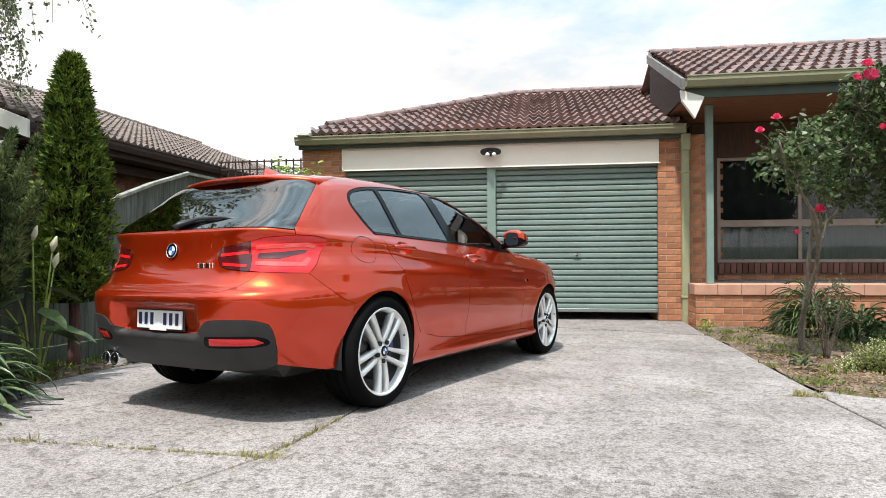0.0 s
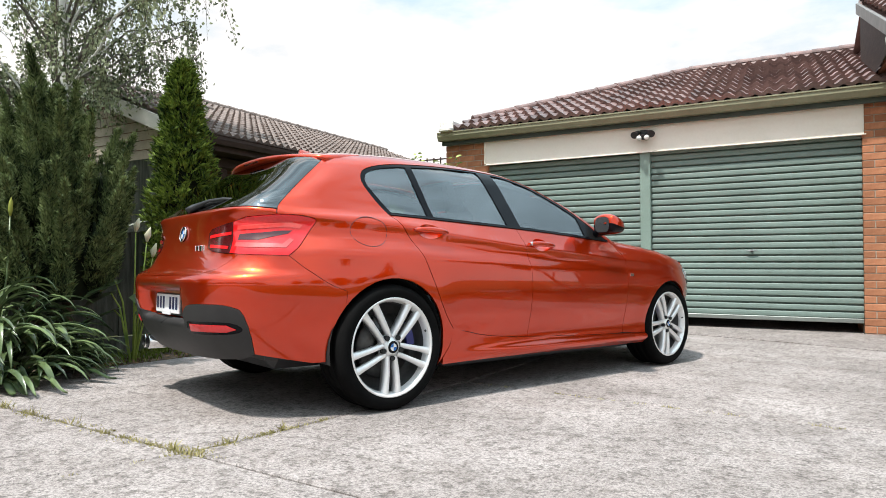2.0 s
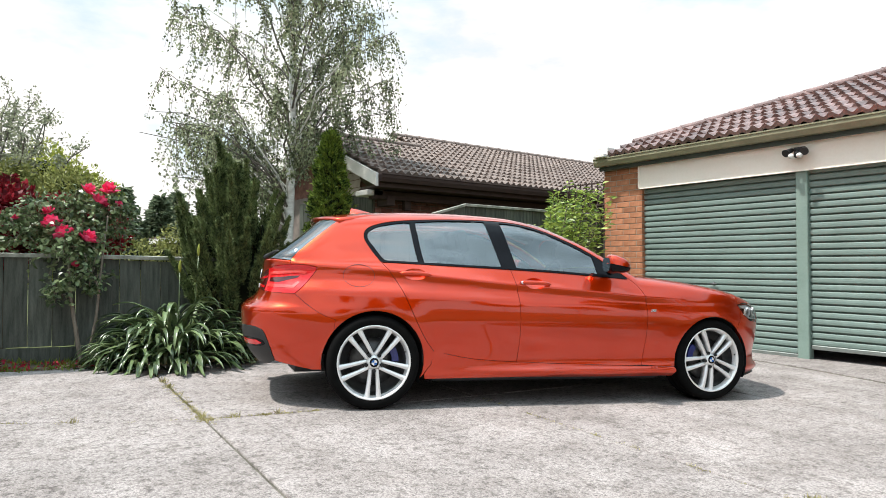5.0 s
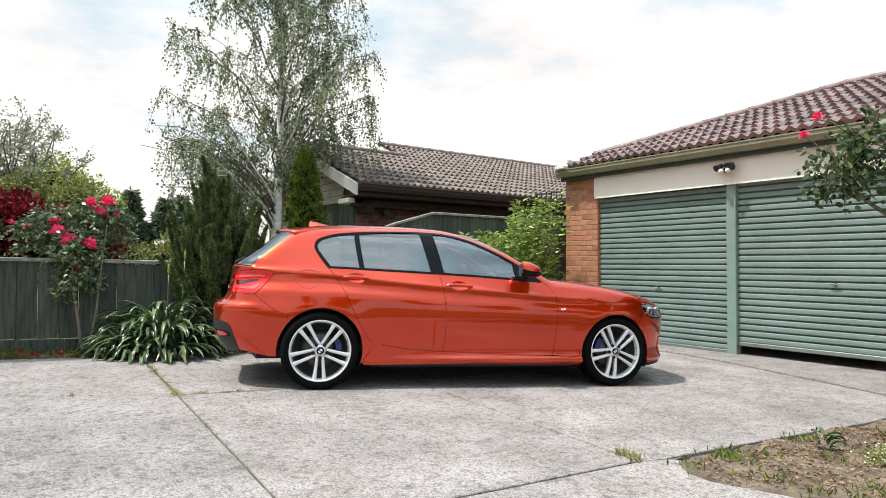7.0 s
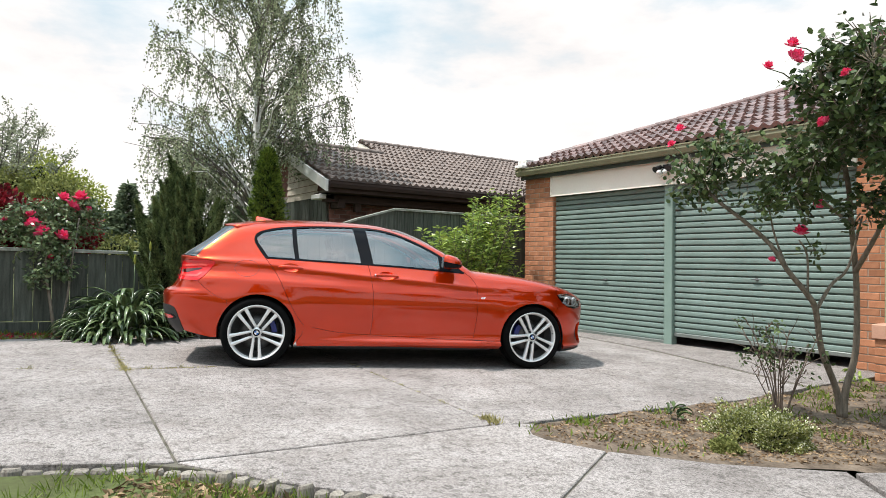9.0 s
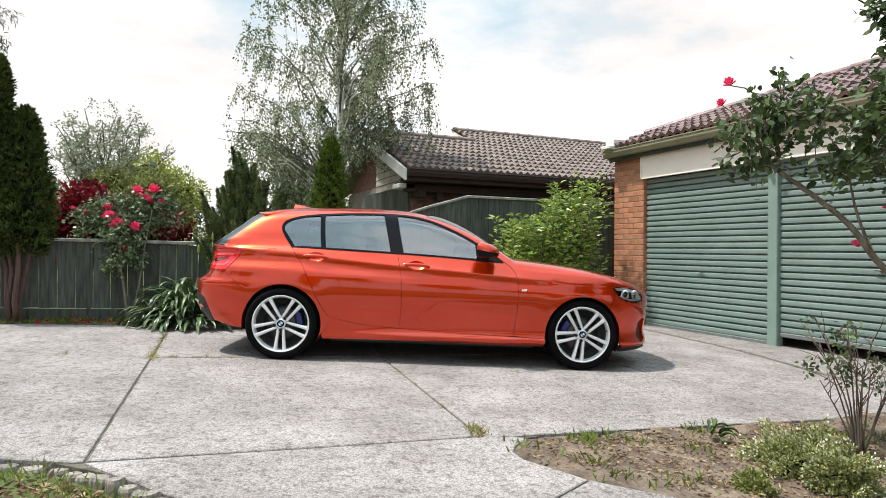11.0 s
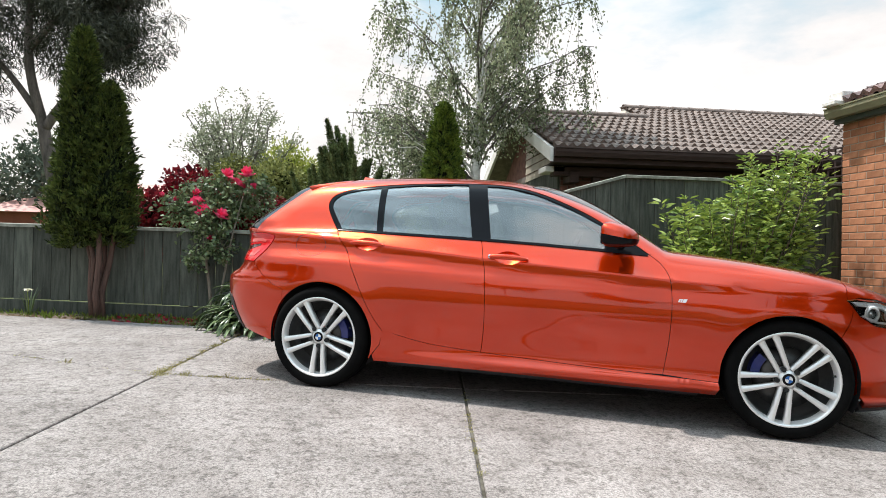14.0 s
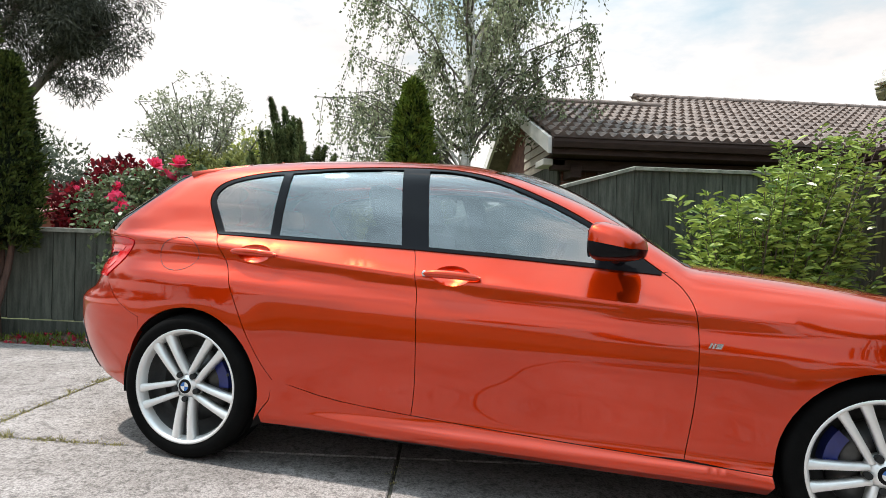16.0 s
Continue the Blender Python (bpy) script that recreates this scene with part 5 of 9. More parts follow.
CUPS = {key: dish_outline(sx((h[0] + h[1]) / 2, h[2]), h[2] - 0.004) for key, h in HANDLES.items()}
doors = {}
door_r = D1 + [(x, door_foot(x)) for x in (0.52, 0.62, 0.72, 0.82, 0.92)] + D2 + [(x, belt_z(x)) for x in (0.85, 0.7, 0.5, 0.3, 0.15)]
doors["rear"] = skin("rear_door", wall, side_pts(door_r), car, PAINT, holes=[CUPS["rear"]], extra=crease_pts)
door_f = D2[::-1] + [(x, door_foot(x)) for x in (1.2, 1.4, 1.6, 1.8, 1.95)] + D3 + [(x, belt_z(x)) for x in (1.85, 1.7, 1.5, 1.3, 1.15)]
doors["front"] = skin("front_door", wall, side_pts(door_f), car, PAINT, holes=[CUPS["front"]], extra=crease_pts)
front_arch = arc(2.69, ARCH_F, 196, 45)
fender = D3[::-1] + [(2.2, door_foot(2.2)), (2.345, 0.268)] + [p for p in front_arch if p[1] > 0.27] + [(2.965, 0.63), (2.985, 0.70), (2.955, 0.752), (2.965, rail(2.965))] + hood_pts[::-1][1:] + [(2.0, 0.955)]
skin("fender", wall, side_pts(fender), car, PAINT, extra=crease_pts)
sill = [(x, door_foot(x)) for x in (0.415, 0.52, 0.62, 0.72, 0.9, 1.04, 1.3, 1.64, 2.06, 2.345)] + [(2.352, 0.235), (2.335, 0.195), (1.8, 0.195), (1.2, 0.202), (0.7, 0.2), (0.36, 0.195), (0.352, 0.235), (0.40, 0.30)]
skin("sill", wall, side_pts(sill), car, PAINT, step=0.03, depth=0.03, label="orange sill skirt")

# tail: bumper, diffuser, hatch, lamps
hatch_foot = [(0.0, 0.667), (0.2, 0.667), (0.40, 0.667), (0.475, 0.672), (0.53, 0.695), (0.575, 0.735), (0.605, 0.772)]
lamp_low = [(0.605, 0.772), (0.66, 0.768)]
dif_top = [(0.0, 0.455), (0.20, 0.455), (0.30, 0.462), (0.340, 0.476), (0.365, 0.496), (0.385, 0.514), (0.405, 0.527), (0.435, 0.535), (0.50, 0.539), (0.60, 0.540), (0.645, 0.536), (0.665, 0.530)]
dif_side = [(-0.730, 0.518), (-0.712, 0.49), (-0.690, 0.44), (-0.668, 0.385), (-0.650, 0.335), (-0.640, 0.31)]


def rp(pts):
    return [(sy(y, z), z) for y, z in pts]


bumper = rp(hatch_foot + lamp_low) + side_pts(DLO[::-1] + [p for p in arc(0.0, ARCH_R, 143, 189, 12)] + [(-0.40, 0.262), (-0.52, 0.285)]) + side_pts(dif_side[::-1]) + rp(dif_top[::-1])
bump = skin("rear_bumper", wall, bumper, car, PAINT, gap=0.0002, step=0.03, depth=0.03)
dif = rp(dif_top) + side_pts(dif_side) + rp([(0.60, 0.285), (0.45, 0.275), (0.2, 0.27), (0.0, 0.27)])
skin("diffuser", wall, dif, car, BLACK_MATT, step=0.03, depth=0.04, lift=0.004, label="dark grey rear diffuser")
skin("reflector_surround", wall, rp(smooth_path([(0.375, 0.43), (0.39, 0.402), (0.50, 0.400), (0.64, 0.408), (0.680, 0.430), (0.645, 0.458), (0.50, 0.458), (0.39, 0.455)], 3)), car, BLACK_GLOSS, gap=0, step=0.03, depth=0.01, lift=0.006)
skin("rear_reflector", wall, rp([(0.405, 0.412), (0.62, 0.416), (0.66, 0.429), (0.63, 0.447), (0.415, 0.446)]), car, LENS_RED, gap=0, step=0.03, depth=0.01, lift=0.009)
in_low, in_top = [(0.595, 0.772), (0.52, 0.776), (0.42, 0.786), (0.375, 0.80), (0.358, 0.83)], [(0.35, 0.875), (0.372, 0.895), (0.45, 0.910), (0.535, 0.926)]
split = [(0.535, 0.926), (0.545, 0.85), (0.555, 0.775)]
lamp_in = rp([p for p in in_low if p[0] < 0.55][0:] + in_top + split[1:])
lamp_ou = rp(split[::-1] + [(0.60, 0.945)]) + side_pts(lamp_out) + rp([(0.66, 0.768), (0.60, 0.771)])
hatch = rp(hatch_foot) + rp([p for p in in_low] + in_top + [(0.60, 0.946)]) + side_pts([(-0.568, 0.958), (-0.566, 0.985)]) + rp([(0.62, 0.995), (0.40, 0.998), (0.0, 1.0)])
gate = skin("tailgate", wall, hatch, car, PAINT, step=0.03, label="orange tailgate")
for nm, outline, mt in (("tail_lamp", lamp_ou, LENS_RED), ("hatch_lamp", lamp_in, LENS_DARK)):
    skin(nm, wall, outline, car, mt, gap=0.001, step=0.025, depth=0.03, lift=0.004, label="red glossy tail lamp")
bar_a = rp([(0.56, 0.905), (0.66, 0.915)]) + side_pts([(-0.50, 0.925), (-0.455, 0.912), (-0.47, 0.895), (-0.52, 0.902)]) + rp([(0.66, 0.893), (0.56, 0.885)])
bar_b = rp([(0.57, 0.805), (0.66, 0.80)]) + side_pts([(-0.54, 0.80), (-0.50, 0.838), (-0.515, 0.846), (-0.55, 0.818)]) + rp([(0.66, 0.822), (0.57, 0.825)])
for outline in (bar_a, bar_b):
    skin("light_bar", wall, outline, car, LENS_BRIGHT, gap=0, step=0.025, depth=0.004, lift=0.0065, label="bright red light bar")
dark_a = rp([(0.575, 0.838), (0.66, 0.836)]) + side_pts([(-0.52, 0.868), (-0.50, 0.885), (-0.55, 0.882)]) + rp([(0.66, 0.872), (0.575, 0.865)])
skin("light_bar", wall, dark_a, car, LENS_DARK, gap=0, step=0.025, depth=0.004, lift=0.006)
skin("light_bar", wall, rp([(0.375, 0.848), (0.53, 0.862), (0.53, 0.878), (0.372, 0.864)]), car, LENS_RED, gap=0, step=0.025, depth=0.004, lift=0.0065)
skin("light_bar", wall, rp([(0.40, 0.802), (0.535, 0.794), (0.535, 0.808), (0.39, 0.818)]), car, LENS_RED, gap=0, step=0.025, depth=0.004, lift=0.0065)
rear_glass = rp([(0.0, 1.003), (0.40, 1.002), (0.60, 1.0)]) + side_pts([(-0.563, 0.990), (-0.532, 1.033)] + hatch_side[::-1][9:-6]) + rp([(0.44, 1.292), (0.2, 1.298), (0.0, 1.30)])
skin("rear_window", wall, rear_glass, car, PRIVACY, step=0.04, depth=0.006, lift=-0.002, label="dark tinted rear window")
# spoiler over the rear window
sp_v, sp_f = [], []
NS, SK = 24, 9
SP_X = 0.02
SP_W = full_width(SP_X, rail(SP_X))
for i in range(NS + 1):
    k = abs(2 * i / NS - 1)
    sg = -1 if 2 * i < NS else 1
    xt, zt = -0.392 + 0.15 * k ** 3, 1.330 - 0.034 * k ** 2
    y0 = SP_W * k * sg
    y1 = 0.585 * k * sg
    z0 = top_at(SP_X, abs(y0)).z + 0.002
    for j in range(SK - 3):
        t = j / (SK - 4)
        x = SP_X + (xt - SP_X) * t
        drop = (roof_c(x) - roof_c(SP_X)) - (roof_c(xt) - roof_c(SP_X)) * t
        sp_v.append((x, y0 + (y1 - y0) * t, z0 + (zt - z0) * t + drop))
    sp_v += [(xt - 0.001, y1, zt - 0.016), (xt + 0.010, y1 * 0.99, zt - 0.030), (xt + 0.09, y1 * 0.97, zt - 0.034)]
for i in range(NS):
    for k in range(SK - 1):
        sp_f.append((i * SK + k, i * SK + k + 1, i * SK + SK + 1 + k, i * SK + SK + k))
sp_f += [tuple(range(SK))[::-1], tuple(range(NS * SK, NS * SK + SK))]
sp_me = mesh_of("roof_spoiler", sp_v, sp_f, PAINT, True)
spoiler = part("roof_spoiler", sp_me, car, "orange roof spoiler")
part("brake_light", Geo().box(-0.396, -0.375, -0.09, 0.09, 1.306, 1.316, 0.002).mesh("brake_light", LENS_DARK), spoiler)

# top: roof, windscreen, bonnet


def top_panel(name, x0, x1, material, label, inset=1.0, crown=0.0):
    n = 26
    xs_ = [x0 + (x1 - x0) * i / n for i in range(n + 1)]
    edge = [(x, full_width(x, rail(x)) * inset) for x in xs_]
    cols = 24
    verts, normals, faces = [], [], []
    for x, w in edge:
        for j in range(cols + 1):
            y = w * (2 * j / cols - 1)
            p = top_at(x, y)
            p = Vector((x, y, p.z))
            e = 0.004
            dx = top_at(x + e, y).z - top_at(x - e, y).z
            dy = top_at(x, abs(y) + e).z - top_at(x, max(0, abs(y) - e)).z
            q = Vector((-dx / (2 * e), -dy / (2 * e) * (1 if y >= 0 else -1), 1)).normalized()
            verts.append(p + Vector((0, 0, crown * (1 - (2 * j / cols - 1) ** 2) * math.sin(math.pi * (x - x0) / (x1 - x0)) ** 0.5 if x0 < x < x1 else 0)))
            normals.append(tuple(q))
    m = cols + 1
    for i in range(n):
        for j in range(cols):
            faces.append((i * m + j, (i + 1) * m + j, (i + 1) * m + j + 1, i * m + j + 1))
    me = mesh_of(name, verts, faces, material, True)
    if not crown:
        me.normals_split_custom_set_from_vertices(normals)
    return part(name, me, car, label)


top_panel("roof_panel", -0.17, 1.255, PAINT, "orange roof")
top_panel("windscreen", 1.262, 2.0, CAR_GLASS, "tinted windscreen", 0.985, 0.042)
top_panel("scuttle", 2.005, 2.075, BLACKPL, "black plastic scuttle", 0.97)
top_panel("bonnet", 2.08, 3.36, PAINT, "orange bonnet with raised creases", 1.0)
part("aerial_fin", Geo().add([(0.12, 0, 1.40), (-0.10, -0.022, 1.375), (-0.10, 0.022, 1.375), (-0.085, 0, 1.437), (-0.02, 0, 1.43), (0.02, -0.022, 1.385), (0.02, 0.022, 1.385)],
                             [(0, 5, 4), (5, 1, 3, 4), (0, 4, 6), (4, 3, 2, 6), (1, 2, 3)]).mesh("aerial_fin", PAINT, True), car, "orange shark-fin aerial")

# nose
head = [(2.955, 0.752), (3.02, 0.768), (3.12, 0.762), (3.22, 0.732), (3.30, 0.685), (3.30, 0.635), (3.20, 0.612), (3.10, 0.628), (3.02, 0.672)]
skin("headlight", wall, side_pts(head), car, HEAD_LENS, step=0.025, depth=0.01, lift=0.003, label="clear headlight with a bright rim")
skin("headlight_housing", wall, side_pts(head), car, BLACK_GLOSS, step=0.03, depth=0.02, lift=-0.024, label="black headlight housing")
LED = mat("bright_reflector", (0.92, 0.92, 0.93), (0.84, 0.84, 0.86), 0.18, metal=0.25, bump=0)
for hx in (3.095, 3.205):
    for s_ in (1, -1):
        p0, e = wall(sx(hx, 0.688), 0.688), 0.01
        nrm_ = (wall(sx(hx, 0.688) + e, 0.688) - p0).cross(Vector((0, 0, 1))).normalized()
        nrm_ = nrm_ if nrm_.dot(p0 - Vector((2.5, 0, 0.688))) > 0 else -nrm_
        side_ = nrm_.cross(Vector((0, 0, 1)))
        mid_ = p0 - nrm_ * 0.012
        ring_ = [mid_ + side_ * 0.036 * math.cos(a) + Vector((0, 0, 0.036 * math.sin(a))) for a in [2 * math.pi * k / 24 for k in range(25)]]
        vv, ff = tube([(q.x, q.y * s_, q.z) for q in ring_], 0.0095, 8, False)
        ring_ob = part("lamp_ring", mesh_of("lamp_ring", vv, ff, LED, True), car, "bright ring in the headlight")
        vv, ff = tube([(q.x, q.y * s_, q.z) for q in (mid_ - nrm_ * 0.012, mid_ - nrm_ * 0.002)], [0.016, 0.022], 16)
        part("projector_lens", mesh_of("projector_lens", vv, ff, CHROME, True), ring_ob)
skin("lamp_brow", wall, side_pts([(2.985, 0.748), (3.12, 0.750), (3.25, 0.714), (3.26, 0.684), (3.12, 0.724), (3.015, 0.727)]), car, LED, gap=0, step=0.02, depth=0.012, lift=-0.006, label="bright strip along the headlight")
skin("lamp_reflector", wall, side_pts([(3.245, 0.690), (3.285, 0.676), (3.288, 0.646), (3.245, 0.640)]), car, LED, gap=0, step=0.02, depth=0.012, lift=-0.010, label="silver reflector at the headlight's tip")
skin("lamp_brow", wall, side_pts([(3.03, 0.676), (3.12, 0.640), (3.24, 0.634), (3.24, 0.644), (3.12, 0.652), (3.045, 0.684)]), car, LED, gap=0, step=0.02, depth=0.012, lift=-0.006)
skin("bonnet_edge", wall, side_pts([(x, rail(x)) for x in (2.965, 3.05, 3.12, 3.2, 3.27, 3.31)] + [(3.32, 0.70), (3.30, 0.687), (3.22, 0.734), (3.12, 0.764), (3.02, 0.770), (2.958, 0.754)]), car, PAINT, gap=0.0005, step=0.025, label="orange bonnet edge over the headlight")
nose = side_pts([(2.965, 0.63), (2.985, 0.70), (2.955, 0.752)] + [(3.02, 0.672), (3.10, 0.628), (3.20, 0.612), (3.30, 0.635), (3.30, 0.685)]) + [(fy(0.45, 0.72), 0.735), (fy(0.2, 0.72), 0.745), (X1 + LF, 0.745), (X1 + LF, 0.20)] \
    + [(fy(0.5, 0.2), 0.195)] + side_pts([(3.22, 0.19), (3.07, 0.19)]) + side_pts([p for p in arc(2.69, ARCH_F, -8, 45, 12)])
vent = side_pts([(3.26, 0.44), (3.31, 0.47), (3.36, 0.46), (3.37, 0.27), (3.30, 0.25), (3.25, 0.30)])
kidney = [(fy(0.05, 0.6), 0.50), (fy(0.05, 0.6), 0.70), (fy(0.30, 0.6), 0.69), (fy(0.33, 0.6), 0.60), (fy(0.28, 0.6), 0.50)]
skin("front_bumper", wall, nose, car, PAINT, holes=[vent, kidney], step=0.035, depth=0.03, label="orange front bumper")
skin("air_intake", wall, vent, car, BLACKPL, gap=0, step=0.03, depth=0.03, lift=-0.03)
skin("grille", wall, kidney, car, BLACK_GLOSS, gap=0, step=0.03, depth=0.03, lift=-0.02, label="black kidney grille")
skin("front_lip", wall, side_pts([(3.05, 0.192), (3.24, 0.196)]) + [(fy(0.5, 0.2), 0.20), (X1 + LF, 0.20), (X1 + LF, 0.175), (fy(0.5, 0.2), 0.17)] + side_pts([(3.22, 0.168), (3.05, 0.17)]), car, BLACKPL, gap=0, step=0.03, depth=0.05, lift=0.012)

# side glass and its trim
glass_q = smooth_path([(0.072, 1.004), (0.010, 1.085), (-0.042, 1.165), (-0.024, 1.220), (0.05, 1.258), (0.2, 1.290), (0.270, 1.296)], 4) + [(0.310, 1.001)]
glass_r = [(0.352, 0.999), (0.312, 1.302), (0.5, 1.322), (0.70, 1.333), (0.852, 1.335), (0.932, 0.987)]
glass_f = [(1.048, 0.988)] + smooth_path([(0.975, 1.331), (1.1, 1.324), (1.29, 1.283), (1.53, 1.184), (1.70, 1.095)], 4) + [(1.715, 0.963), (1.4, 0.975)]
outline_w = win_top + [(x, belt_z(x)) for x in (1.7, 1.36, 1.0, 0.55, 0.2)]
skin("window_trim", wall, side_pts(outline_w), car, BLACK_GLOSS, holes=[side_pts(p) for p in (glass_q, glass_r, glass_f)], gap=0.001, step=0.03, depth=0.02, lift=-0.003, label="gloss black window frame")
for nm, outline in (("quarter_window", glass_q), ("side_window", glass_r), ("side_window", glass_f)):
    skin(nm, wall, side_pts(outline), car, CAR_GLASS, gap=-0.004, step=0.05, depth=0.004, lift=-0.008, label="tinted side window")
strip_pts = [(x, belt_z(x) + 0.006) for x in (0.05, 0.2, 0.55, 1.0, 1.36, 1.7, 1.955)] + [(x, belt_z(x) - 0.008) for x in (1.955, 1.7, 1.36, 1.0, 0.55, 0.2, 0.05)]
skin("belt_moulding", wall, side_pts(strip_pts), car, BLACK_GLOSS, gap=0, step=0.03, depth=0.012, lift=0.006)

# arches, liners, wheels
for cx, r in ((0.0, ARCH_R + 0.004), (2.69, ARCH_F + 0.004)):
    for s_ in (-1, 1):
        ring = [(cx + r * math.cos(radians(a)), cz) for a, cz in [(k, 0.318 + r * math.sin(radians(k))) for k in range(-25, 192, 9)]]
        verts = [(x, s_ * y, z) for y in (0.832, 0.55) for x, z in ring]
        n = len(ring)
        faces = [(i, i + 1, n + i + 1, n + i) for i in range(n - 1)]
        verts += [(cx, s_ * 0.55, 0.318)]
        faces += [(n + i, n + i + 1, 2 * n) for i in range(n - 1)]
        part("wheel_liner", mesh_of("wheel_liner", verts, faces, DARK), car, "black wheel-arch liner")

# near-black sheet added behind the panels, in place of the shade in their gaps
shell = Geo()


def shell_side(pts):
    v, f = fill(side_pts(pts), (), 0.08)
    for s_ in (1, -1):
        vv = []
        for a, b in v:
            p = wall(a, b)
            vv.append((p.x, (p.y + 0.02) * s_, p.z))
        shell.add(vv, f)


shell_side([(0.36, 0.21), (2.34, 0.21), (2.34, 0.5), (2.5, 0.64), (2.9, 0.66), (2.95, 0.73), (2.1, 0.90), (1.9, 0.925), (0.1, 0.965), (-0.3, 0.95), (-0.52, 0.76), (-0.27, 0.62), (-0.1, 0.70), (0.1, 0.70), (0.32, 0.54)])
part("gap_shade_shell", shell.mesh("gap_shade_shell", DARK), car)

SP_N = 5


def wheel_meshes():
    """An alloy wheel with five pairs of spokes, facing -y, its axle at the origin."""
    tyre = lathe([(0.240, -0.005), (0.258, -0.012), (0.285, -0.018), (0.303, -0.010), (0.312, 0.006), (0.316, 0.03), (0.318, 0.055), (0.311, 0.057), (0.311, 0.066), (0.318, 0.068), (0.318, 0.105), (0.311, 0.107), (0.311, 0.118), (0.318, 0.12), (0.318, 0.158), (0.311, 0.160), (0.311, 0.169), (0.318, 0.171), (0.314, 0.195), (0.30, 0.215), (0.27, 0.225), (0.24, 0.22)], 72)
    tread = Geo().add(*tyre)
    rim = Geo().add(*lathe([(0.252, -0.004), (0.250, -0.011), (0.243, -0.012), (0.237, -0.004), (0.230, 0.010), (0.225, 0.034)], 72))
    hub = Geo().add(*lathe([(0.001, -0.004), (0.030, -0.004), (0.036, -0.002), (0.040, 0.004), (0.050, 0.010), (0.062, 0.020), (0.066, 0.045), (0.0, 0.05)], 40))
    spokes = []
    for k in range(SP_N):
        mid_a = -math.pi / 2 + 2 * math.pi * k / SP_N
        pair = []
        for s_ in (-1, 1):
            gspk = Geo()
            rows = []
            for t in [i / 10 for i in range(11)]:
                r = 0.045 + (0.244 - 0.045) * t
                off = s_ * (0.0225 + 0.018 * t)
                hw = 0.0125 + 0.0035 * t + 0.007 * t ** 6
                front = 0.006 - 0.008 * t - 0.006 * math.sin(t * math.pi)
                rows.append([(r, off - hw * 1.0, front + 0.014), (r, off - hw * 0.72, front), (r, off + hw * 0.72, front), (r, off + hw * 1.0, front + 0.014), (r, off + hw * 0.7, front + 0.05), (r, off - hw * 0.7, front + 0.05)])
            ca, sa = math.cos(mid_a), math.sin(mid_a)
            verts = [(r * ca - o * sa, h, r * sa + o * ca) for row in rows for r, o, h in row]
            faces = [(i * 6 + q, i * 6 + (q + 1) % 6, (i + 1) * 6 + (q + 1) % 6, (i + 1) * 6 + q) for i in range(10) for q in range(6)]
            gspk.add(verts, faces)
            pair.append(gspk)
        spokes += pair
    return tread, rim, hub, spokes


tread, rim, hub, spokes = wheel_meshes()
TYRE_ME, RIM_ME, HUB_ME = tread.mesh("tyre", RUBBER, True), rim.mesh("rim", ALLOY, True), hub.mesh("hub", ALLOY, True)
SPOKE_ME = [s_.mesh("spoke", ALLOY, True) for s_ in spokes]
DISC_ME = mesh_of("brake_disc", *lathe([(0.05, 0.07), (0.09, 0.065), (0.10, 0.075), (0.165, 0.075), (0.165, 0.10), (0.05, 0.10)], 40), STEEL, True)
cal = Geo()
vv = []
for i in range(8):
    a = radians(-20 + i * 5.7)
    vv += [(r * math.cos(a), h, r * math.sin(a)) for r, h in ((0.132, 0.055), (0.178, 0.055), (0.182, 0.115), (0.132, 0.115))]
cal.add(vv, [(i * 4 + q, i * 4 + (q + 1) % 4, i * 4 + 4 + (q + 1) % 4, i * 4 + 4 + q) for i in range(7) for q in range(4)] + [(0, 3, 2, 1), (28, 29, 30, 31)])
CAL_ME = cal.mesh("caliper", CALIPER)
# proud near-black plugs paint the dark of the bolt recesses
NUT_ME = []
for k in range(5):
    a = -math.pi / 2 + 2 * math.pi * k / 5
    NUT_ME.append(Geo().tube([(0.056 * math.cos(a), -0.005, 0.056 * math.sin(a)), (0.056 * math.cos(a), 0.02, 0.056 * math.sin(a))], 0.0125, 12).mesh("bolt_recess_shade", DARK))
VALVE_ME = Geo().tube([(0.205, 0.0, 0.07), (0.212, -0.004, 0.074)], 0.006, 8).mesh("valve", BLACKPL)
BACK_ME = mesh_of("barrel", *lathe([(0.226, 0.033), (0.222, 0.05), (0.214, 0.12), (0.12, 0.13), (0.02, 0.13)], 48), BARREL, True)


def roundel(name, r, depth, parent, m):
    """A round badge: dark ring and quartered blue and white middle, in the plane y = 0 facing -y."""
    ob = part(name, mesh_of(name, *lathe([(0.0005, 0.001), (r * 0.62, 0.0), (r * 0.64, -depth * 0.3), (r * 0.95, -depth * 0.3), (r, 0), (r, depth)], 32), BLACK_GLOSS, True), parent, "round badge", m)
    for q in range(4):
        pts = [(0, -0.0012, 0)] + [(r * 0.62 * math.cos(a), -0.0012, r * 0.62 * math.sin(a)) for a in [math.pi / 2 * q + math.pi / 2 * i / 8 for i in range(9)]]
        part("badge_quarter", mesh_of("badge_quarter", pts, [(0, i, i + 1) for i in range(1, 9)], BADGE_BLUE if q % 2 else BADGE_WHITE), ob)
    part("badge_rim", mesh_of("badge_rim", *lathe([(r * 0.93, 0), (r * 0.95, -depth * 0.6), (r, -depth * 0.6), (r * 1.02, 0)], 32), CHROME, True), ob)
    return ob


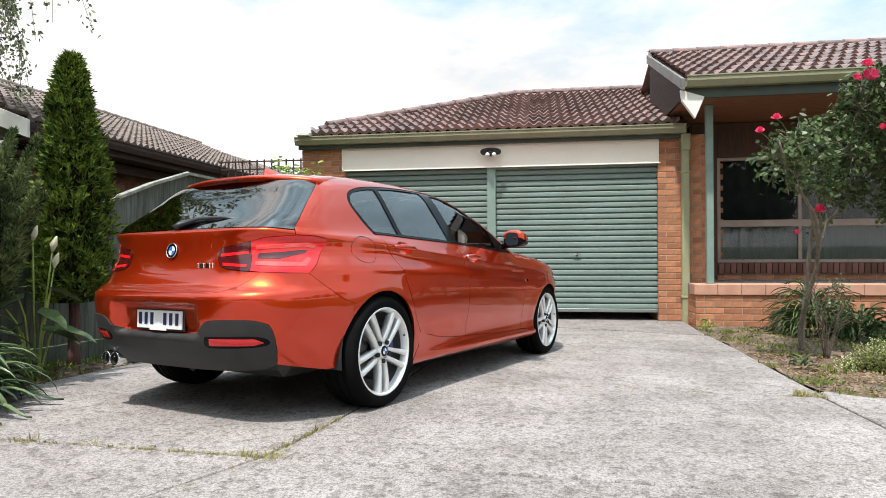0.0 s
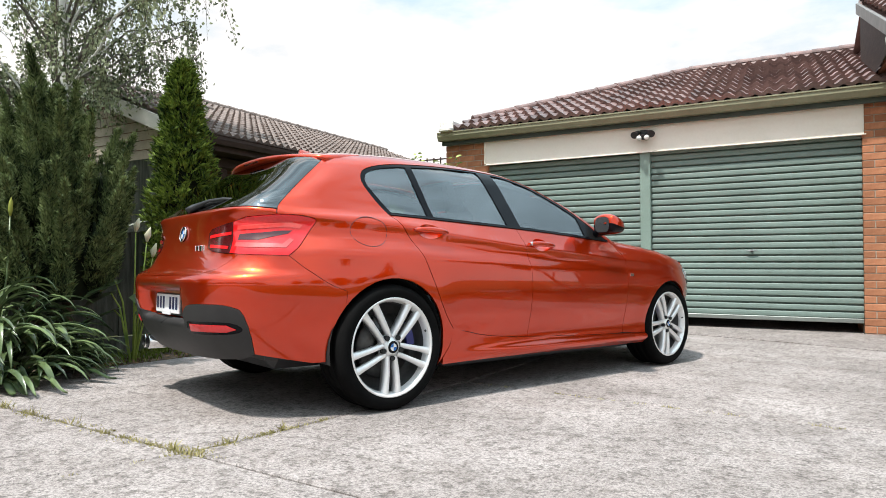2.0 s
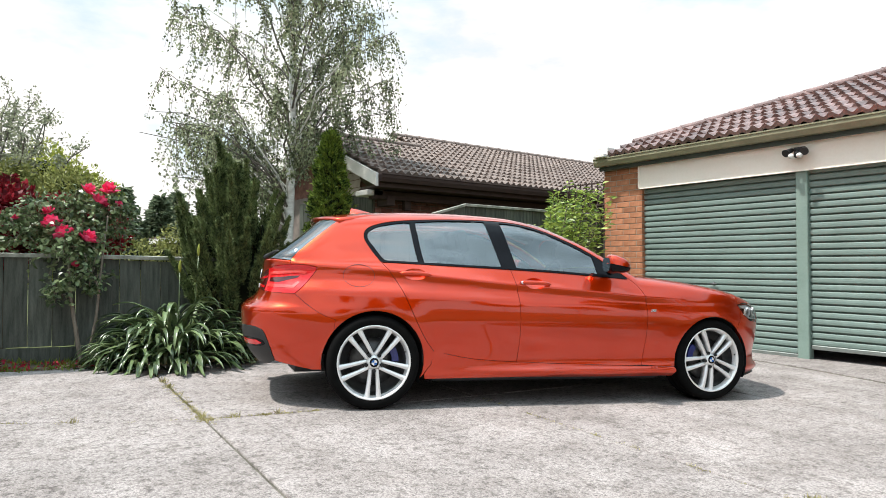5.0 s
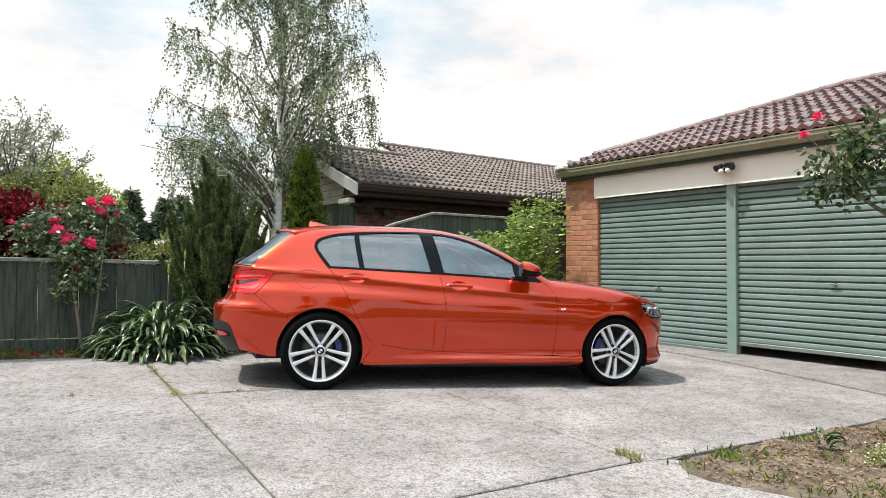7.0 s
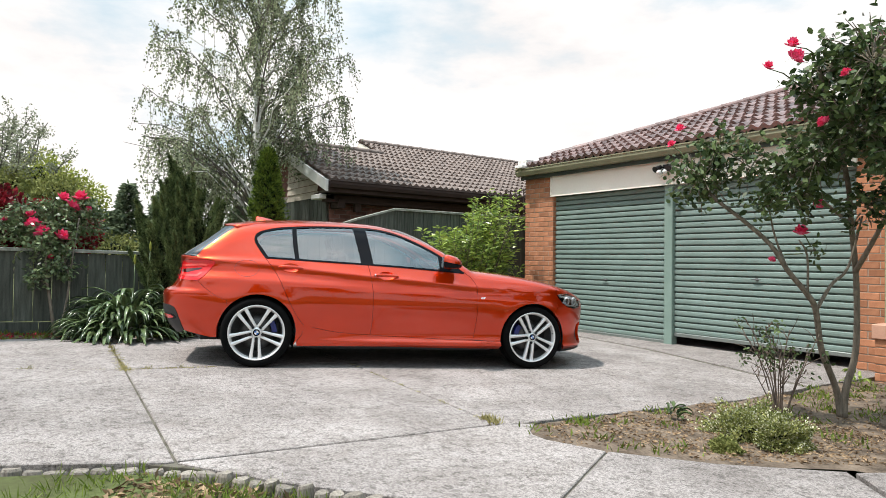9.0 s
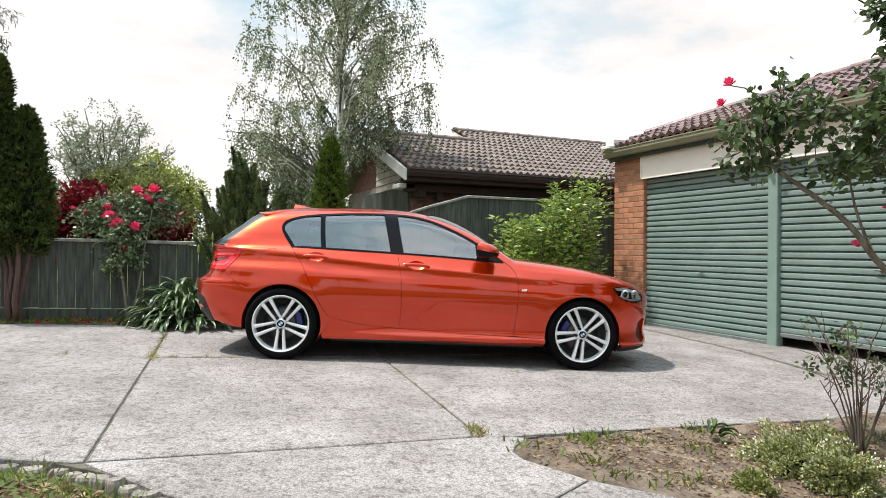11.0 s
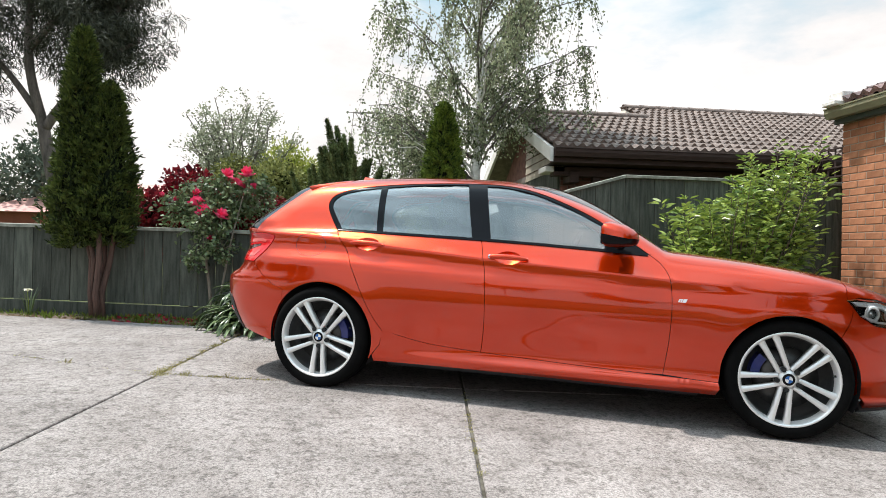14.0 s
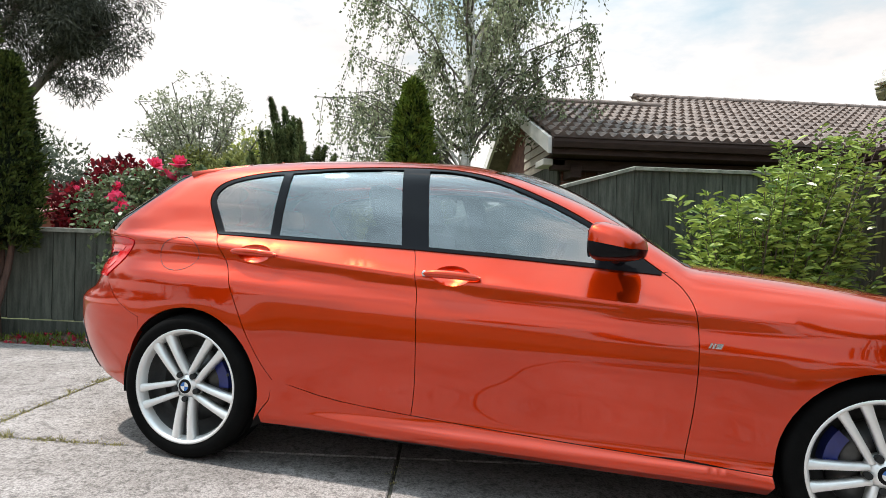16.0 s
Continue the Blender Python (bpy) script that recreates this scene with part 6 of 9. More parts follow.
for cx, s_, turn in ((0.0, -1, 0), (2.69, -1, 9), (0.0, 1, 20), (2.69, 1, 40)):
    wh = thing("wheel", Matrix.Identity(4), "", "")
    wh.parent = car
    wh.matrix_basis = Matrix.Translation((cx, (0.858 if cx < 1 else 0.840) * s_, 0.318)) @ (Matrix.Identity(4) if s_ < 0 else pose(0, 0, 0, 0, 0, 180)) @ pose(0, 0, 0, 0, turn, 0)
    wh["label"] = "silver double-spoke alloy wheel with a low black tyre"
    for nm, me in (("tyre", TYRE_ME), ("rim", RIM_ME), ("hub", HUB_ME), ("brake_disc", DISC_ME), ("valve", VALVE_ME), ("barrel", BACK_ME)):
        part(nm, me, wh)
    for me in SPOKE_ME:
        part("spoke", me, wh)
    for me in NUT_ME:
        part("bolt_recess_shade", me, wh)
    c_ = part("caliper", CAL_ME, wh, "blue brake caliper")
    c_.matrix_basis = pose(0, 0, 0, 0, -turn + (-20 if cx < 1 else -158), 0)
    part("centre_cap", mesh_of("centre_cap", *lathe([(0.0005, -0.0062), (0.020, -0.0062), (0.029, -0.006), (0.032, -0.003)], 24), BLACK_GLOSS, True), wh)
    for q in range(4):
        pts = [(0, -0.0068, 0)] + [(0.019 * math.cos(a), -0.0068, 0.019 * math.sin(a)) for a in [math.pi / 2 * q + math.pi / 2 * i / 6 for i in range(7)]]
        part("cap_quarter", mesh_of("cap_quarter", pts, [(0, i, i + 1) for i in range(1, 7)], BADGE_BLUE if q % 2 else BADGE_WHITE), wh)

# handles, flap, mirrors
for key, (hx0, hx1, hz) in HANDLES.items():
    for ob, s_ in zip(doors[key], (1, -1)):
        rows = []
        for i in range(15):
            t = i / 14
            x = hx0 + (hx1 - hx0) * t
            z = hz + 0.004 * math.sin(t * math.pi) - 0.006 * t
            w = full_width(x, z - 0.01)
            k = max(0.0, 1 - abs(2 * t - 1) ** 3.2)
            bow, h = 0.007 + 0.019 * k ** 0.8, 0.0165 * (0.32 + 0.68 * k ** 0.6)
            rows.append([(x, w + bow + 0.005, z + h * 0.45), (x, w + bow + 0.007, z - h * 0.35), (x, w + bow + 0.001, z - h * 0.9), (x, w + bow - 0.009, z - h), (x, w + bow - 0.014, z), (x, w + bow - 0.008, z + h), (x, w + bow, z + h * 0.9)])
        verts = [(x, -s_ * y, z) for row in rows for x, y, z in row]
        faces = [(i * 7 + q, i * 7 + (q + 1) % 7, (i + 1) * 7 + (q + 1) % 7, (i + 1) * 7 + q) for i in range(14) for q in range(7)] + [tuple(range(7)), tuple(range(104, 97, -1))]
        part("door_handle", mesh_of("door_handle", verts, faces, PAINT, True), ob, "orange door handle over a dished recess")
        if key == "front" and s_ > 0:
            lx, ly = hx0 + 0.014, full_width(hx0 + 0.014, hz)
            part("key_lock", Geo().tube([(lx, -ly + 0.004, hz), (lx, -ly - 0.024, hz), (lx, -ly - 0.027, hz)], [0.0125, 0.0125, 0.010], 16).mesh("key_lock", CHROME, True), ob, "bright round key lock")
    cup_c, cup_z = (sx((hx0 + hx1) / 2, hz), hz - 0.004)
    cups = skin("handle_cup", dish(cup_c, cup_z), dish_outline(cup_c, cup_z), doors[key][0], PAINT, gap=0, step=0.012, depth=0.002)
    cups[1].parent = doors[key][1]
fl = smooth_path([(-0.115 + 0.108 * math.cos(a) * (1 if math.cos(a) > 0 else 1.0), 0.897 + 0.077 * math.sin(a)) for a in [2 * math.pi * k / 24 for k in range(25)]], 1)
fl_in = [(x * 1.0 + (-0.115 - x) * 0.021, z + (0.897 - z) * 0.030) for x, z in fl]
skin("fuel_flap_gap", wall, side_pts(fl[:-1]), car, BLACK_MATT, holes=[side_pts(fl_in[:-1])], gap=0, step=0.02, depth=0.001, lift=0.0012, both=False)
for s_ in (-1, 1):
    mir = part("door_mirror", Geo().tube([(1.80, s_ * 0.80, 0.985), (1.775, s_ * 0.90, 0.995)], [0.03, 0.022], 10).mesh("door_mirror", BLACK_GLOSS, True), car, "orange door mirror with a black lower half")
    cap_v = []
    for i in range(11):
        t = i / 10
        y = 0.835 + 0.172 * t
        k = math.sin(math.pi * (0.14 + 0.74 * t)) ** 0.35
        for q in range(16):
            a = 2 * math.pi * q / 16
            ca, sa = math.cos(a), math.sin(a)
            ex = abs(ca) ** 0.6 * (1 if ca >= 0 else -1)
            ez = abs(sa) ** 0.6 * (1 if sa >= 0 else -1)
            cap_v.append((1.728 + 0.035 * (1 - t) + (0.150 if ca > 0 else 0.050) * k * ex, s_ * y, 1.040 + (0.072 if sa > 0 else 0.070) * k * ez * (1 - 0.35 * max(0, ca)) - 0.022 * max(0, ca)))
    up_f, lo_f = [], []
    for i in range(10):
        for q in range(16):
            f_ = (i * 16 + q, i * 16 + (q + 1) % 16, (i + 1) * 16 + (q + 1) % 16, (i + 1) * 16 + q)
            (up_f if q < 8 else lo_f).append(f_)
    up_f += [tuple(range(160, 169))]
    lo_f += [(160, 168, 169, 170, 171, 172, 173, 174, 175), tuple(range(16))]
    part("mirror_cap", mesh_of("mirror_cap", cap_v, up_f, PAINT, True), mir, "orange mirror cap")
    part("mirror_shell", mesh_of("mirror_shell", cap_v, lo_f, BLACK_GLOSS, True), mir, "black lower mirror shell")
    part("mirror_glass", mesh_of("mirror_glass", [(1.6945 - 0.10 * (y_ - 0.922), s_ * y_, z_) for y_, z_ in [(0.922 + 0.060 * math.copysign(abs(math.cos(a)) ** 0.6, math.cos(a)), 1.034 + 0.052 * math.copysign(abs(math.sin(a)) ** 0.6, math.sin(a))) for a in [2 * math.pi * k / 28 for k in range(28)]]], [tuple(range(28))], MIRROR), mir)

# tail details
roundel("tail_badge", 0.041, 0.008, gate[0], Matrix.Translation((wall(sy(0.0, 0.887), 0.887).x - 0.006, 0.0, 0.887)) @ pose(0, 0, 0, 0, 0, -90) @ pose(0, 0, 0, -8, 0, 0))
g = Geo()
for k, (y0, w_) in enumerate(((-0.215, 0.011), (-0.236, 0.032), (-0.278, 0.032), (-0.320, 0.010))):
    xr_ = wall(sy(-y0, 0.805), 0.805).x
    g.box(xr_ - 0.006, xr_ + 0.004, y0 - w_, y0, 0.79, 0.818, 0.002)
part("model_badge", g.mesh("model_badge", CHROME), gate[0], "small chrome badge in plain bars")
pl = part("number_plate", Geo().box(-0.828, -0.818, -0.178, 0.188, 0.474, 0.570, 0.004).mesh("number_plate", PLATE), bump[0], "white number plate with dark bars")
part("plate_frame", Geo().box(-0.819, -0.811, -0.190, 0.200, 0.464, 0.580, 0.004).mesh("plate_frame", BLACKPL), pl)
for y0 in (0.160, 0.112, 0.064, -0.042, -0.090, -0.138):
    part("plate_bar", Geo().box(-0.8305, -0.8275, y0 - 0.016, y0 + 0.008, 0.495, 0.558, 0.001).mesh("plate_bar", PLATE_INK), pl)
part("plate_tab", Geo().box(-0.832, -0.828, -0.06, 0.075, 0.466, 0.486, 0.002).mesh("plate_tab", PLATE), pl)
for y0 in (0.43, 0.51):
    vv, ff = lathe([(0.030, 0.02), (0.036, 0.0), (0.040, 0.004), (0.040, 0.10)], 24)
    ob = part("exhaust_tip", mesh_of("exhaust_tip", vv, ff, CHROME, True), car, "chrome exhaust tip")
    ob.matrix_basis = pose(-0.80, y0, 0.285, 0, 0, -90)
    part("exhaust_bore", mesh_of("exhaust_bore", *lathe([(0.0005, 0.03), (0.031, 0.03), (0.031, 0.0)], 20), DARK), ob)
wp = Geo().tube([(-0.735, 0.01, 1.008), (-0.71, 0.0, 1.03), (-0.66, -0.10, 1.062), (-0.645, -0.25, 1.062), (-0.63, -0.42, 1.048)], [0.022, 0.02, 0.012, 0.010, 0.006], 8)
wp.tube([(-0.70, 0.06, 1.02), (-0.655, -0.15, 1.055), (-0.625, -0.43, 1.045)], [0.007, 0.008, 0.006], 6)
part("rear_wiper", wp.mesh("rear_wiper", BLACKPL, True), gate[0], "black rear wiper")
badge = Geo()
for bx, bw in ((2.116, 0.008), (2.127, 0.008), (2.138, 0.020)):
    badge.add([(x_, -full_width(x_, z_) - d_, z_) for d_ in (0.0035, 0.0) for x_, z_ in ((bx, 0.688), (bx + bw, 0.688), (bx + bw + 0.008, 0.707), (bx + 0.008, 0.707))],
              [(0, 1, 2, 3), (0, 4, 5, 1), (1, 5, 6, 2), (2, 6, 7, 3), (3, 7, 4, 0)])
part("side_badge", badge.mesh("side_badge", CHROME), car, "small chrome side badge in plain bars")

# cabin
def seat(cx, cy):
    st = Geo()
    st.box(cx - 0.26, cx + 0.24, cy - 0.25, cy + 0.25, 0.38, 0.52, 0.05)
    v1, f1 = cbox(-0.07, 0.07, -0.24, 0.24, 0.0, 0.60, 0.05)
    m_ = pose(cx - 0.24, cy, 0.50, 0, -16, 0)
    st.add([m_ @ Vector(p) for p in v1], f1)
    v1, f1 = cbox(-0.05, 0.05, -0.13, 0.13, 0.62, 0.80, 0.04)
    st.add([m_ @ Vector(p) for p in v1], f1)
    st.tube([m_ @ Vector((0, -0.05, 0.55)), m_ @ Vector((0, -0.05, 0.65))], 0.008, 6).tube([m_ @ Vector((0, 0.05, 0.55)), m_ @ Vector((0, 0.05, 0.65))], 0.008, 6)
    part("seat", st.mesh("seat", SEAT), car, "black fabric seat")


seat(1.15, -0.36), seat(1.15, 0.36)
bench = Geo().box(0.0, 0.48, -0.60, 0.60, 0.40, 0.55, 0.05)
v1, f1 = cbox(-0.07, 0.07, -0.60, 0.60, 0.0, 0.55, 0.05)
bench.add([pose(0.0, 0, 0.52, 0, -20, 0) @ Vector(p) for p in v1], f1)
for cy in (-0.36, 0.36):
    v1, f1 = cbox(-0.05, 0.05, -0.12, 0.12, 0.57, 0.70, 0.04)
    bench.add([pose(0.0, cy, 0.52, 0, -20, 0) @ Vector(p) for p in v1], f1)
part("rear_bench", bench.mesh("rear_bench", SEAT), car, "black rear bench")
part("dashboard", Geo().box(1.68, 2.05, -0.68, 0.68, 0.60, 0.93, 0.06).box(1.60, 1.72, -0.55, -0.17, 0.80, 0.95, 0.04).mesh("dashboard", SEAT), car)
part("cabin_floor", Geo().box(-0.5, 2.0, -0.72, 0.72, 0.30, 0.36).box(-0.55, 0.0, -0.60, 0.60, 0.36, 0.92).mesh("cabin_floor", SEAT), car)
vv, ff = tube([(1.50 + 0.06 * math.sin(a), -0.36 + 0.185 * math.cos(a), 0.88 + 0.18 * math.sin(a)) for a in [2 * math.pi * k / 28 for k in range(29)]], 0.014, 8, False)
sw = Geo().add(vv, ff).tube([(1.50, -0.53, 0.88), (1.52, -0.36, 0.87), (1.50, -0.19, 0.88)], 0.02, 8).tube([(1.52, -0.36, 0.87), (1.72, -0.36, 0.80)], 0.03, 8)
part("steering_wheel", sw.mesh("steering_wheel", BLACKPL, True), car, "black steering wheel")

# ---- plants ----
L_BIRCH = leaf_mat("birch_leaf", (0.43, 0.47, 0.29), (0.07, 0.09, 0.05), 0.4, 0.40)
L_THUJA = leaf_mat("cypress_leaf", (0.19, 0.27, 0.045), (0.012, 0.030, 0.008), 0.6, 0.15)
L_THUJA_DK = leaf_mat("dark_cypress_leaf", (0.115, 0.15, 0.036), (0.018, 0.030, 0.012), 0.6, 0.12)
L_JUNIPER = leaf_mat("juniper_leaf", (0.22, 0.28, 0.11), (0.018, 0.032, 0.013), 0.6, 0.1)
L_AGAP = leaf_mat("strap_leaf", (0.15, 0.205, 0.085), (0.022, 0.042, 0.015), 0.28, 0.12, 0.5)
L_BUSH = leaf_mat("light_green_leaf", (0.43, 0.53, 0.11), (0.085, 0.15, 0.03), 0.32, 0.3, 0.4)
L_ROSE = leaf_mat("rose_leaf", (0.12, 0.165, 0.06), (0.028, 0.050, 0.018), 0.38, 0.2, 0.25)
L_RED = leaf_mat("red_leaf", (0.30, 0.02, 0.03), (0.07, 0.012, 0.016), 0.45, 0.25)
L_OLIVE = leaf_mat("olive_green_leaf", (0.36, 0.37, 0.13), (0.12, 0.14, 0.045), 0.5, 0.2)
L_LIME = leaf_mat("yellow_green_leaf", (0.50, 0.53, 0.12), (0.20, 0.24, 0.05), 0.5, 0.25)
L_GREY = leaf_mat("grey_green_leaf", (0.17, 0.19, 0.12), (0.06, 0.075, 0.05), 0.5, 0.2)
L_AIRY = leaf_mat("pale_green_leaf", (0.42, 0.44, 0.31), (0.17, 0.19, 0.12), 0.5, 0.4)
L_GUM = leaf_mat("gum_leaf", (0.12, 0.125, 0.095), (0.03, 0.034, 0.026), 0.5, 0.2)
L_FAR = leaf_mat("far_tree_leaf", (0.12, 0.145, 0.105), (0.055, 0.072, 0.055), 0.6, 0.25)
L_PINE = leaf_mat("conifer_needle", (0.19, 0.235, 0.14), (0.075, 0.10, 0.06), 0.6, 0.3)
L_ROSE_PALE = leaf_mat("pale_rose_leaf", (0.22, 0.28, 0.14), (0.045, 0.075, 0.03), 0.32, 0.2, 0.3)
L_GRASS = leaf_mat("grass_blade", (0.20, 0.26, 0.05), (0.09, 0.13, 0.02), 0.5, 0.3)
L_DRYGRASS = leaf_mat("joint_weed", (0.44, 0.39, 0.17), (0.20, 0.18, 0.07), 0.6, 0.2)
L_LITTER = leaf_mat("dry_litter", (0.36, 0.25, 0.15), (0.10, 0.06, 0.035), 0.8, 0.05)
L_PETAL = leaf_mat("fallen_petal", (0.40, 0.03, 0.05), (0.22, 0.015, 0.03), 0.6, 0.1)
L_WHITE = leaf_mat("white_flower", (0.78, 0.76, 0.60), (0.55, 0.55, 0.35), 0.6, 0.2)
BLOOM = leaf_mat("rose_petal", (0.88, 0.13, 0.28), (0.74, 0.03, 0.11), 0.45, 0.25)
# near-black colour in place of the shade deep inside the crowns
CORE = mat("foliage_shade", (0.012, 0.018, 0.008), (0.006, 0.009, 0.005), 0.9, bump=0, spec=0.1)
NPR = np.random.RandomState(5)


def unit(v):
    return v / np.maximum(np.linalg.norm(v, axis=1, keepdims=True), 1e-9)


def rand_dir(n):
    return unit(NPR.normal(size=(n, 3)))


def leaves(name, base, direction, length, width, material, parent, label="", kind="", droop=0.0, full=False):
    """One mesh of many leaves: each starts at base and runs along direction."""
    base, direction = np.asarray(base, float), unit(np.asarray(direction, float))
    n = len(base)
    side = unit(np.cross(direction, rand_dir(n)))
    ln = (length * NPR.uniform(0.65, 1.25, (n, 1)))
    wd_ = (width * NPR.uniform(0.7, 1.2, (n, 1))) / 2
    tip = base + direction * ln
    tip[:, 2] -= droop * ln[:, 0]
    mid_ = base + direction * ln * 0.45 + np.cross(direction, side) * ln * 0.06
    if full:
        low_, high_ = base + direction * ln * 0.28 + np.cross(direction, side) * ln * 0.05, base + direction * ln * 0.68 + np.cross(direction, side) * ln * 0.05
        high_[:, 2] -= 0.4 * droop * ln[:, 0]
        rows = [base, low_ - side * wd_ * 0.92, high_ - side * wd_ * 0.80, tip, high_ + side * wd_ * 0.80, low_ + side * wd_ * 0.92]
    else:
        rows = [base, mid_ - side * wd_, tip, mid_ + side * wd_]
    k = len(rows)
    verts = np.stack(rows, 1).reshape(-1, 3)
    me = bpy.data.meshes.new(name)
    me.vertices.add(k * n)
    me.vertices.foreach_set("co", verts.astype(np.float32).ravel())
    me.loops.add(k * n)
    me.loops.foreach_set("vertex_index", np.arange(k * n, dtype=np.int32))
    me.polygons.add(n)
    me.polygons.foreach_set("loop_start", np.arange(0, k * n, k, dtype=np.int32))
    me.materials.append(material)
    me.update(calc_edges=True)
    ob = part(name, me, parent, label)
    return tagged(ob, kind=kind) if kind else ob


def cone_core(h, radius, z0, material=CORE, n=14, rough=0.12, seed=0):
    """A solid added inside a dense crown; its near-black default stands for the shade there."""
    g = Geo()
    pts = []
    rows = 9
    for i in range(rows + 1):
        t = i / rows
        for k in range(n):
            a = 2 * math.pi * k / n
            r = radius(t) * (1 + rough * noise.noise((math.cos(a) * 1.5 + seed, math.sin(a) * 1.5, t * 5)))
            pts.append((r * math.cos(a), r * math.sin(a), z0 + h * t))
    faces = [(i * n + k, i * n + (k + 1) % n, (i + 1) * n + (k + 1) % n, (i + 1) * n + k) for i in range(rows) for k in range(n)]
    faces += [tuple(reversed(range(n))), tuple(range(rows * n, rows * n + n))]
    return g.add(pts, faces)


def columnar(name, x, y, h, radius, z0, label, leaf, count, bark=BARK_RED, lean=(0, 0), size=(0.085, 0.030), group="", stems=1, tuft=0.35, foot=(0, 0)):
    """A dense upright conifer: bare stem below, crown of small upright sprays in uneven vertical ridges."""
    ob = thing(name, (x, y, gz(x, y) - 0.02), label, "tree", group)
    g = Geo()
    for k in range(stems):
        dx, dy = (0.05 * math.cos(k * 2.2), 0.05 * math.sin(k * 2.2)) if stems > 1 else (0, 0)
        g.tube([(dx * 0.4 + foot[0], dy * 0.5 + foot[1], -0.05), (dx * 1.0 + 0.015 + foot[0], dy * 0.7 + foot[1] - 0.02, z0 * 0.3), (dx * 1.6 + foot[0], dy * 1.5 + foot[1] + 0.015, z0 * 0.68), (dx * 2.4 + foot[0] * 0.6, dy * 2.4 + foot[1] * 0.6, z0 + 0.15), (0, 0, z0 + h * 0.5)], [0.062 / stems ** 0.6, 0.046 / stems ** 0.6, 0.044 / stems ** 0.6, 0.036 / stems ** 0.6, 0.02], 9)
    part("trunk", g.mesh("trunk", bark, True), ob)
    part("crown_shade_core", cone_core(h * 0.95, lambda t: radius(t) * 0.72 + 0.005, z0, seed=x).mesh("crown_shade_core", CORE, True), ob)
    per = 11
    sprays = count // per
    t = NPR.uniform(0, 1, sprays) ** 1.15
    if stems > 1:
        t = np.where(NPR.uniform(0, 1, sprays) < 0.07, -0.09 * NPR.uniform(0, 1, sprays) ** 1.6, t)
    a = NPR.uniform(0, 2 * math.pi, sprays)
    rad = np.array([radius(q) for q in t])
    ridge = np.array([1 + 0.26 * noise.noise((math.cos(b) * 3 + x, math.sin(b) * 3, q * 4)) + 0.50 * noise.noise((math.cos(b) * 6, math.sin(b) * 6, q * 13 + y)) for b, q in zip(a, t)])
    r = rad * ridge * NPR.uniform(0.70, 1.06, sprays)
    mid_ = np.stack([r * np.cos(a) + lean[0] * t, r * np.sin(a) + lean[1] * t, z0 + h * t], 1)
    way = np.stack([np.cos(a) * 0.7, np.sin(a) * 0.7, np.full(sprays, 0.75)], 1) + NPR.normal(0, tuft, (sprays, 3))
    fan = unit(np.cross(way, rand_dir(sprays)))
    u = NPR.uniform(-1, 1, (sprays, per, 1))
    v = NPR.uniform(0, 1, (sprays, per, 1))
    reach = size[0] * 1.1
    base = (mid_[:, None, :] + unit(way)[:, None, :] * v * reach + fan[:, None, :] * u * v * reach * 0.45).reshape(-1, 3)
    d = (unit(way)[:, None, :] + fan[:, None, :] * u * 0.8 + NPR.normal(0, 0.15, (sprays, per, 3))).reshape(-1, 3)
    leaves("crown", base, d, size[0], size[1], leaf, ob)
    return ob


# columnar cypresses
columnar("cypress", -3.80, 5.03, 1.98, lambda t: 0.240 * (1 - t ** 2.3) ** 0.80 * (0.80 + 0.2 * min(1, t * 3)) + 0.012, 0.55,
         "slim bright green columnar cypress by the fence", L_THUJA, 34000, size=(0.050, 0.014))
columnar("cypress", -3.95, 1.18, 2.12, lambda t: 0.275 * (1 - t) ** 0.66 * min(1, 0.80 + t * 2.2) + 0.012, 0.92, "tall dark columnar cypress with a bare reddish stem", L_THUJA_DK, 38000, stems=3, size=(0.050, 0.017), foot=(0.0, 0.16))
columnar("cypress", -3.92, 1.47, 1.56, lambda t: 0.25 * (1 - max(0, t) ** 1.8) ** 0.8 * min(1, 0.75 + t * 2) + 0.012, 0.92, "dark columnar cypress beside a taller one", L_THUJA_DK, 26000, stems=2, size=(0.050, 0.017), foot=(0.02, -0.06))


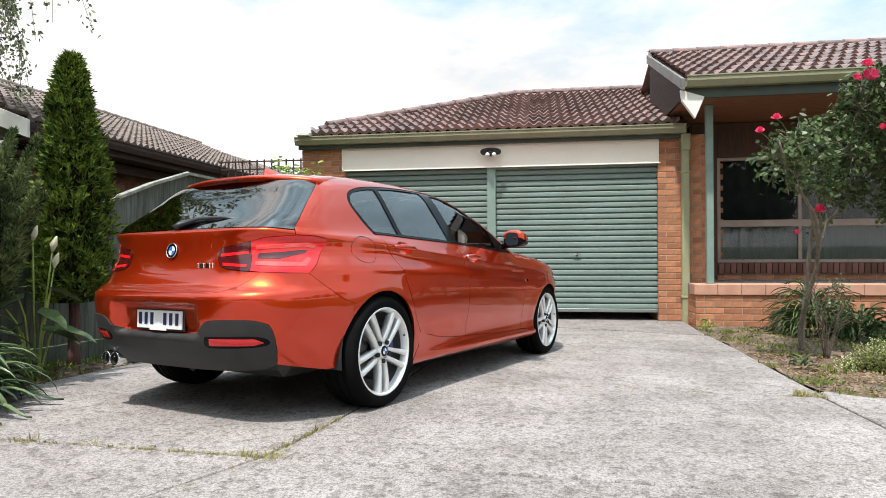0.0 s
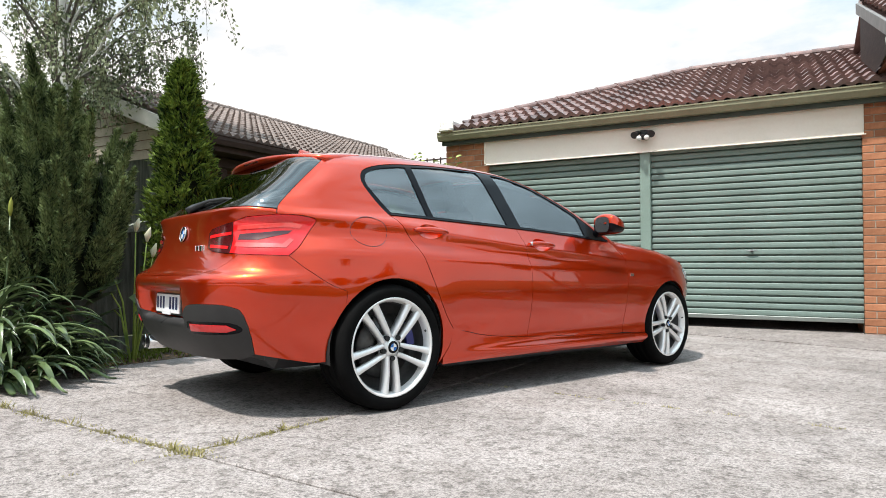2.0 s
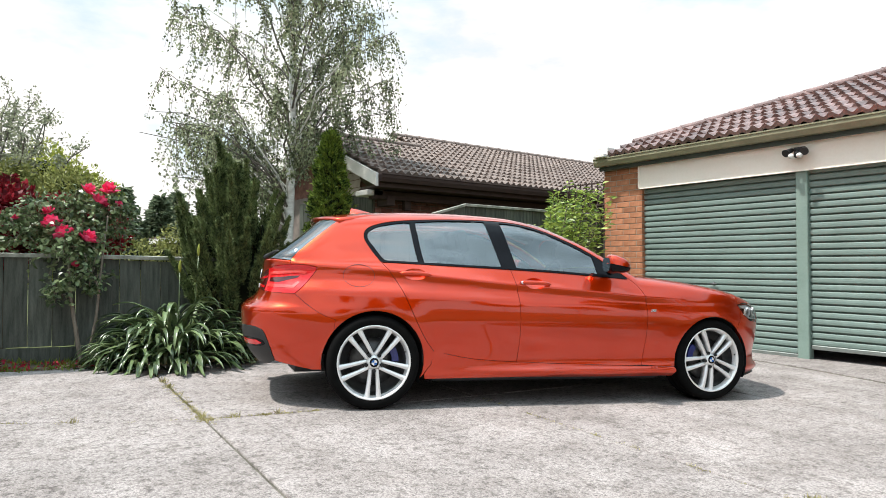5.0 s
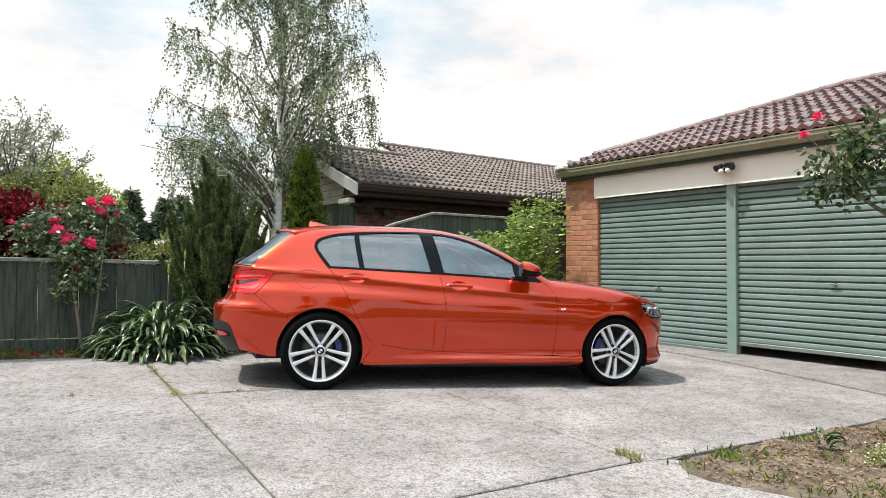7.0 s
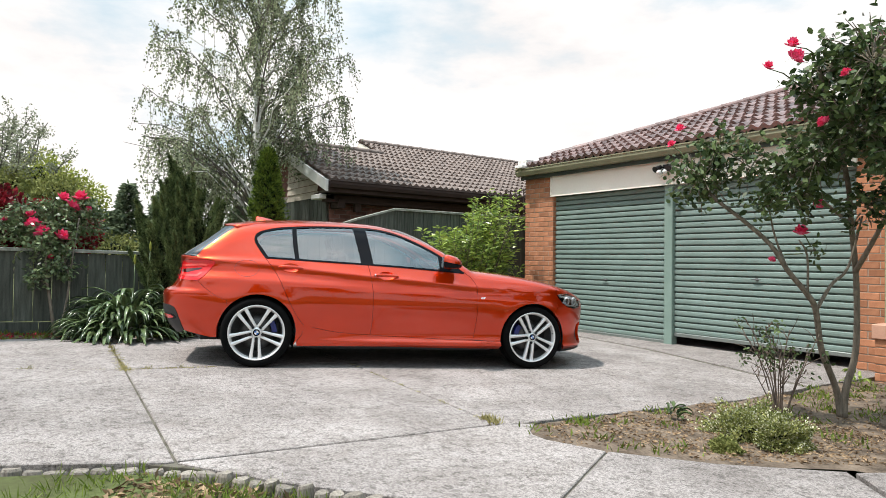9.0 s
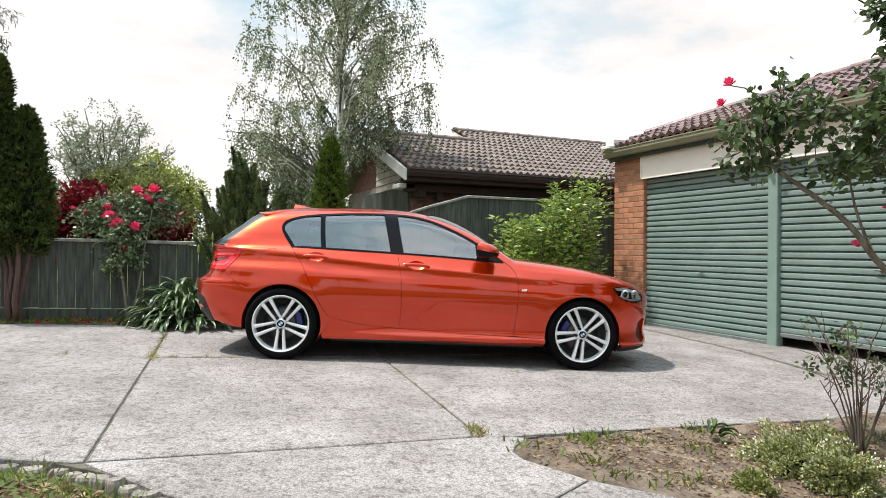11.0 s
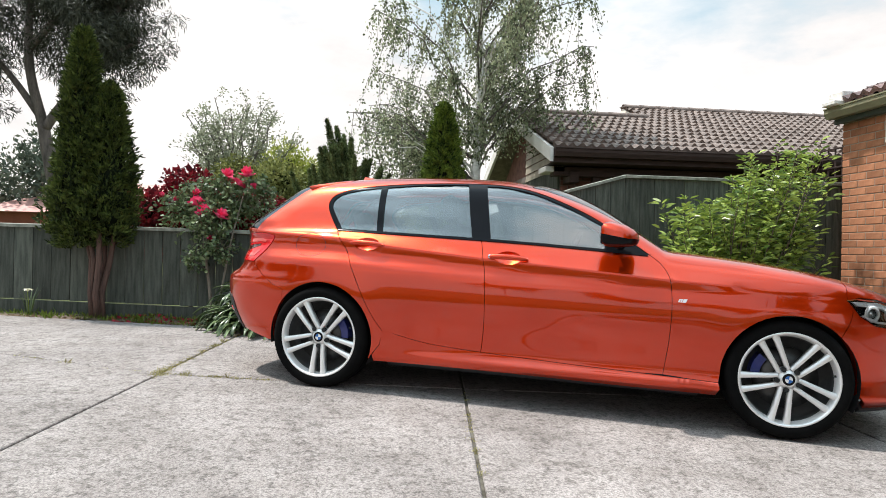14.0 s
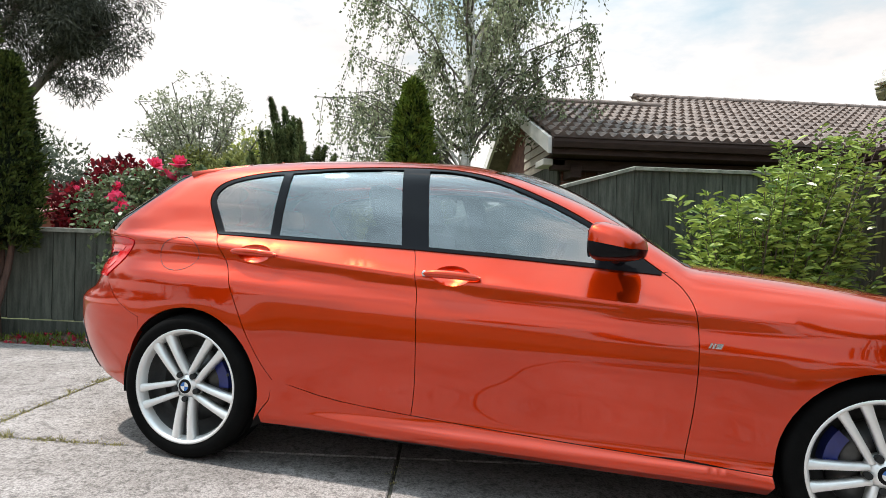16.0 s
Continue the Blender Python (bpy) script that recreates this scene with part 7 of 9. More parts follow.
def juniper():
    """A bushy conifer of many upright plumes."""
    ob = thing("juniper", (-3.86, 4.0, gz(-3.9, 4) - 0.02), "bushy dark green juniper with spiky upright plumes", "tree")
    part("trunk", Geo().tube([(0, 0, -0.05), (0.02, 0.03, 0.5), (-0.02, 0.0, 1.2)], [0.05, 0.04, 0.02], 8).tube([(0.0, -0.1, 0.0), (0.06, -0.22, 0.5), (0.0, -0.3, 1.0)], [0.03, 0.025, 0.012], 8).mesh("trunk", BARK, True), ob)
    rng = random.Random(21)
    bs, ds, shade_cores = [], [], Geo()
    plumes = [(0.0, 0.0, 1.15, 2.06, 0.12, 0.0)]  # foot x, y, z, length up, radius, lean outwards
    for i in range(74):
        h = 0.50 + 1.12 * (i / 74) ** 1.1
        a = i * 2.4 + rng.uniform(-0.4, 0.4)
        r = (0.42 if h < 0.95 else 0.42 * max(0.10, (1.70 - h) / 0.75)) * math.sqrt(rng.uniform(0.45, 1.0))
        length = rng.uniform(0.42, 0.72)
        plumes.append((r * math.cos(a) * 0.8, r * math.sin(a) * 0.98 - 0.08, h, h + length, rng.uniform(0.06, 0.10), rng.uniform(0.3, 0.75) * (1 - 0.45 * h)))
    for px, py, z0, top, r, lean in plumes:
        n = int(3300 * (top - z0))
        t = NPR.uniform(0, 1, n)
        a = NPR.uniform(0, 2 * math.pi, n)
        rr = r * 1.15 * (1 - t) ** 1.05 * np.minimum(1, 0.3 + t * 3.2) * NPR.uniform(0.45, 1.15, n)
        away = Vector((px, py, 0)).normalized() * lean * (top - z0) if lean else Vector((0, 0, 0))
        bs.append(np.stack([px + rr * np.cos(a), py + rr * np.sin(a), z0 + (top - z0) * t], 1) + np.array(tuple(away)) * (t ** 1.2)[:, None])
        ds.append(np.stack([np.cos(a) * 0.5 + away.x, np.sin(a) * 0.5 + away.y, np.full(n, 1.0)], 1) + NPR.normal(0, 0.48, (n, 3)))
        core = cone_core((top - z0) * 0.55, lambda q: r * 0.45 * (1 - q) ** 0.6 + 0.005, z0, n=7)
        shade_cores.add([(v[0] + px, v[1] + py, v[2]) for v in core.v], core.f)
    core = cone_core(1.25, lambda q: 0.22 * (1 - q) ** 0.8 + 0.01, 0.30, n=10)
    shade_cores.add([(v[0], v[1], v[2] + 0.2) for v in core.v], core.f)
    part("crown_shade_core", shade_cores.mesh("crown_shade_core", CORE, True), ob)
    leaves("crown", np.concatenate(bs), np.concatenate(ds), 0.042, 0.0085, L_JUNIPER, ob)


juniper()


def limb_path(a, b, sag, rng, k=5):
    a, b = Vector(a), Vector(b)
    out = []
    for i in range(k + 1):
        t = i / k
        p = a.lerp(b, t) + Vector((0, 0, sag * math.sin(math.pi * t)))
        if 0 < i < k:
            p += Vector((rng.uniform(-1, 1), rng.uniform(-1, 1), rng.uniform(-0.6, 0.6))) * 0.05 * (b - a).length
        out.append(p)
    return out


def birch():
    """A silver birch: pale stem, rising limbs, hanging twigs with small leaves."""
    rng = random.Random(4)
    x0, y0 = -7.25, 6.02
    ob = thing("birch_tree", (x0, y0, gz(x0, y0) - 0.05), "silver birch with a pale trunk and hanging small leaves", "tree")
    stem = [(0.16, -0.20, 0), (0.08, -0.10, 1.2), (0.0, 0.0, 2.6), (-0.05, 0.04, 4.2), (0.03, 0.0, 5.8), (0.0, 0.05, 7.6)]
    part("trunk", Geo().tube([Vector(p) for p in smooth_path(stem, 4)], [0.108 - 0.0043 * i for i in range(21)], 12).mesh("trunk", BARK_BIRCH, True), ob)
    g, bases, dirs = Geo(), [], []

    def stem_at(z):
        for p, q in zip(stem, stem[1:]):
            if p[2] <= z <= q[2]:
                t = (z - p[2]) / (q[2] - p[2])
                return Vector(p).lerp(Vector(q), t)
        return Vector(stem[-1])

    twigs = Geo()
    for i in range(76):
        z = 2.55 + 4.7 * (i / 48) ** 0.9 if i < 48 else 1.95 + 0.09 * (i - 48) if i < 58 else 3.0 + 0.12 * (i - 58) if i < 63 else 2.3 + 0.085 * (i - 63)
        a = i * 2.4 + rng.uniform(-0.4, 0.4) if i < 48 else (math.pi / 2 if 58 <= i < 63 else -math.pi / 2) + rng.uniform(-0.75, 0.6)
        reach = (1.75 + 0.45 * (z - 1.9) if z < 3.9 else 2.65 if z < 5 else 2.65 - (z - 5) * 0.55) * rng.uniform(0.5, 1.08) * (0.80 if z > 4.1 and math.sin(a) < -0.25 else 0.80 if math.sin(a) > 0.2 else 1)
        end = stem_at(z) + Vector((math.cos(a) * reach, math.sin(a) * reach, rng.uniform(0.35, 1.15) if i < 63 else rng.uniform(0.0, 0.5)))
        path = limb_path(stem_at(max(1.7, z - 0.38 * reach)), end, 0.30, rng, 6)
        part("limb", Geo().tube(path, [0.016 * (1 - k / 7) + 0.0025 for k in range(7)], 6, False).mesh("limb", BARK_TWIG if i % 4 else BARK_BIRCH, True), ob)
        for k in range(16 if i < 48 else 10 if i < 58 else 8 if i < 63 else 6):
            t = 0.2 + 0.8 * rng.random() ** 0.75
            j = min(5, int(t * 6))
            s = path[j].lerp(path[j + 1], t * 6 - j)
            hang = rng.uniform(0.35, 1.05)
            off = Vector((rng.uniform(-0.35, 0.35), rng.uniform(-0.35, 0.35), 0))
            tip = s + off + Vector((0, 0, -hang))
            mid_ = s.lerp(tip, 0.4) + Vector((0, 0, 0.14))
            if (tip.y > 0.1 and tip.z < 2.55) or (abs(tip.y) < 0.4 and tip.z < 2.3):
                tip = s.lerp(tip, 0.45)
            twigs.tube([s, mid_, tip], [0.006, 0.004, 0.002], 3, False)
            n = int((24 + 46 * hang) * rng.choice((0.25, 0.7, 1.0, 1.35)))
            for q in range(n):
                u = rng.random()
                p = (1 - u) ** 2 * s + 2 * u * (1 - u) * mid_ + u * u * tip
                if (p.y > 0.1 and p.z < 2.75) or (abs(p.y) < 0.4 and p.z < 2.5):
                    continue
                bases.append(p + Vector((rng.gauss(0, 0.042), rng.gauss(0, 0.042), rng.gauss(0, 0.04))))
                dirs.append((rng.gauss(0, 0.7), rng.gauss(0, 0.7), -0.8 + rng.gauss(0, 0.5)))
    tagged(part("fine_growth", twigs.mesh("fine_growth", BARK), ob), kind="stuff")
    leaves("crown", np.array([tuple(b) for b in bases]), np.array(dirs), 0.057, 0.039, L_BIRCH, ob)


birch()


def strap_clump(name, x, y, radius, height, count, label, leaf, seed, width=0.034, stalks=()):
    """A clump of arching strap leaves."""
    ob = thing(name, (x, y, gz(x, y)), label, "plant")
    rng = random.Random(seed)
    g = Geo()
    for _ in range(count):
        a0 = rng.uniform(0, 2 * math.pi)
        u = math.sqrt(rng.random())
        r0 = radius * 0.66 * u
        px, py = r0 * math.cos(a0), r0 * math.sin(a0)
        a = a0 + rng.gauss(0, 0.55)
        ln = rng.uniform(0.38, 0.66) * 1.05 * height
        w = width * rng.uniform(0.7, 1.15)
        k = 8
        rise = rng.uniform(0.75, 1.45) - 0.45 * u
        bend = rng.uniform(1.4, 2.5)
        p = Vector((px, py, height * 0.62 * (1 - u * u) * rng.uniform(0.2, 1.0)))
        pts = [tuple(p)]
        for i in range(k):
            e = rise - bend * (i / (k - 1)) ** 1.3
            p = p + Vector((math.cos(a) * math.cos(e), math.sin(a) * math.cos(e), math.sin(e))) * (ln / k)
            pts.append((p.x, p.y, max(0.012, p.z)))
        nx, ny = -math.sin(a), math.cos(a)
        verts = []
        for i, p in enumerate(pts):
            t = i / k
            hw = w * 0.5 * min(1, 0.55 + t * 2) * (1 - t ** 3.5)
            verts += [(p[0] - nx * hw, p[1] - ny * hw, p[2] + 0.010), (p[0], p[1], p[2]), (p[0] + nx * hw, p[1] + ny * hw, p[2] + 0.010)]
        faces = []
        for i in range(k):
            faces += [(3 * i, 3 * i + 1, 3 * i + 4, 3 * i + 3), (3 * i + 1, 3 * i + 2, 3 * i + 5, 3 * i + 4)]
        g.add(verts, faces)
    part("leaf_clump", g.mesh("leaf_clump", leaf, True), ob)
    for sx_, sy_, h in stalks:
        st = part("flower_stalk", Geo().tube([(sx_ * 0.5, sy_ * 0.5, 0.1), (sx_ * 0.9, sy_ * 0.9, h * 0.6), (sx_, sy_, h)], [0.006, 0.006, 0.005], 6).mesh("flower_stalk", L_AGAP, True), ob)
        part("bud", Geo().tube([(sx_, sy_, h - 0.01), (sx_, sy_, h + 0.03), (sx_ + 0.008, sy_, h + 0.08), (sx_ + 0.012, sy_, h + 0.115)], [0.006, 0.015, 0.012, 0.002], 8).mesh("bud", L_LIME, True), st)
    return ob


strap_clump("agapanthus", -3.60, 3.28, 0.80, 0.80, 520, "agapanthus clump with arching strap leaves at the fence", L_AGAP, 2, 0.050, [(0.02, 0.22, 1.04), (-0.03, 0.06, 0.88)])
strap_clump("agapanthus", 3.22, 8.45, 0.34, 0.78, 330, "dark strap-leaved clump before the porch", L_ROSE, 9, 0.022)
strap_clump("agapanthus", 3.5, 7.9, 0.32, 0.5, 190, "dark strap-leaved clump before the porch", L_ROSE, 10, 0.03)


def lily():
    """Broad leaves and pale blooms of an arum between the juniper and the driveway."""
    ob = thing("arum_lily", (-3.55, 4.35, gz(-3.6, 4.4)), "arum lily with broad leaves and pale buds", "plant")
    rng = random.Random(31)
    for i in range(7):
        a = rng.uniform(0, 6.28)
        h, r = rng.uniform(0.35, 0.75), rng.uniform(0.1, 0.35)
        tip = Vector((r * math.cos(a), r * math.sin(a), h))
        stalk = part("leaf_stalk", Geo().tube([(0.02 * math.cos(a), 0.02 * math.sin(a), 0), tip * 0.6 + Vector((0, 0, 0.1)), tip], [0.008, 0.007, 0.005], 5, False).mesh("leaf_stalk", L_BUSH, True), ob)
        d, s = Vector((math.cos(a), math.sin(a), -0.35)).normalized(), Vector((-math.sin(a), math.cos(a), 0))
        pts = [tip - d * 0.06, tip + s * 0.07 + d * 0.02, tip + d * 0.2 + s * 0.035, tip + d * 0.28 - Vector((0, 0, 0.03)), tip + d * 0.2 - s * 0.035, tip - s * 0.07 + d * 0.02]
        part("blade", mesh_of("blade", [*pts, tip + d * 0.05 - Vector((0, 0, 0.012))], [(6, 0, 1), (6, 1, 2), (6, 2, 3), (6, 3, 4), (6, 4, 5), (6, 5, 0)], L_AGAP, True), stalk)
    for x, y, h in ((0.1, 0.05, 0.92), (0.02, 0.16, 0.80), (-0.1, 0.1, 1.0)):
        st = part("flower_stalk", Geo().tube([(0, 0, 0), (x * 0.6, y * 0.6, h * 0.6), (x, y, h)], [0.008, 0.007, 0.005], 5).mesh("flower_stalk", L_BUSH, True), ob)
        part("bloom", Geo().tube([(x, y, h), (x + 0.01, y, h + 0.05), (x + 0.03, y + 0.01, h + 0.11)], [0.008, 0.026, 0.004], 9).mesh("bloom", L_WHITE, True), st, "pale cream bloom")


lily()


def iris():
    """A small iris with one white bloom at the foot of the fence."""
    ob = thing("iris", (-3.93, 0.70, gz(-3.93, 0.70)), "small iris with one white bloom beside the fence", "plant")
    rng = random.Random(6)
    for k in range(9):
        a, h = rng.uniform(0, 6.28), rng.uniform(0.16, 0.34)
        c, s = math.cos(a), math.sin(a)
        pts = [(0.02 * c - 0.008 * s, 0.02 * s + 0.008 * c, 0), (0.02 * c + 0.008 * s, 0.02 * s - 0.008 * c, 0), (0.06 * c + 0.007 * s, 0.06 * s - 0.007 * c, h * 0.6), (0.13 * c, 0.13 * s, h),
               (0.06 * c - 0.007 * s, 0.06 * s + 0.007 * c, h * 0.6)]
        part("leaf", mesh_of("leaf", pts, [(0, 1, 2, 4), (4, 2, 3)], L_AGAP), ob)
    st = part("flower_stalk", Geo().tube([(0, 0, 0), (0.02, 0.0, 0.16), (0.04, 0.0, 0.25)], [0.005, 0.004, 0.004], 6).mesh("flower_stalk", L_BUSH, True), ob)
    for k in range(5):
        a = 2 * math.pi * k / 5
        c, s = math.cos(a), math.sin(a)
        part("petal", mesh_of("petal", [(0.04, 0, 0.245), (0.04 + 0.03 * c - 0.022 * s, 0.03 * s + 0.022 * c, 0.275), (0.04 + 0.062 * c, 0.062 * s, 0.255), (0.04 + 0.03 * c + 0.022 * s, 0.03 * s - 0.022 * c, 0.275)], [(0, 3, 2, 1)], L_WHITE), st)


iris()


def bloom_mesh():
    g = Geo()
    rng = random.Random(8)
    for ring, (r, z, up, n) in enumerate(((0.018, 0.022, 0.9, 5), (0.032, 0.014, 0.55, 7), (0.048, 0.0, 0.2, 8))):
        for k in range(n):
            a = 2 * math.pi * k / n + ring * 0.5 + rng.uniform(-0.15, 0.15)
            c, s = math.cos(a), math.sin(a)
            w = 0.030 + 0.004 * ring
            g.add([(0.006 * c, 0.006 * s, -0.012), (r * 0.7 * c - s * w * 0.6, r * 0.7 * s + c * w * 0.6, z + up * 0.008), (r * 1.05 * c, r * 1.05 * s, z + up * 0.022 + 0.004),
                   (r * 0.7 * c + s * w * 0.6, r * 0.7 * s - c * w * 0.6, z + up * 0.008)], [(0, 3, 2, 1)])
    return g.mesh("bloom", BLOOM, False)


BLOOM_ME = bloom_mesh()


def rose(name, x, y, label, canes, clumps, blooms, leaf, seed, per=620, bark=BARK_ROSE, size=(0.052, 0.034)):
    """A rose bush: bent canes, clumps of leaves round given middles, and blooms."""
    ob = thing(name, (x, y, gz(x, y)), label, "bush")
    for pts, r in canes:
        path = smooth_path([Vector(p) for p in pts], 4)
        n = len(path)
        part("cane", Geo().tube(path, [r * (1 - 0.6 * i / n) for i in range(n)], 8).mesh("cane", bark, True), ob)
    rng = random.Random(seed)
    bs, ds = [], []
    tw = Geo()
    for cx, cy, cz, r in clumps:
        cen = Vector((cx, cy, cz))
        for _ in range(int(per * (r / 0.3) ** 2 / 14)):
            d = Vector((rng.gauss(0, 1), rng.gauss(0, 1), rng.gauss(0.15, 0.9))).normalized()
            s, e = cen + d * r * rng.uniform(0, 0.35), cen + d * r * rng.uniform(0.6, 1.12)
            tw.tube([s, (s + e) / 2 + Vector((0, 0, 0.03)), e], [0.005, 0.004, 0.002], 4, False)
            for q in range(14):
                u = rng.uniform(0.3, 1.05)
                p = s.lerp(e, u) + Vector((rng.gauss(0, 0.03), rng.gauss(0, 0.03), rng.gauss(0, 0.03)))
                bs.append(tuple(p))
                ds.append((d.x * 0.5 + rng.gauss(0, 0.7), d.y * 0.5 + rng.gauss(0, 0.7), rng.gauss(-0.1, 0.5)))
    tagged(part("fine_growth", tw.mesh("fine_growth", bark), ob), kind="stuff")
    leaves("foliage", bs, ds, size[0], size[1], leaf, ob, full=True, droop=0.15)
    for bx, by, bz, s in blooms:
        cen = min(clumps, key=lambda c: math.dist(c[:3], (bx, by, bz)))
        foot = Vector((bx, by, bz)).lerp(Vector(cen[:3]), 0.75)
        part("cane", Geo().tube([foot, Vector((bx, by, bz)).lerp(foot, 0.4) + Vector((0, 0, 0.02)), (bx, by, bz - 0.01)], [0.005, 0.004, 0.003], 5, False).mesh("cane", L_ROSE, True), ob)
        b = part("bloom", BLOOM_ME, ob, "pink-red rose bloom")
        b.matrix_basis = pose(bx, by, bz, rng.uniform(-45, 45), rng.uniform(-45, 45), rng.uniform(0, 360)) @ Matrix.Diagonal((s, s, s, 1))
    return ob


ROSE_B = Vector((2.60, 7.16, gz(2.60, 7.16)))


def rb(x, y, z):
    return (x - ROSE_B.x, y - ROSE_B.y, z - ROSE_B.z)


rose("rose_bush", ROSE_B.x, ROSE_B.y, "tall old rose bush with bare grey canes and pink-red blooms",
     [([rb(2.59, 7.17, 0.0), rb(2.575, 7.14, 0.21), rb(2.556, 6.94, 0.52), rb(2.58, 6.79, 0.82), rb(2.56, 6.71, 0.93), rb(2.50, 6.55, 1.10), rb(2.43, 6.43, 1.29), rb(2.29, 6.30, 1.47), rb(2.12, 6.18, 1.66), rb(2.0, 6.08, 1.95)], 0.026),
      ([rb(2.61, 7.18, 0.0), rb(2.617, 7.20, 0.21), rb(2.665, 7.25, 0.51), rb(2.69, 7.19, 1.02), rb(2.71, 7.05, 1.44), rb(2.78, 6.8, 1.75), rb(2.80, 6.5, 2.15), rb(2.78, 6.35, 2.45)], 0.029),
      ([rb(2.58, 6.80, 0.82), rb(2.65, 6.88, 1.01), rb(2.72, 6.97, 1.13), rb(2.80, 7.0, 1.5)], 0.015),
      ([rb(2.70, 7.15, 1.1), rb(2.95, 7.0, 1.5), rb(3.15, 6.8, 1.9)], 0.020),
      ([rb(2.56, 6.71, 0.93), rb(2.57, 6.68, 1.21), rb(2.55, 6.60, 1.32)], 0.010),
      ([rb(2.50, 6.55, 1.10), rb(2.42, 6.52, 1.35), rb(2.38, 6.5, 1.6)], 0.010),
      ([rb(2.72, 7.0, 1.45), rb(2.5, 6.7, 1.75), rb(2.4, 6.4, 1.95)], 0.014)],
     [(*rb(2.06, 6.14, 1.78), 0.27), (*rb(2.18, 6.22, 1.95), 0.20), (*rb(2.34, 6.28, 1.85), 0.22), (*rb(2.78, 6.38, 2.25), 0.26), (*rb(2.90, 6.38, 2.42), 0.24), (*rb(2.74, 6.42, 1.85), 0.26),
      (*rb(2.95, 6.5, 2.05), 0.34), (*rb(3.2, 6.7, 1.85), 0.36), (*rb(2.52, 6.55, 1.62), 0.20), (*rb(2.60, 6.72, 1.24), 0.08), (*rb(3.1, 6.35, 2.4), 0.32), (*rb(2.45, 6.3, 1.55), 0.14),
      (*rb(3.35, 6.9, 1.45), 0.28), (*rb(2.9, 6.75, 1.55), 0.22), (*rb(2.45, 6.75, 1.78), 0.26), (*rb(2.75, 6.85, 1.98), 0.28), (*rb(3.05, 6.95, 2.2), 0.32), (*rb(2.62, 6.9, 2.2), 0.2), (*rb(3.3, 6.6, 2.3), 0.3),
      (*rb(3.45, 7.0, 1.9), 0.34)],
     [(*rb(1.97, 6.04, 2.13), 0.95), (*rb(1.86, 6.10, 2.04), 0.8), (*rb(2.55, 6.63, 1.375), 1.35), (*rb(2.72, 6.13, 2.57), 1.1), (*rb(2.74, 6.12, 2.48), 1.3), (*rb(2.60, 6.05, 2.44), 0.9),
      (*rb(2.62, 6.75, 1.58), 0.9), (*rb(2.88, 6.2, 2.05), 0.9), (*rb(2.35, 6.62, 1.18), 0.6), (*rb(2.3, 7.1, 2.0), 0.9), (*rb(3.05, 6.1, 2.3), 0.8)], L_ROSE, 14, 520)
RL = Vector((-3.92, 2.56, gz(-3.9, 2.56)))


def rl(x, y, z):
    return (x - RL.x, y - RL.y, z - RL.z)


rose("rose_bush", RL.x, RL.y, "rose bush with pink-red blooms leaning over the fence",
     [([rl(-3.92, 2.56, 0.15), rl(-3.98, 2.50, 0.6), rl(-4.0, 2.45, 1.0), rl(-4.1, 2.5, 1.35)], 0.022), ([rl(-3.9, 2.58, 0.15), rl(-3.88, 2.66, 0.6), rl(-4.0, 2.72, 1.1), rl(-4.2, 2.8, 1.6)], 0.016)],
     [(*rl(-4.05, 2.42, 1.22), 0.28), (*rl(-4.25, 2.35, 1.45), 0.30), (*rl(-4.3, 2.7, 1.45), 0.28), (*rl(-3.95, 2.62, 1.0), 0.20), (*rl(-4.35, 2.85, 1.68), 0.22), (*rl(-3.95, 2.36, 0.88), 0.16), (*rl(-4.3, 2.1, 1.40), 0.26),
      (*rl(-4.4, 2.5, 1.65), 0.26), (*rl(-4.15, 2.55, 1.30), 0.30), (*rl(-4.4, 2.2, 1.58), 0.26), (*rl(-4.5, 2.95, 1.55), 0.28)],
     [(*rl(-4.1, 2.32, 1.50), 2.0), (*rl(-4.05, 2.42, 1.40), 2.2), (*rl(-4.0, 2.60, 1.36), 2.1), (*rl(-4.3, 2.82, 1.86), 2.2), (*rl(-4.28, 2.74, 1.75), 1.9), (*rl(-4.2, 2.62, 1.84), 1.8), (*rl(-4.2, 2.30, 1.62), 1.4),
      (*rl(-4.25, 2.9, 1.72), 1.0), (*rl(-3.98, 2.5, 1.12), 0.8), (*rl(-4.3, 2.05, 1.55), 0.9), (*rl(-4.25, 1.9, 1.6), 0.8)], L_ROSE_PALE, 15, 600)


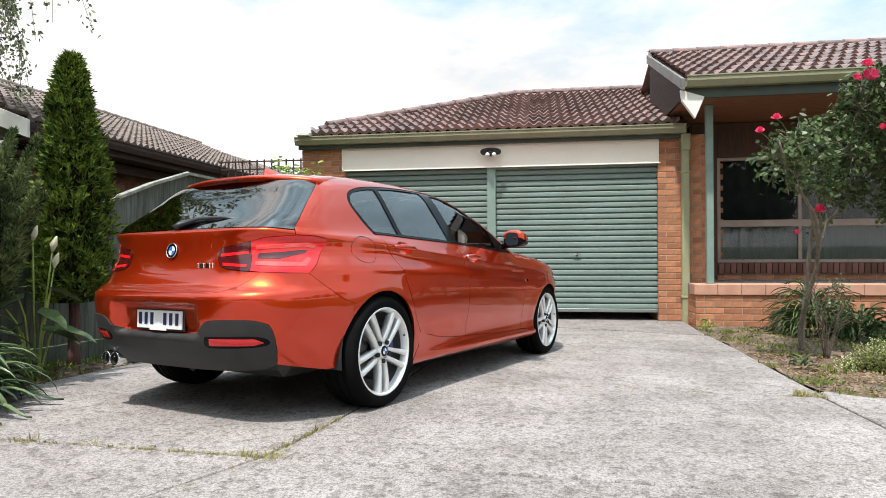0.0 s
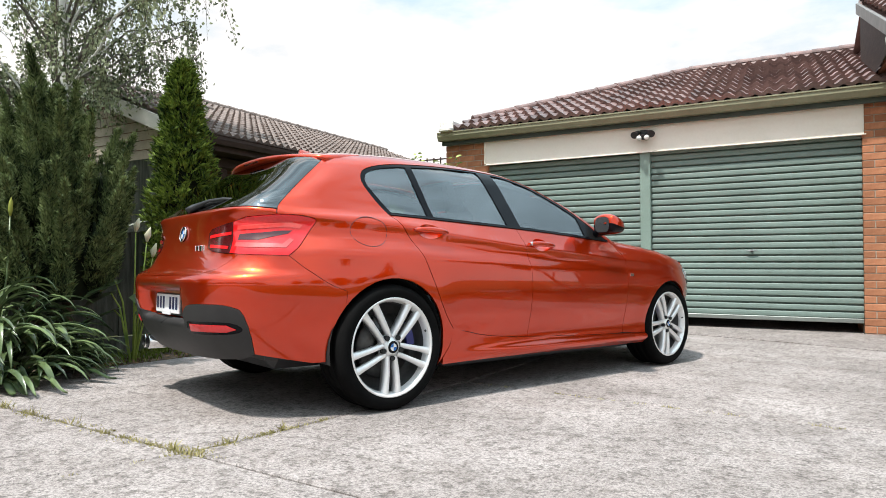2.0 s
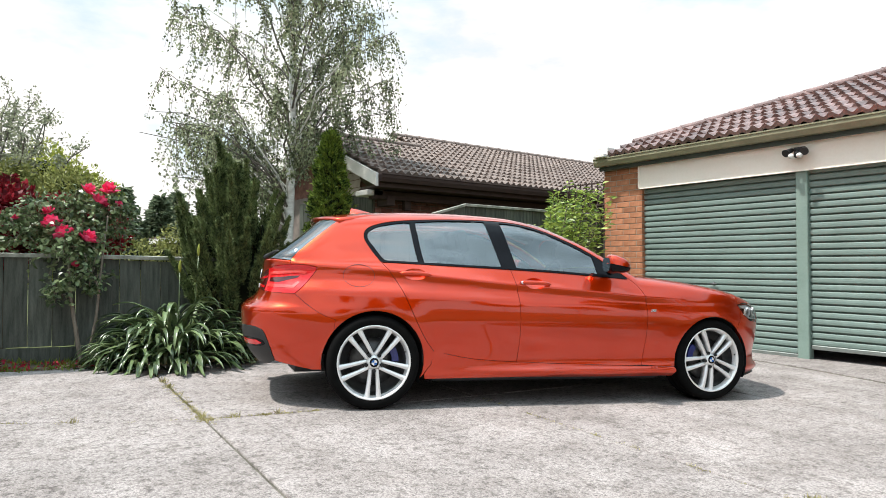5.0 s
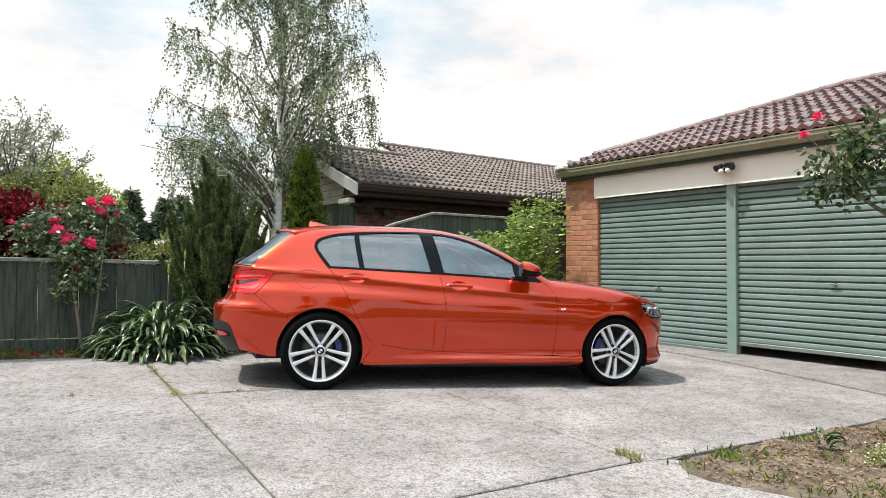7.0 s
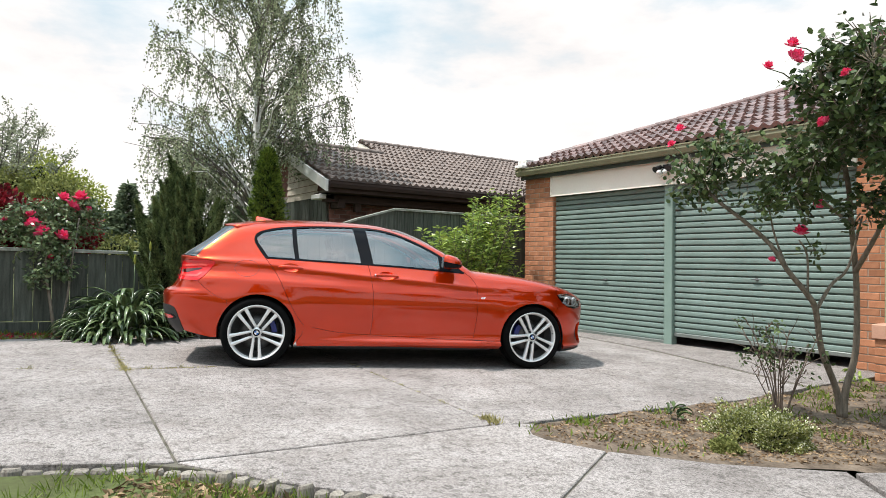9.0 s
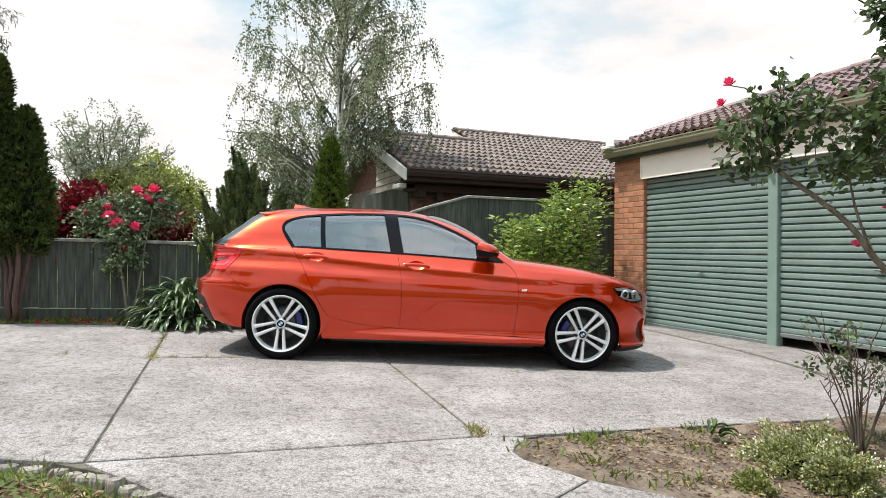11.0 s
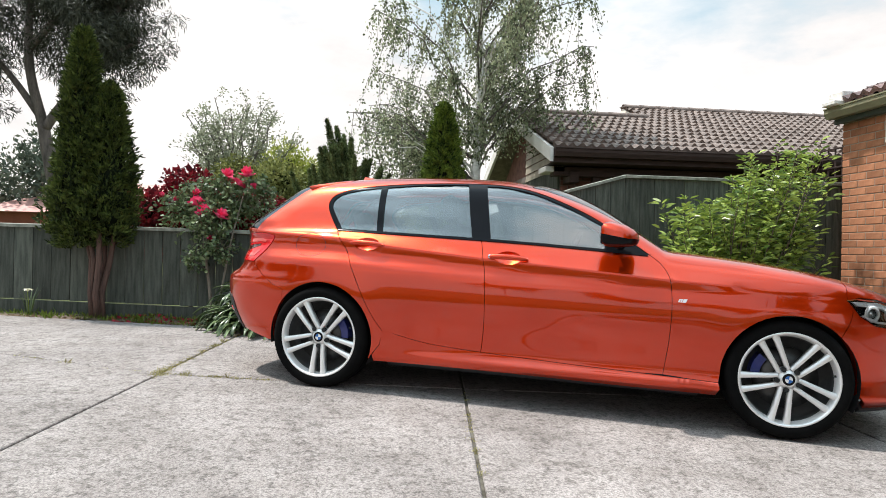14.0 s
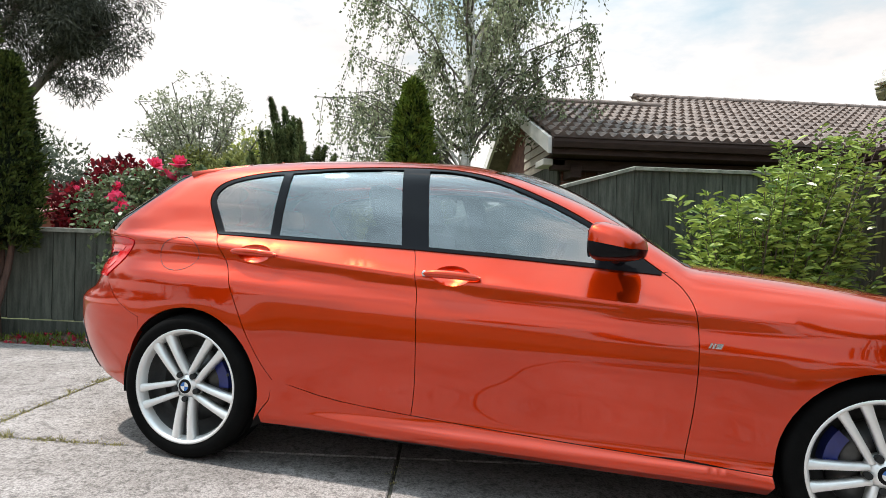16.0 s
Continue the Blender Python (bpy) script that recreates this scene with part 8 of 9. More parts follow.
def cloud_bush(name, x, y, z, lobes, label, leaf, count, size, cat="bush", trunk=None, seed=0, up=0.1, shell=0.55, bark=BARK, shade_core=True, droop=0.0, full=False):
    """A crown of many leaves gathered in uneven lobes, on limbs."""
    ob = thing(name, (x, y, z), label, cat)
    rng = random.Random(seed)
    g = Geo()
    root = trunk or [(0, 0, -0.05), (0, 0, 0.1)]
    g.tube([Vector(p) for p in root], [0.02 + 0.012 * (root[-1][2] - p[2]) for p in root], 8)
    for lx, ly, lz, r in lobes:
        p0 = Vector(root[-1])
        part("limb", Geo().tube(limb_path(p0, (lx, ly, lz), 0.1, rng, 4), [0.03, 0.024, 0.018, 0.012, 0.006], 6, False).mesh("limb", bark, True), ob)
    part("trunk", g.mesh("trunk", bark, True), ob)
    if shade_core:
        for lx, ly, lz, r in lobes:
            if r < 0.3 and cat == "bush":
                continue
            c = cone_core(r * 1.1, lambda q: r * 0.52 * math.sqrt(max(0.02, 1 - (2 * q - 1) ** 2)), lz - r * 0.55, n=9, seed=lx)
            part("crown_shade_core", mesh_of("crown_shade_core", [(v[0] + lx, v[1] + ly, v[2]) for v in c.v], c.f, CORE, True), ob)
    total = sum(l[3] ** 2 for l in lobes)
    bs, ds = [], []
    for lx, ly, lz, r in lobes:
        n = int(count * r * r / total)
        d = rand_dir(n)
        k = NPR.uniform(0, 1, n)
        clump = np.array([1 + 0.35 * noise.noise((q[0] * 2.3 + lx, q[1] * 2.3 + ly, q[2] * 2.3 + lz)) for q in d])
        rad = r * clump * (shell + (1.05 - shell) * k ** 0.6)
        bs.append(np.array([lx, ly, lz]) + d * rad[:, None] * np.array([1, 1, 0.9]))
        ds.append(d * 0.6 + NPR.normal(0, 0.55, (n, 3)) + np.array([0, 0, up]))
    leaves("crown", np.concatenate(bs), np.concatenate(ds), size[0], size[1], leaf, ob, droop=droop, full=full)
    return ob


def shoot_bush():
    """A bush of many rising shoots set with lance-shaped leaves."""
    rng = random.Random(19)
    x0, y0 = -3.55, 8.33
    ob = thing("green_bush", (x0, y0, gz(0, 8.35)), "light green leafy bush of rising shoots beside the garage", "bush")
    envelope = pch((-1.0, 1.5), (-0.75, 1.75), (-0.4, 1.6), (-0.1, 1.85), (0.2, 2.15), (0.5, 2.0), (0.75, 2.3), (1.0, 2.1))
    bs, ds = [], []
    stems = Geo()
    for i in range(150):
        yy = rng.uniform(-0.95, 1.0)
        top = envelope(yy) * (rng.uniform(0.86, 1.06) if i % 3 == 0 else rng.uniform(0.35, 0.95))
        tip = Vector((rng.gauss(0.05, 0.22), yy, top))
        foot = Vector((rng.gauss(0, 0.08), yy * 0.35, 0.0))
        mid_ = foot.lerp(tip, 0.5) + Vector((rng.gauss(0, 0.05), (yy * 0.65 - yy * 0.675), 0.1))
        path = [(1 - t) ** 2 * foot + 2 * t * (1 - t) * mid_ + t * t * tip for t in [k / 6 for k in range(7)]]
        if i % 5:
            stems.tube(path, [0.009 * (1 - 0.8 * k / 6) for k in range(7)], 4, False)
        else:
            part("limb", Geo().tube(path, [0.013 * (1 - 0.8 * k / 6) for k in range(7)], 6, False).mesh("limb", BARK, True), ob)
        n = 76 if i % 3 == 0 else 105
        for q in range(n):
            t = 1 - 0.72 * rng.random() ** 1.15 if i % 3 == 0 else rng.uniform(0.2, 1.0)
            j = min(5, int(t * 6))
            p = path[j].lerp(path[j + 1], t * 6 - j)
            a = rng.uniform(0, 2 * math.pi)
            spread_ = 0.05 if i % 3 == 0 else 0.11
            out = Vector((math.cos(a), math.sin(a), rng.uniform(0.2, 0.9)))
            bs.append(tuple(p + Vector((out.x, out.y, 0)) * rng.uniform(0, spread_)))
            ds.append(tuple(out))
    tagged(part("fine_growth", stems.mesh("fine_growth", BARK), ob), kind="stuff")
    leaves("crown", bs, ds, 0.105, 0.030, L_BUSH, ob, droop=0.25, full=True)


shoot_bush()
cloud_bush("red_leaf_shrub", -5.15, 1.7, gz(0, 1.7), [(0, 0.12, 1.10, 0.32), (0.0, 0.42, 1.32, 0.36), (0.1, 0.75, 1.28, 0.34), (0.0, 1.12, 1.26, 0.30), (0.0, -0.15, 1.22, 0.30), (0.0, 0.25, 1.52, 0.28), (-2.3, 1.0, 1.38, 0.38), (-2.4, 1.35, 1.25, 0.34)], "dark red-leaved shrub behind the fence", L_RED, 10000, (0.07, 0.05),
           trunk=[(0, 0.3, 0), (0, 0.3, 0.6)], seed=4)
cloud_bush("lime_shrub", -9.1, 2.75, 0.1, [(0, -0.15, 2.32, 0.66), (0, 0.42, 2.05, 0.56), (0.2, 0.0, 1.35, 0.75), (0.1, -0.7, 1.7, 0.6)], "rounded yellow-green garden tree", L_LIME, 17000, (0.075, 0.038), "tree", [(0, 0, 0), (0, 0, 0.8)], seed=5, shade_core=True, shell=0.3)
cloud_bush("garden_shrub", -8.6, 4.75, 0.1, [(0, -0.5, 1.0, 0.5), (0.1, 0.0, 1.25, 0.5), (0, 0.5, 1.05, 0.5), (0.1, -0.95, 1.05, 0.42), (0.2, -0.3, 0.6, 0.5)], "yellow-green garden shrub behind the fence", L_OLIVE, 9000, (0.07, 0.036), "bush", [(0, 0, 0), (0, 0, 0.4)], seed=8, shade_core=True, shell=0.3)
cloud_bush("olive_tree", -7.3, 2.25, 0.2, [(0, -0.55, 1.45, 0.52), (0.1, 0.10, 1.55, 0.55), (0.1, 0.50, 1.85, 0.42), (0, -0.15, 1.98, 0.34), (0, 0.75, 1.55, 0.36)], "rounded olive-green garden tree", L_OLIVE, 17000, (0.07, 0.034), "tree", [(0, 0, 0), (0, 0, 0.9)], seed=6, shade_core=True, shell=0.3)


def airy_tree():
    """A thin-crowned tree: dark rising limbs, fine twigs and scattered small leaves."""
    rng = random.Random(23)
    ob = thing("pale_tree", (-7.9, 1.9, 0.2), "airy grey-green tree with a thin crown", "tree")
    part("trunk", Geo().tube([(0, 0, 0), (0.03, -0.03, 0.7), (0, 0.02, 1.5)], [0.07, 0.06, 0.05], 9).mesh("trunk", BARK_TWIG, True), ob)
    twigs, bases, dirs = Geo(), [], []
    for i in range(21):
        a = i * 2.4 + rng.uniform(-0.3, 0.3)
        reach = rng.uniform(0.25, 1.3)
        top = 3.42 - 0.62 * reach ** 2 + rng.uniform(-0.35, 0.15)
        path = limb_path(Vector((0, 0, rng.uniform(1.0, 1.5))), Vector((math.cos(a) * reach * 0.8, math.sin(a) * reach * 1.1, top)), 0.1, rng, 6)
        part("limb", Geo().tube(path, [0.018 * (1 - k / 7) + 0.004 for k in range(7)], 5, False).mesh("limb", BARK_TWIG, True), ob)
        for k in range(15):
            t = rng.uniform(0.25, 1.0)
            j = min(5, int(t * 6))
            s = path[j].lerp(path[j + 1], t * 6 - j)
            tip = s + Vector((rng.gauss(0, 0.17), rng.gauss(0, 0.17), rng.uniform(0.0, 0.26)))
            twigs.tube([s, s.lerp(tip, 0.5) + Vector((0, 0, -0.02)), tip], [0.005, 0.004, 0.002], 3, False)
            for q in range(rng.randrange(15, 38)):
                p = s.lerp(tip, rng.uniform(0.2, 1.1))
                bases.append(p + Vector((rng.gauss(0, 0.045), rng.gauss(0, 0.045), rng.gauss(0, 0.045))))
                dirs.append((rng.gauss(0, 0.7), rng.gauss(0, 0.7), rng.gauss(-0.1, 0.6)))
    tagged(part("fine_growth", twigs.mesh("fine_growth", BARK_TWIG), ob), kind="stuff")
    leaves("crown", np.array([tuple(b) for b in bases]), np.array(dirs), 0.056, 0.031, L_AIRY, ob)


airy_tree()


def gum():
    """A tall gum tree: forked grey stem and ragged leaf clumps."""
    rng = random.Random(17)
    x0, y0 = -13.0, -2.95
    ob = thing("gum_tree", (x0, y0, 0.3), "tall gum tree with a forked grey trunk and ragged dark crown", "tree")
    g = Geo()
    paths = [[(0, 0.05, 0), (0, -0.12, 1.2), (0, -0.48, 2.9), (0.0, -0.62, 3.6), (0.1, -0.92, 5.2), (0, -0.9, 7.8)], [(0, -0.58, 3.5), (0, -0.2, 4.1), (0.1, 0.45, 4.9), (0.1, 0.9, 6.4)],
             [(0, -0.62, 3.7), (0, -1.25, 4.6), (0, -2.1, 5.7), (0, -2.6, 6.8)], [(0.1, 0.3, 4.7), (0.2, 1.0, 5.3), (0.1, 1.6, 5.7)], [(0.1, 0.8, 6.0), (0.2, 1.3, 6.7), (0.2, 1.8, 7.2)],
             [(0.1, -0.9, 5.4), (0.2, -0.1, 6.4), (0.1, 0.3, 7.6)], [(0, -1.6, 5.0), (0.2, -2.6, 5.0), (0.1, -3.2, 4.8)]]
    for i, p in enumerate(paths):
        path = smooth_path([Vector(q) for q in p], 5)
        r = 0.21 if i == 0 else 0.125 if i == 1 else 0.095
        g.tube(path, [r * (1 - 0.7 * k / len(path)) for k in range(len(path))], 9)
    part("trunk", g.mesh("trunk", mat("gum_bark", (0.17, 0.14, 0.125), (0.05, 0.042, 0.038), 0.85, scale=4, fine=30, bump=0.4, stretch=(2, 2, 0.5)), True), ob)
    bs, ds = [], []
    for i in range(330):
        p = rng.choice(paths)
        q = Vector(p[-1]).lerp(Vector(p[-2]), rng.uniform(-0.15, 0.9)) + Vector((rng.gauss(0, 0.5), rng.gauss(0, 0.55), rng.gauss(0.15, 0.4)))
        if q.y > 0:
            q.y *= 0.66
        low = 4.5 if q.y > -0.5 else 4.0
        if q.z < low:
            q.z = low + 0.8 * rng.random()
        n = 150
        d = rand_dir(n)
        r = 0.44 * NPR.uniform(0, 1, n) ** 0.5
        bs.append(np.array(tuple(q)) + d * r[:, None] * np.array([1, 1, 0.55]))
        ds.append(d * 0.4 + NPR.normal(0, 0.5, (n, 3)) + np.array([0, 0, -0.5]))
    for i in range(110):
        q = (rng.uniform(-0.8, 0.8), rng.uniform(-3.6, 1.7), rng.uniform(4.9, 7.4))
        n = 110
        d = rand_dir(n)
        bs.append(np.array(q) + d * (0.5 * NPR.uniform(0, 1, n) ** 0.5)[:, None] * np.array([1, 1, 0.55]))
        ds.append(d * 0.4 + NPR.normal(0, 0.5, (n, 3)) + np.array([0, 0, -0.5]))
    for a, b, c in ((0, 1.1, 4.4), (0.1, 0.7, 4.4), (0.1, -1.6, 3.9), (0, -2.0, 4.4), (0.2, -2.9, 3.8), (0.1, -2.4, 4.2), (0, -3.2, 4.3), (0.1, 1.9, 5.3), (0, -2.9, 5.0), (0, 1.5, 4.9), (0.1, 0.9, 4.2), (0, 0.7, 4.6), (0.1, 2.1, 5.6), (0, -0.1, 5.0), (0, 2.2, 6.3)):
        n = 200
        d = rand_dir(n)
        bs.append(np.array([a, b, c]) + d * (0.45 * NPR.uniform(0, 1, n) ** 0.5)[:, None] * np.array([1, 1, 0.6]))
        ds.append(d * 0.4 + NPR.normal(0, 0.5, (n, 3)) + np.array([0, 0, -0.5]))
    leaves("crown", np.concatenate(bs), np.concatenate(ds), 0.17, 0.026, L_GUM, ob)


gum()


def far_conifer(x, y, h, w, seed):
    ob = thing("far_conifer", (x, y, 0.1), "tall dark conifer far behind the fence", "tree", "distant trees")
    part("trunk", Geo().tube([(0, 0, 0), (0, 0, h * 0.8)], [0.15, 0.04], 7).mesh("trunk", BARK, True), ob)
    n = 2600
    t = NPR.uniform(0, 1, n)
    a = NPR.uniform(0, 6.283, n)
    tier = 0.7 + 0.3 * np.abs(np.sin(t * 22 + seed))
    r = w * (1 - t) ** 0.9 * tier * NPR.uniform(0.3, 1, n) ** 0.5
    leaves("crown", np.stack([r * np.cos(a), r * np.sin(a), h * (0.1 + 0.9 * t)], 1), np.stack([np.cos(a), np.sin(a), np.full(n, -0.15)], 1) + NPR.normal(0, 0.3, (n, 3)), 0.38, 0.16, L_PINE, ob)


for i, (x, y, h, w) in enumerate(((-28, 8.58, 4.1, 1.6), (-28.5, 9.4, 4.3, 1.7), (-28, 9.95, 3.3, 1.1), (-28, 8.05, 2.9, 1.1), (-28, 7.05, 4.4, 1.1), (-28.5, 6.5, 3.1, 1.2), (-29, 12.6, 3.8, 1.5))):
    far_conifer(x, y, h, w, i)
for i, (x, y, s) in enumerate(((-24, 20, 1.0), (-24, 27, 0.9), (-20, 30, 0.9), (-26, 24, 0.8), (-24, -9, 0.8), (-30, -3, 0.75), (-28, 2.5, 0.7), (-35, -14, 1.2))):
    cloud_bush("far_tree", x, y, 0.2, [(0, -0.9 * s, 4.0 * s, 1.5 * s), (0, 0.9 * s, 4.3 * s, 1.5 * s), (0, 0, 5.4 * s, 1.1 * s), (0, 2.0 * s, 3.4 * s, 1.2 * s), (0, -2.0 * s, 3.3 * s, 1.2 * s)], "leafy tree far behind the houses", L_GREY if i % 2 else L_FAR, 1700, (0.30, 0.15),
               "tree", [(0, 0, 0), (0, 0, 2.2 * s)], seed=40 + i, shell=0.3, shade_core=False)
# across the street, behind the camera's start, mirrored in the car
for i, (x, y, s) in enumerate(((-3, -13, 1.2), (-9, -15, 1.3), (11, -14, 0.7), (21, -7, 0.8), (27, 1, 0.95), (29, 9, 0.8), (27, 5, 0.7), (25, -3, 0.75), (-14, -12, 1.1), (5, -17, 1.2), (12, -19, 1.3))):
    cloud_bush("street_tree", x, y, 0.5, [(0, -0.9 * s, 3.4 * s, 1.5 * s), (0.8 * s, 0.9 * s, 3.6 * s, 1.5 * s), (-0.8 * s, 0, 4.8 * s, 1.4 * s), (1.8 * s, 0, 3.0 * s, 1.3 * s), (-1.8 * s, 0.2, 3.0 * s, 1.3 * s)], "leafy street tree across the lawn", L_FAR, 2200, (0.30, 0.16),
               "tree", [(0, 0, 0), (0, 0, 1.9 * s)], seed=60 + i, shell=0.3, shade_core=True)

# ---- small growth, edging, litter ----


def tufts(name, spots, leaf, label, h=0.09, blades=26, spread_=0.05, w=0.007, kind="stuff", top=None, cat="grass"):
    bs, ds = [], []
    for x, y in spots:
        n = blades
        p = np.stack([x + NPR.normal(0, spread_, n), y + NPR.normal(0, spread_, n)], 1)
        z = np.array([(top or gz)(q[0], q[1]) for q in p]) - 0.006
        bs.append(np.column_stack([p, z]))
        ds.append(NPR.normal(0, 0.55, (n, 3)) * np.array([1, 1, 0.2]) + np.array([0, 0, 0.9]))
    ob = leaves(name, np.concatenate(bs), np.concatenate(ds), h, w, leaf, None)
    return tagged(ob, label, cat, kind=kind)


rng = random.Random(77)
spots = []
for _ in range(95):
    x = rng.uniform(-3.45, -1.2)
    if noise.noise((x * 2.3, 4.0, 0)) > -0.12:
        spots.append((x, joint_a(x) + rng.gauss(0, 0.016)))
for _ in range(26):
    spots.append((-1.17 + rng.gauss(0, 0.07), 2.87 + rng.gauss(0, 0.02)))
for _ in range(40):
    y = rng.uniform(2.9, 3.6)
    spots.append((joint_b(y) + rng.gauss(0, 0.010), y))
for _ in range(16):
    y = rng.uniform(1.0, 2.8)
    spots.append((joint_b(y) + rng.gauss(0, 0.006), y))
tufts("joint_weeds", spots, L_DRYGRASS, "yellow-green moss and weeds in the slab joints", 0.016, 14, 0.016, 0.0045)
tall = [(x, joint_a(x) + rng.gauss(0, 0.01)) for x in (-2.62, -2.58, -2.30, -1.98, -1.25, -1.2, -1.14)] + [(joint_b(y), y) for y in (3.05, 3.3, 2.2)]
tufts("joint_weeds", tall, L_DRYGRASS, "taller tufts of weeds in the slab joints", 0.05, 12, 0.014, 0.005)
spots = [(x, joint_c(x) + rng.gauss(0, 0.008)) for x in [rng.uniform(-0.9, 1.6) for _ in range(46)] if noise.noise((x * 3.1, 7.0, 0)) > -0.1]
tufts("joint_weeds", spots, L_DRYGRASS, "thin yellow moss in a slab joint", 0.014, 12, 0.012, 0.004)
tufts("joint_weeds", [(1.58 + rng.gauss(0, 0.09), 4.55 + rng.gauss(0, 0.02)) for _ in range(7)] + [(1.66 + rng.gauss(0, 0.02), 4.62 + rng.gauss(0, 0.06)) for _ in range(3)], L_DRYGRASS, "tuft of weeds at a slab corner", 0.05, 14, 0.02, 0.006)
spots = []
for _ in range(230):
    x, y = rng.uniform(1.8, 4.6), rng.uniform(4.6, 9.0)
    if inside((x, y), bed_poly) and (rng.random() < 0.35 or x < right_edge(y) + 0.25 or y > 7.2):
        spots.append((x, y))
tufts("bed_weeds", spots, L_GRASS, "low green weeds in the bed", 0.06, 15, 0.05, 0.012, top=mound)
spots = [(rng.uniform(-4.1, -3.5), rng.uniform(-1, 9)) for _ in range(260)]
spots = [(x, y) for x, y in spots if x < left_edge(y) - 0.02]
tufts("strip_weeds", spots, L_GRASS, "low weeds along the fence", 0.075, 14, 0.05, 0.014, top=mound)
spots = []
while len(spots) < 1500:
    x, y = rng.uniform(0.6, 5.6), rng.uniform(-1.5, 4.6)
    if inside((x, y), lawn_poly) and noise.noise((x * 1.3, y * 1.3, 9)) > -0.25:
        spots.append((x, y))
tufts("lawn_grass", spots, L_GRASS, "short green grass of the lawn", 0.07, 20, 0.05, 0.006, top=lambda x, y: mound(x, y) - 0.02)


def litter(name, poly, n, leaf, label, size, top):
    pts = []
    lo_x, hi_x = min(p[0] for p in poly), max(p[0] for p in poly)
    lo_y, hi_y = min(p[1] for p in poly), max(p[1] for p in poly)
    while len(pts) < n:
        x, y = rng.uniform(lo_x, hi_x), rng.uniform(lo_y, hi_y)
        if inside((x, y), poly):
            pts.append((x, y, top(x, y) + 0.006))
    d = NPR.normal(0, 1, (n, 3)) * np.array([1, 1, 0.22])
    return tagged(leaves(name, pts, d, size[0], size[1], leaf, None), label, "litter", kind="stuff")


litter("dry_litter", [(1.8, 4.8), (2.05, 4.6), (2.9, 5.2), (3.6, 6.4), (2.2, 7.0), (1.9, 6.6)], 5200, L_LITTER, "dry leaves and chips on the soil", (0.030, 0.010), mound)
litter("dry_litter", [(1.9, 6.6), (3.6, 6.4), (4.4, 9.1), (2.1, 9.1)], 3200, L_LITTER, "dry leaves and chips on the soil", (0.032, 0.011), mound)
litter("dry_litter", strip_poly[2:-2], 900, L_LITTER, "dry leaves on the soil by the fence", (0.05, 0.02), lambda x, y: mound(x, y) + 0.01)
litter("fallen_petals", [(-4.08, 1.5), (-3.6, 1.6), (-3.58, 2.75), (-4.08, 2.9)], 230, L_PETAL, "fallen dark red rose petals", (0.045, 0.035), lambda x, y: mound(x, y) + 0.014)
litter("dry_litter", [(1.62, 2.5), (2.3, 3.05), (2.5, 2.9), (2.0, 2.2)], 420, L_LITTER, "dry leaves behind the log edging", (0.05, 0.018), lambda x, y: mound(x, y) - 0.012)

edging = thing("log_edging", (1.58, 2.62, gz(1.58, 2.62)), "edging of short weathered grey log stubs", "edging")
line = [(log_edge(y) + 0.045, y) for y in strip(-1.5, 2.45, 16)] + [(x + 0.03, y - 0.035) for x, y in log_line]
rng = random.Random(12)
dist = 0.0
total_len = sum(math.dist(a, b) for a, b in zip(line, line[1:]))
while dist < total_len - 0.1:
    d = dist
    for a, b in zip(line, line[1:]):
        seg = math.dist(a, b)
        if d <= seg:
            x, y = a[0] + (b[0] - a[0]) * d / seg, a[1] + (b[1] - a[1]) * d / seg
            ang = math.degrees(math.atan2(b[1] - a[1], b[0] - a[0]))
            break
        d -= seg
    far_end = y > 2.7
    w = rng.uniform(0.075, 0.115) if not far_end else rng.uniform(0.06, 0.10)
    hgt = rng.uniform(-0.034, -0.014) if not far_end else rng.uniform(-0.012, 0.018)
    n = 9
    vv, ff = [], []
    for z, q in ((-0.12, 1.0), (hgt - 0.012, 1.0), (hgt, 0.86)):
        for k in range(n):
            a_ = 2 * math.pi * k / n
            rr = q * (1 + 0.12 * math.sin(3 * a_ + dist * 9))
            vv.append((w * 0.5 * rr * math.cos(a_), 0.036 * rr * math.sin(a_), z + (0.006 * math.cos(a_) if z > 0 else 0)))
    for j in range(2):
        ff += [(j * n + k, j * n + (k + 1) % n, (j + 1) * n + (k + 1) % n, (j + 1) * n + k) for k in range(n)]
    ff.append(tuple(range(2 * n, 3 * n)))
    ob = part("log", mesh_of("log", vv, ff, LOG), edging)
    ob.matrix_basis = pose(x - 1.58, y - 2.62, gz(x, y) - gz(1.58, 2.62), rng.uniform(-6, 6), rng.uniform(-5, 5) * (2 if far_end else 1), ang + rng.uniform(-8, 8))
    dist += w + 0.004


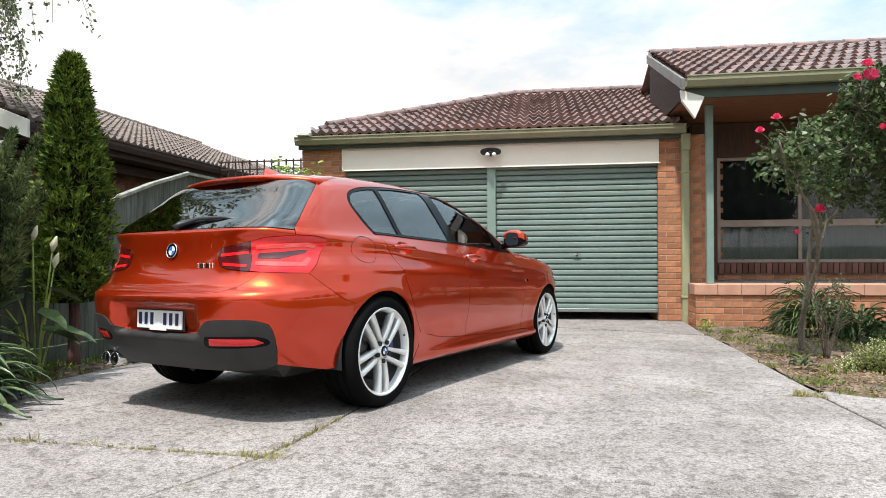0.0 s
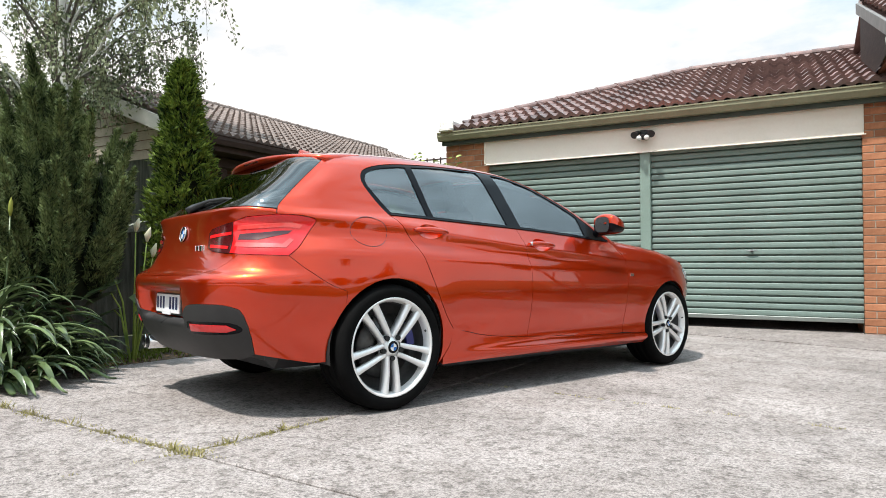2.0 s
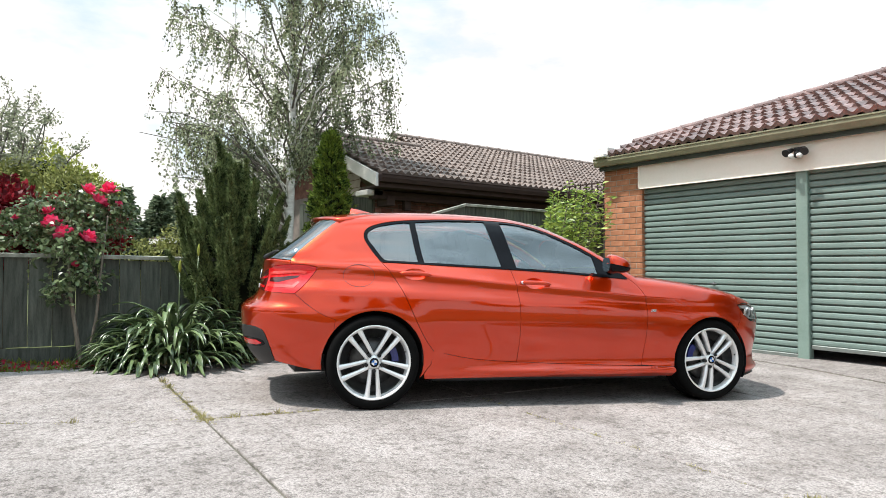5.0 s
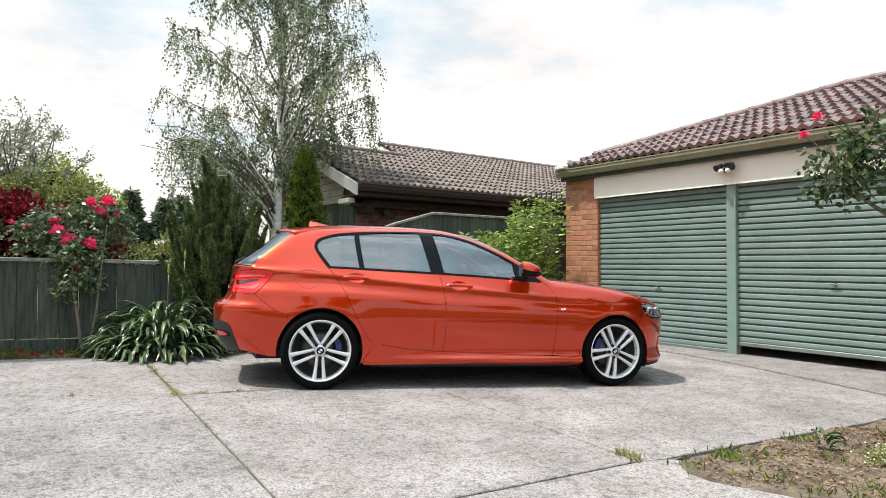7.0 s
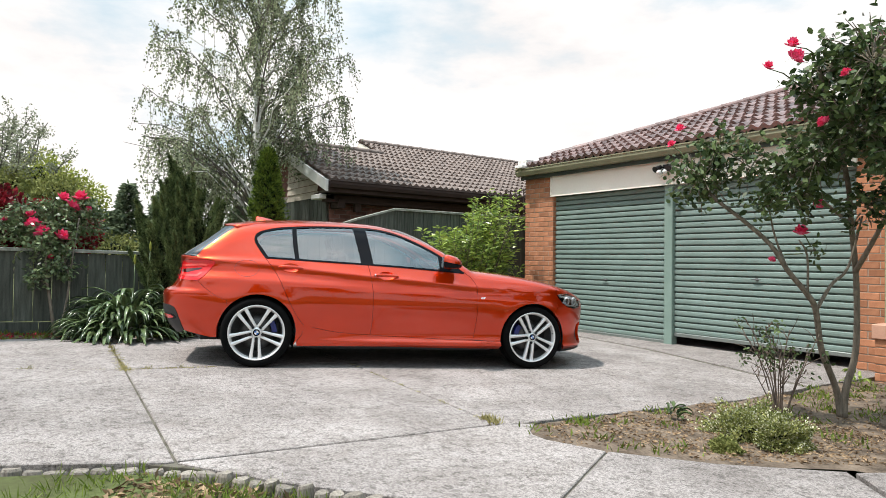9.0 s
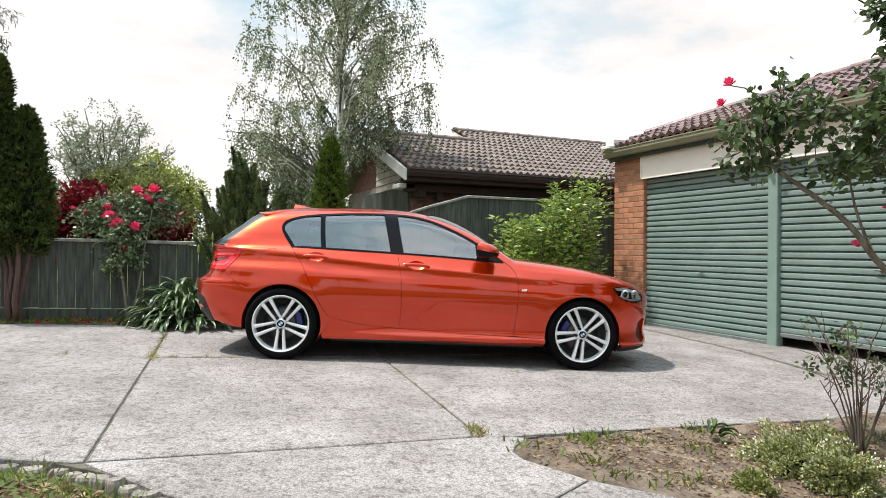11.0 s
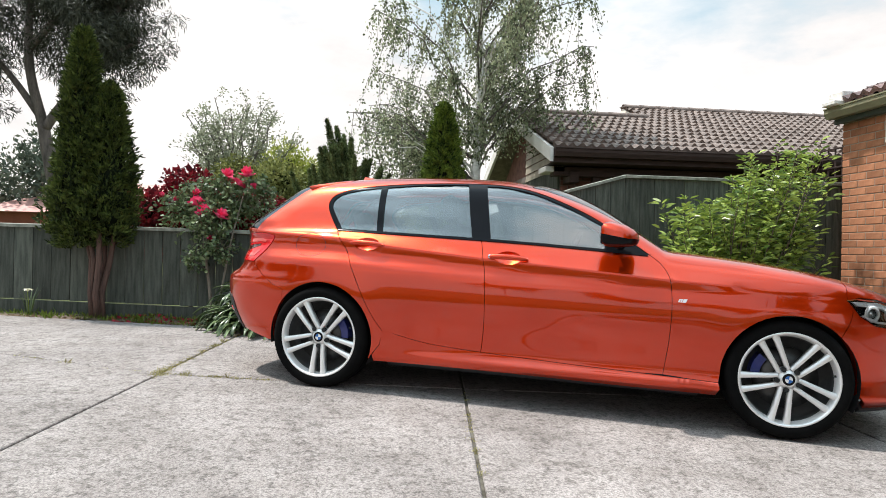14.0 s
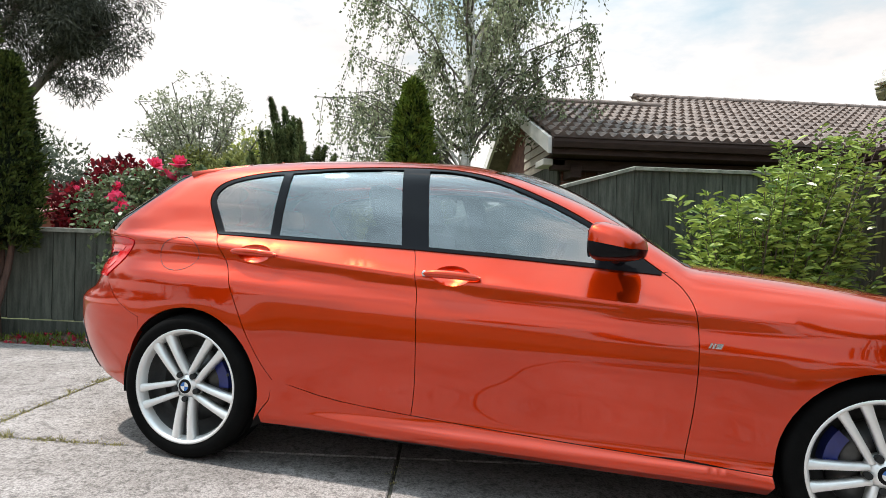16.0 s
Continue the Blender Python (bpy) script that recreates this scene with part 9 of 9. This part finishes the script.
def low_bush(x, y, r, h, label, leaf, flowers, seed):
    ob = thing("low_shrub", (x, y, mound(x, y)), label, "bush")
    n = 5200
    d = rand_dir(n)
    d[:, 2] = np.abs(d[:, 2])
    lump = np.array([0.55 * noise.noise((q[0] * 2.2 + seed, q[1] * 2.2, q[2] * 2.2)) + 0.32 * noise.noise((q[0] * 6 + seed, q[1] * 6, q[2] * 6)) for q in d])
    rr = (0.62 + 0.42 * NPR.uniform(0, 1, n)) * (1 + lump)
    p = d * rr[:, None] * np.array([r, r * 0.8, h])
    leaves("foliage", p, d + NPR.normal(0, 0.5, (n, 3)), 0.024, 0.013, leaf, ob)
    c = cone_core(h * 0.8, lambda q: r * 0.5 * math.sqrt(max(0.02, 1 - q * q)), -0.02, n=10)
    part("crown_shade_core", c.mesh("crown_shade_core", CORE, True), ob)
    if flowers:
        k = NPR.choice(n, 1700, False)
        leaves("flower_cover", p[k] * 1.09, d[k], 0.013, 0.013, L_WHITE, ob, kind="stuff")


low_bush(2.62, 5.80, 0.22, 0.20, "low shrub with tiny cream-white flowers", L_OLIVE, True, 1)
low_bush(2.84, 5.76, 0.15, 0.16, "low shrub with tiny cream-white flowers", L_OLIVE, True, 2)
low_bush(3.4, 7.0, 0.3, 0.22, "low green shrub in the bed", L_ROSE, False, 3)
low_bush(2.72, 5.36, 0.07, 0.06, "low green weed in the bed", L_OLIVE, False, 4)
strap_clump("dock_weed", 2.07, 5.82, 0.07, 0.19, 14, "broad-leaved dark weed in the bed", L_ROSE, 21, 0.030)
strap_clump("dock_weed", 2.10, 8.75, 0.12, 0.18, 22, "broad-leaved weed in the bed", L_BUSH, 22, 0.03)
TW = Vector((2.51, 6.42, gz(2.51, 6.42)))
rng = random.Random(5)
canes = []
tips = []
for k in range(13):
    a = rng.uniform(0, 6.28)
    r, h = rng.uniform(0.06, 0.30), rng.uniform(0.38, 0.68)
    mid_ = Vector((r * 0.45 * math.cos(a) + rng.uniform(-0.03, 0.03), r * 0.45 * math.sin(a) + rng.uniform(-0.03, 0.03), h * 0.5))
    top = Vector((r * math.cos(a), r * math.sin(a), h))
    canes.append(([(0.02 * math.cos(a), 0.02 * math.sin(a), 0), tuple(mid_), tuple(top)], 0.0055))
    for q in range(4):
        s0 = mid_.lerp(top, rng.uniform(0.0, 0.9))
        s1 = s0 + Vector((rng.uniform(-0.12, 0.12), rng.uniform(-0.12, 0.12), rng.uniform(0.03, 0.15)))
        canes.append(([tuple(s0), tuple((s0 + s1) / 2 + Vector((0.01, 0, 0.01))), tuple(s1)], 0.003))
        if rng.random() < 0.45:
            tips.append((s1.x, s1.y, s1.z, rng.uniform(0.035, 0.07)))
rose("rose_bush", TW.x, TW.y, "small sparse rose with thin bare twigs", canes, tips, [], L_ROSE, 33, 900, BARK, (0.030, 0.019))
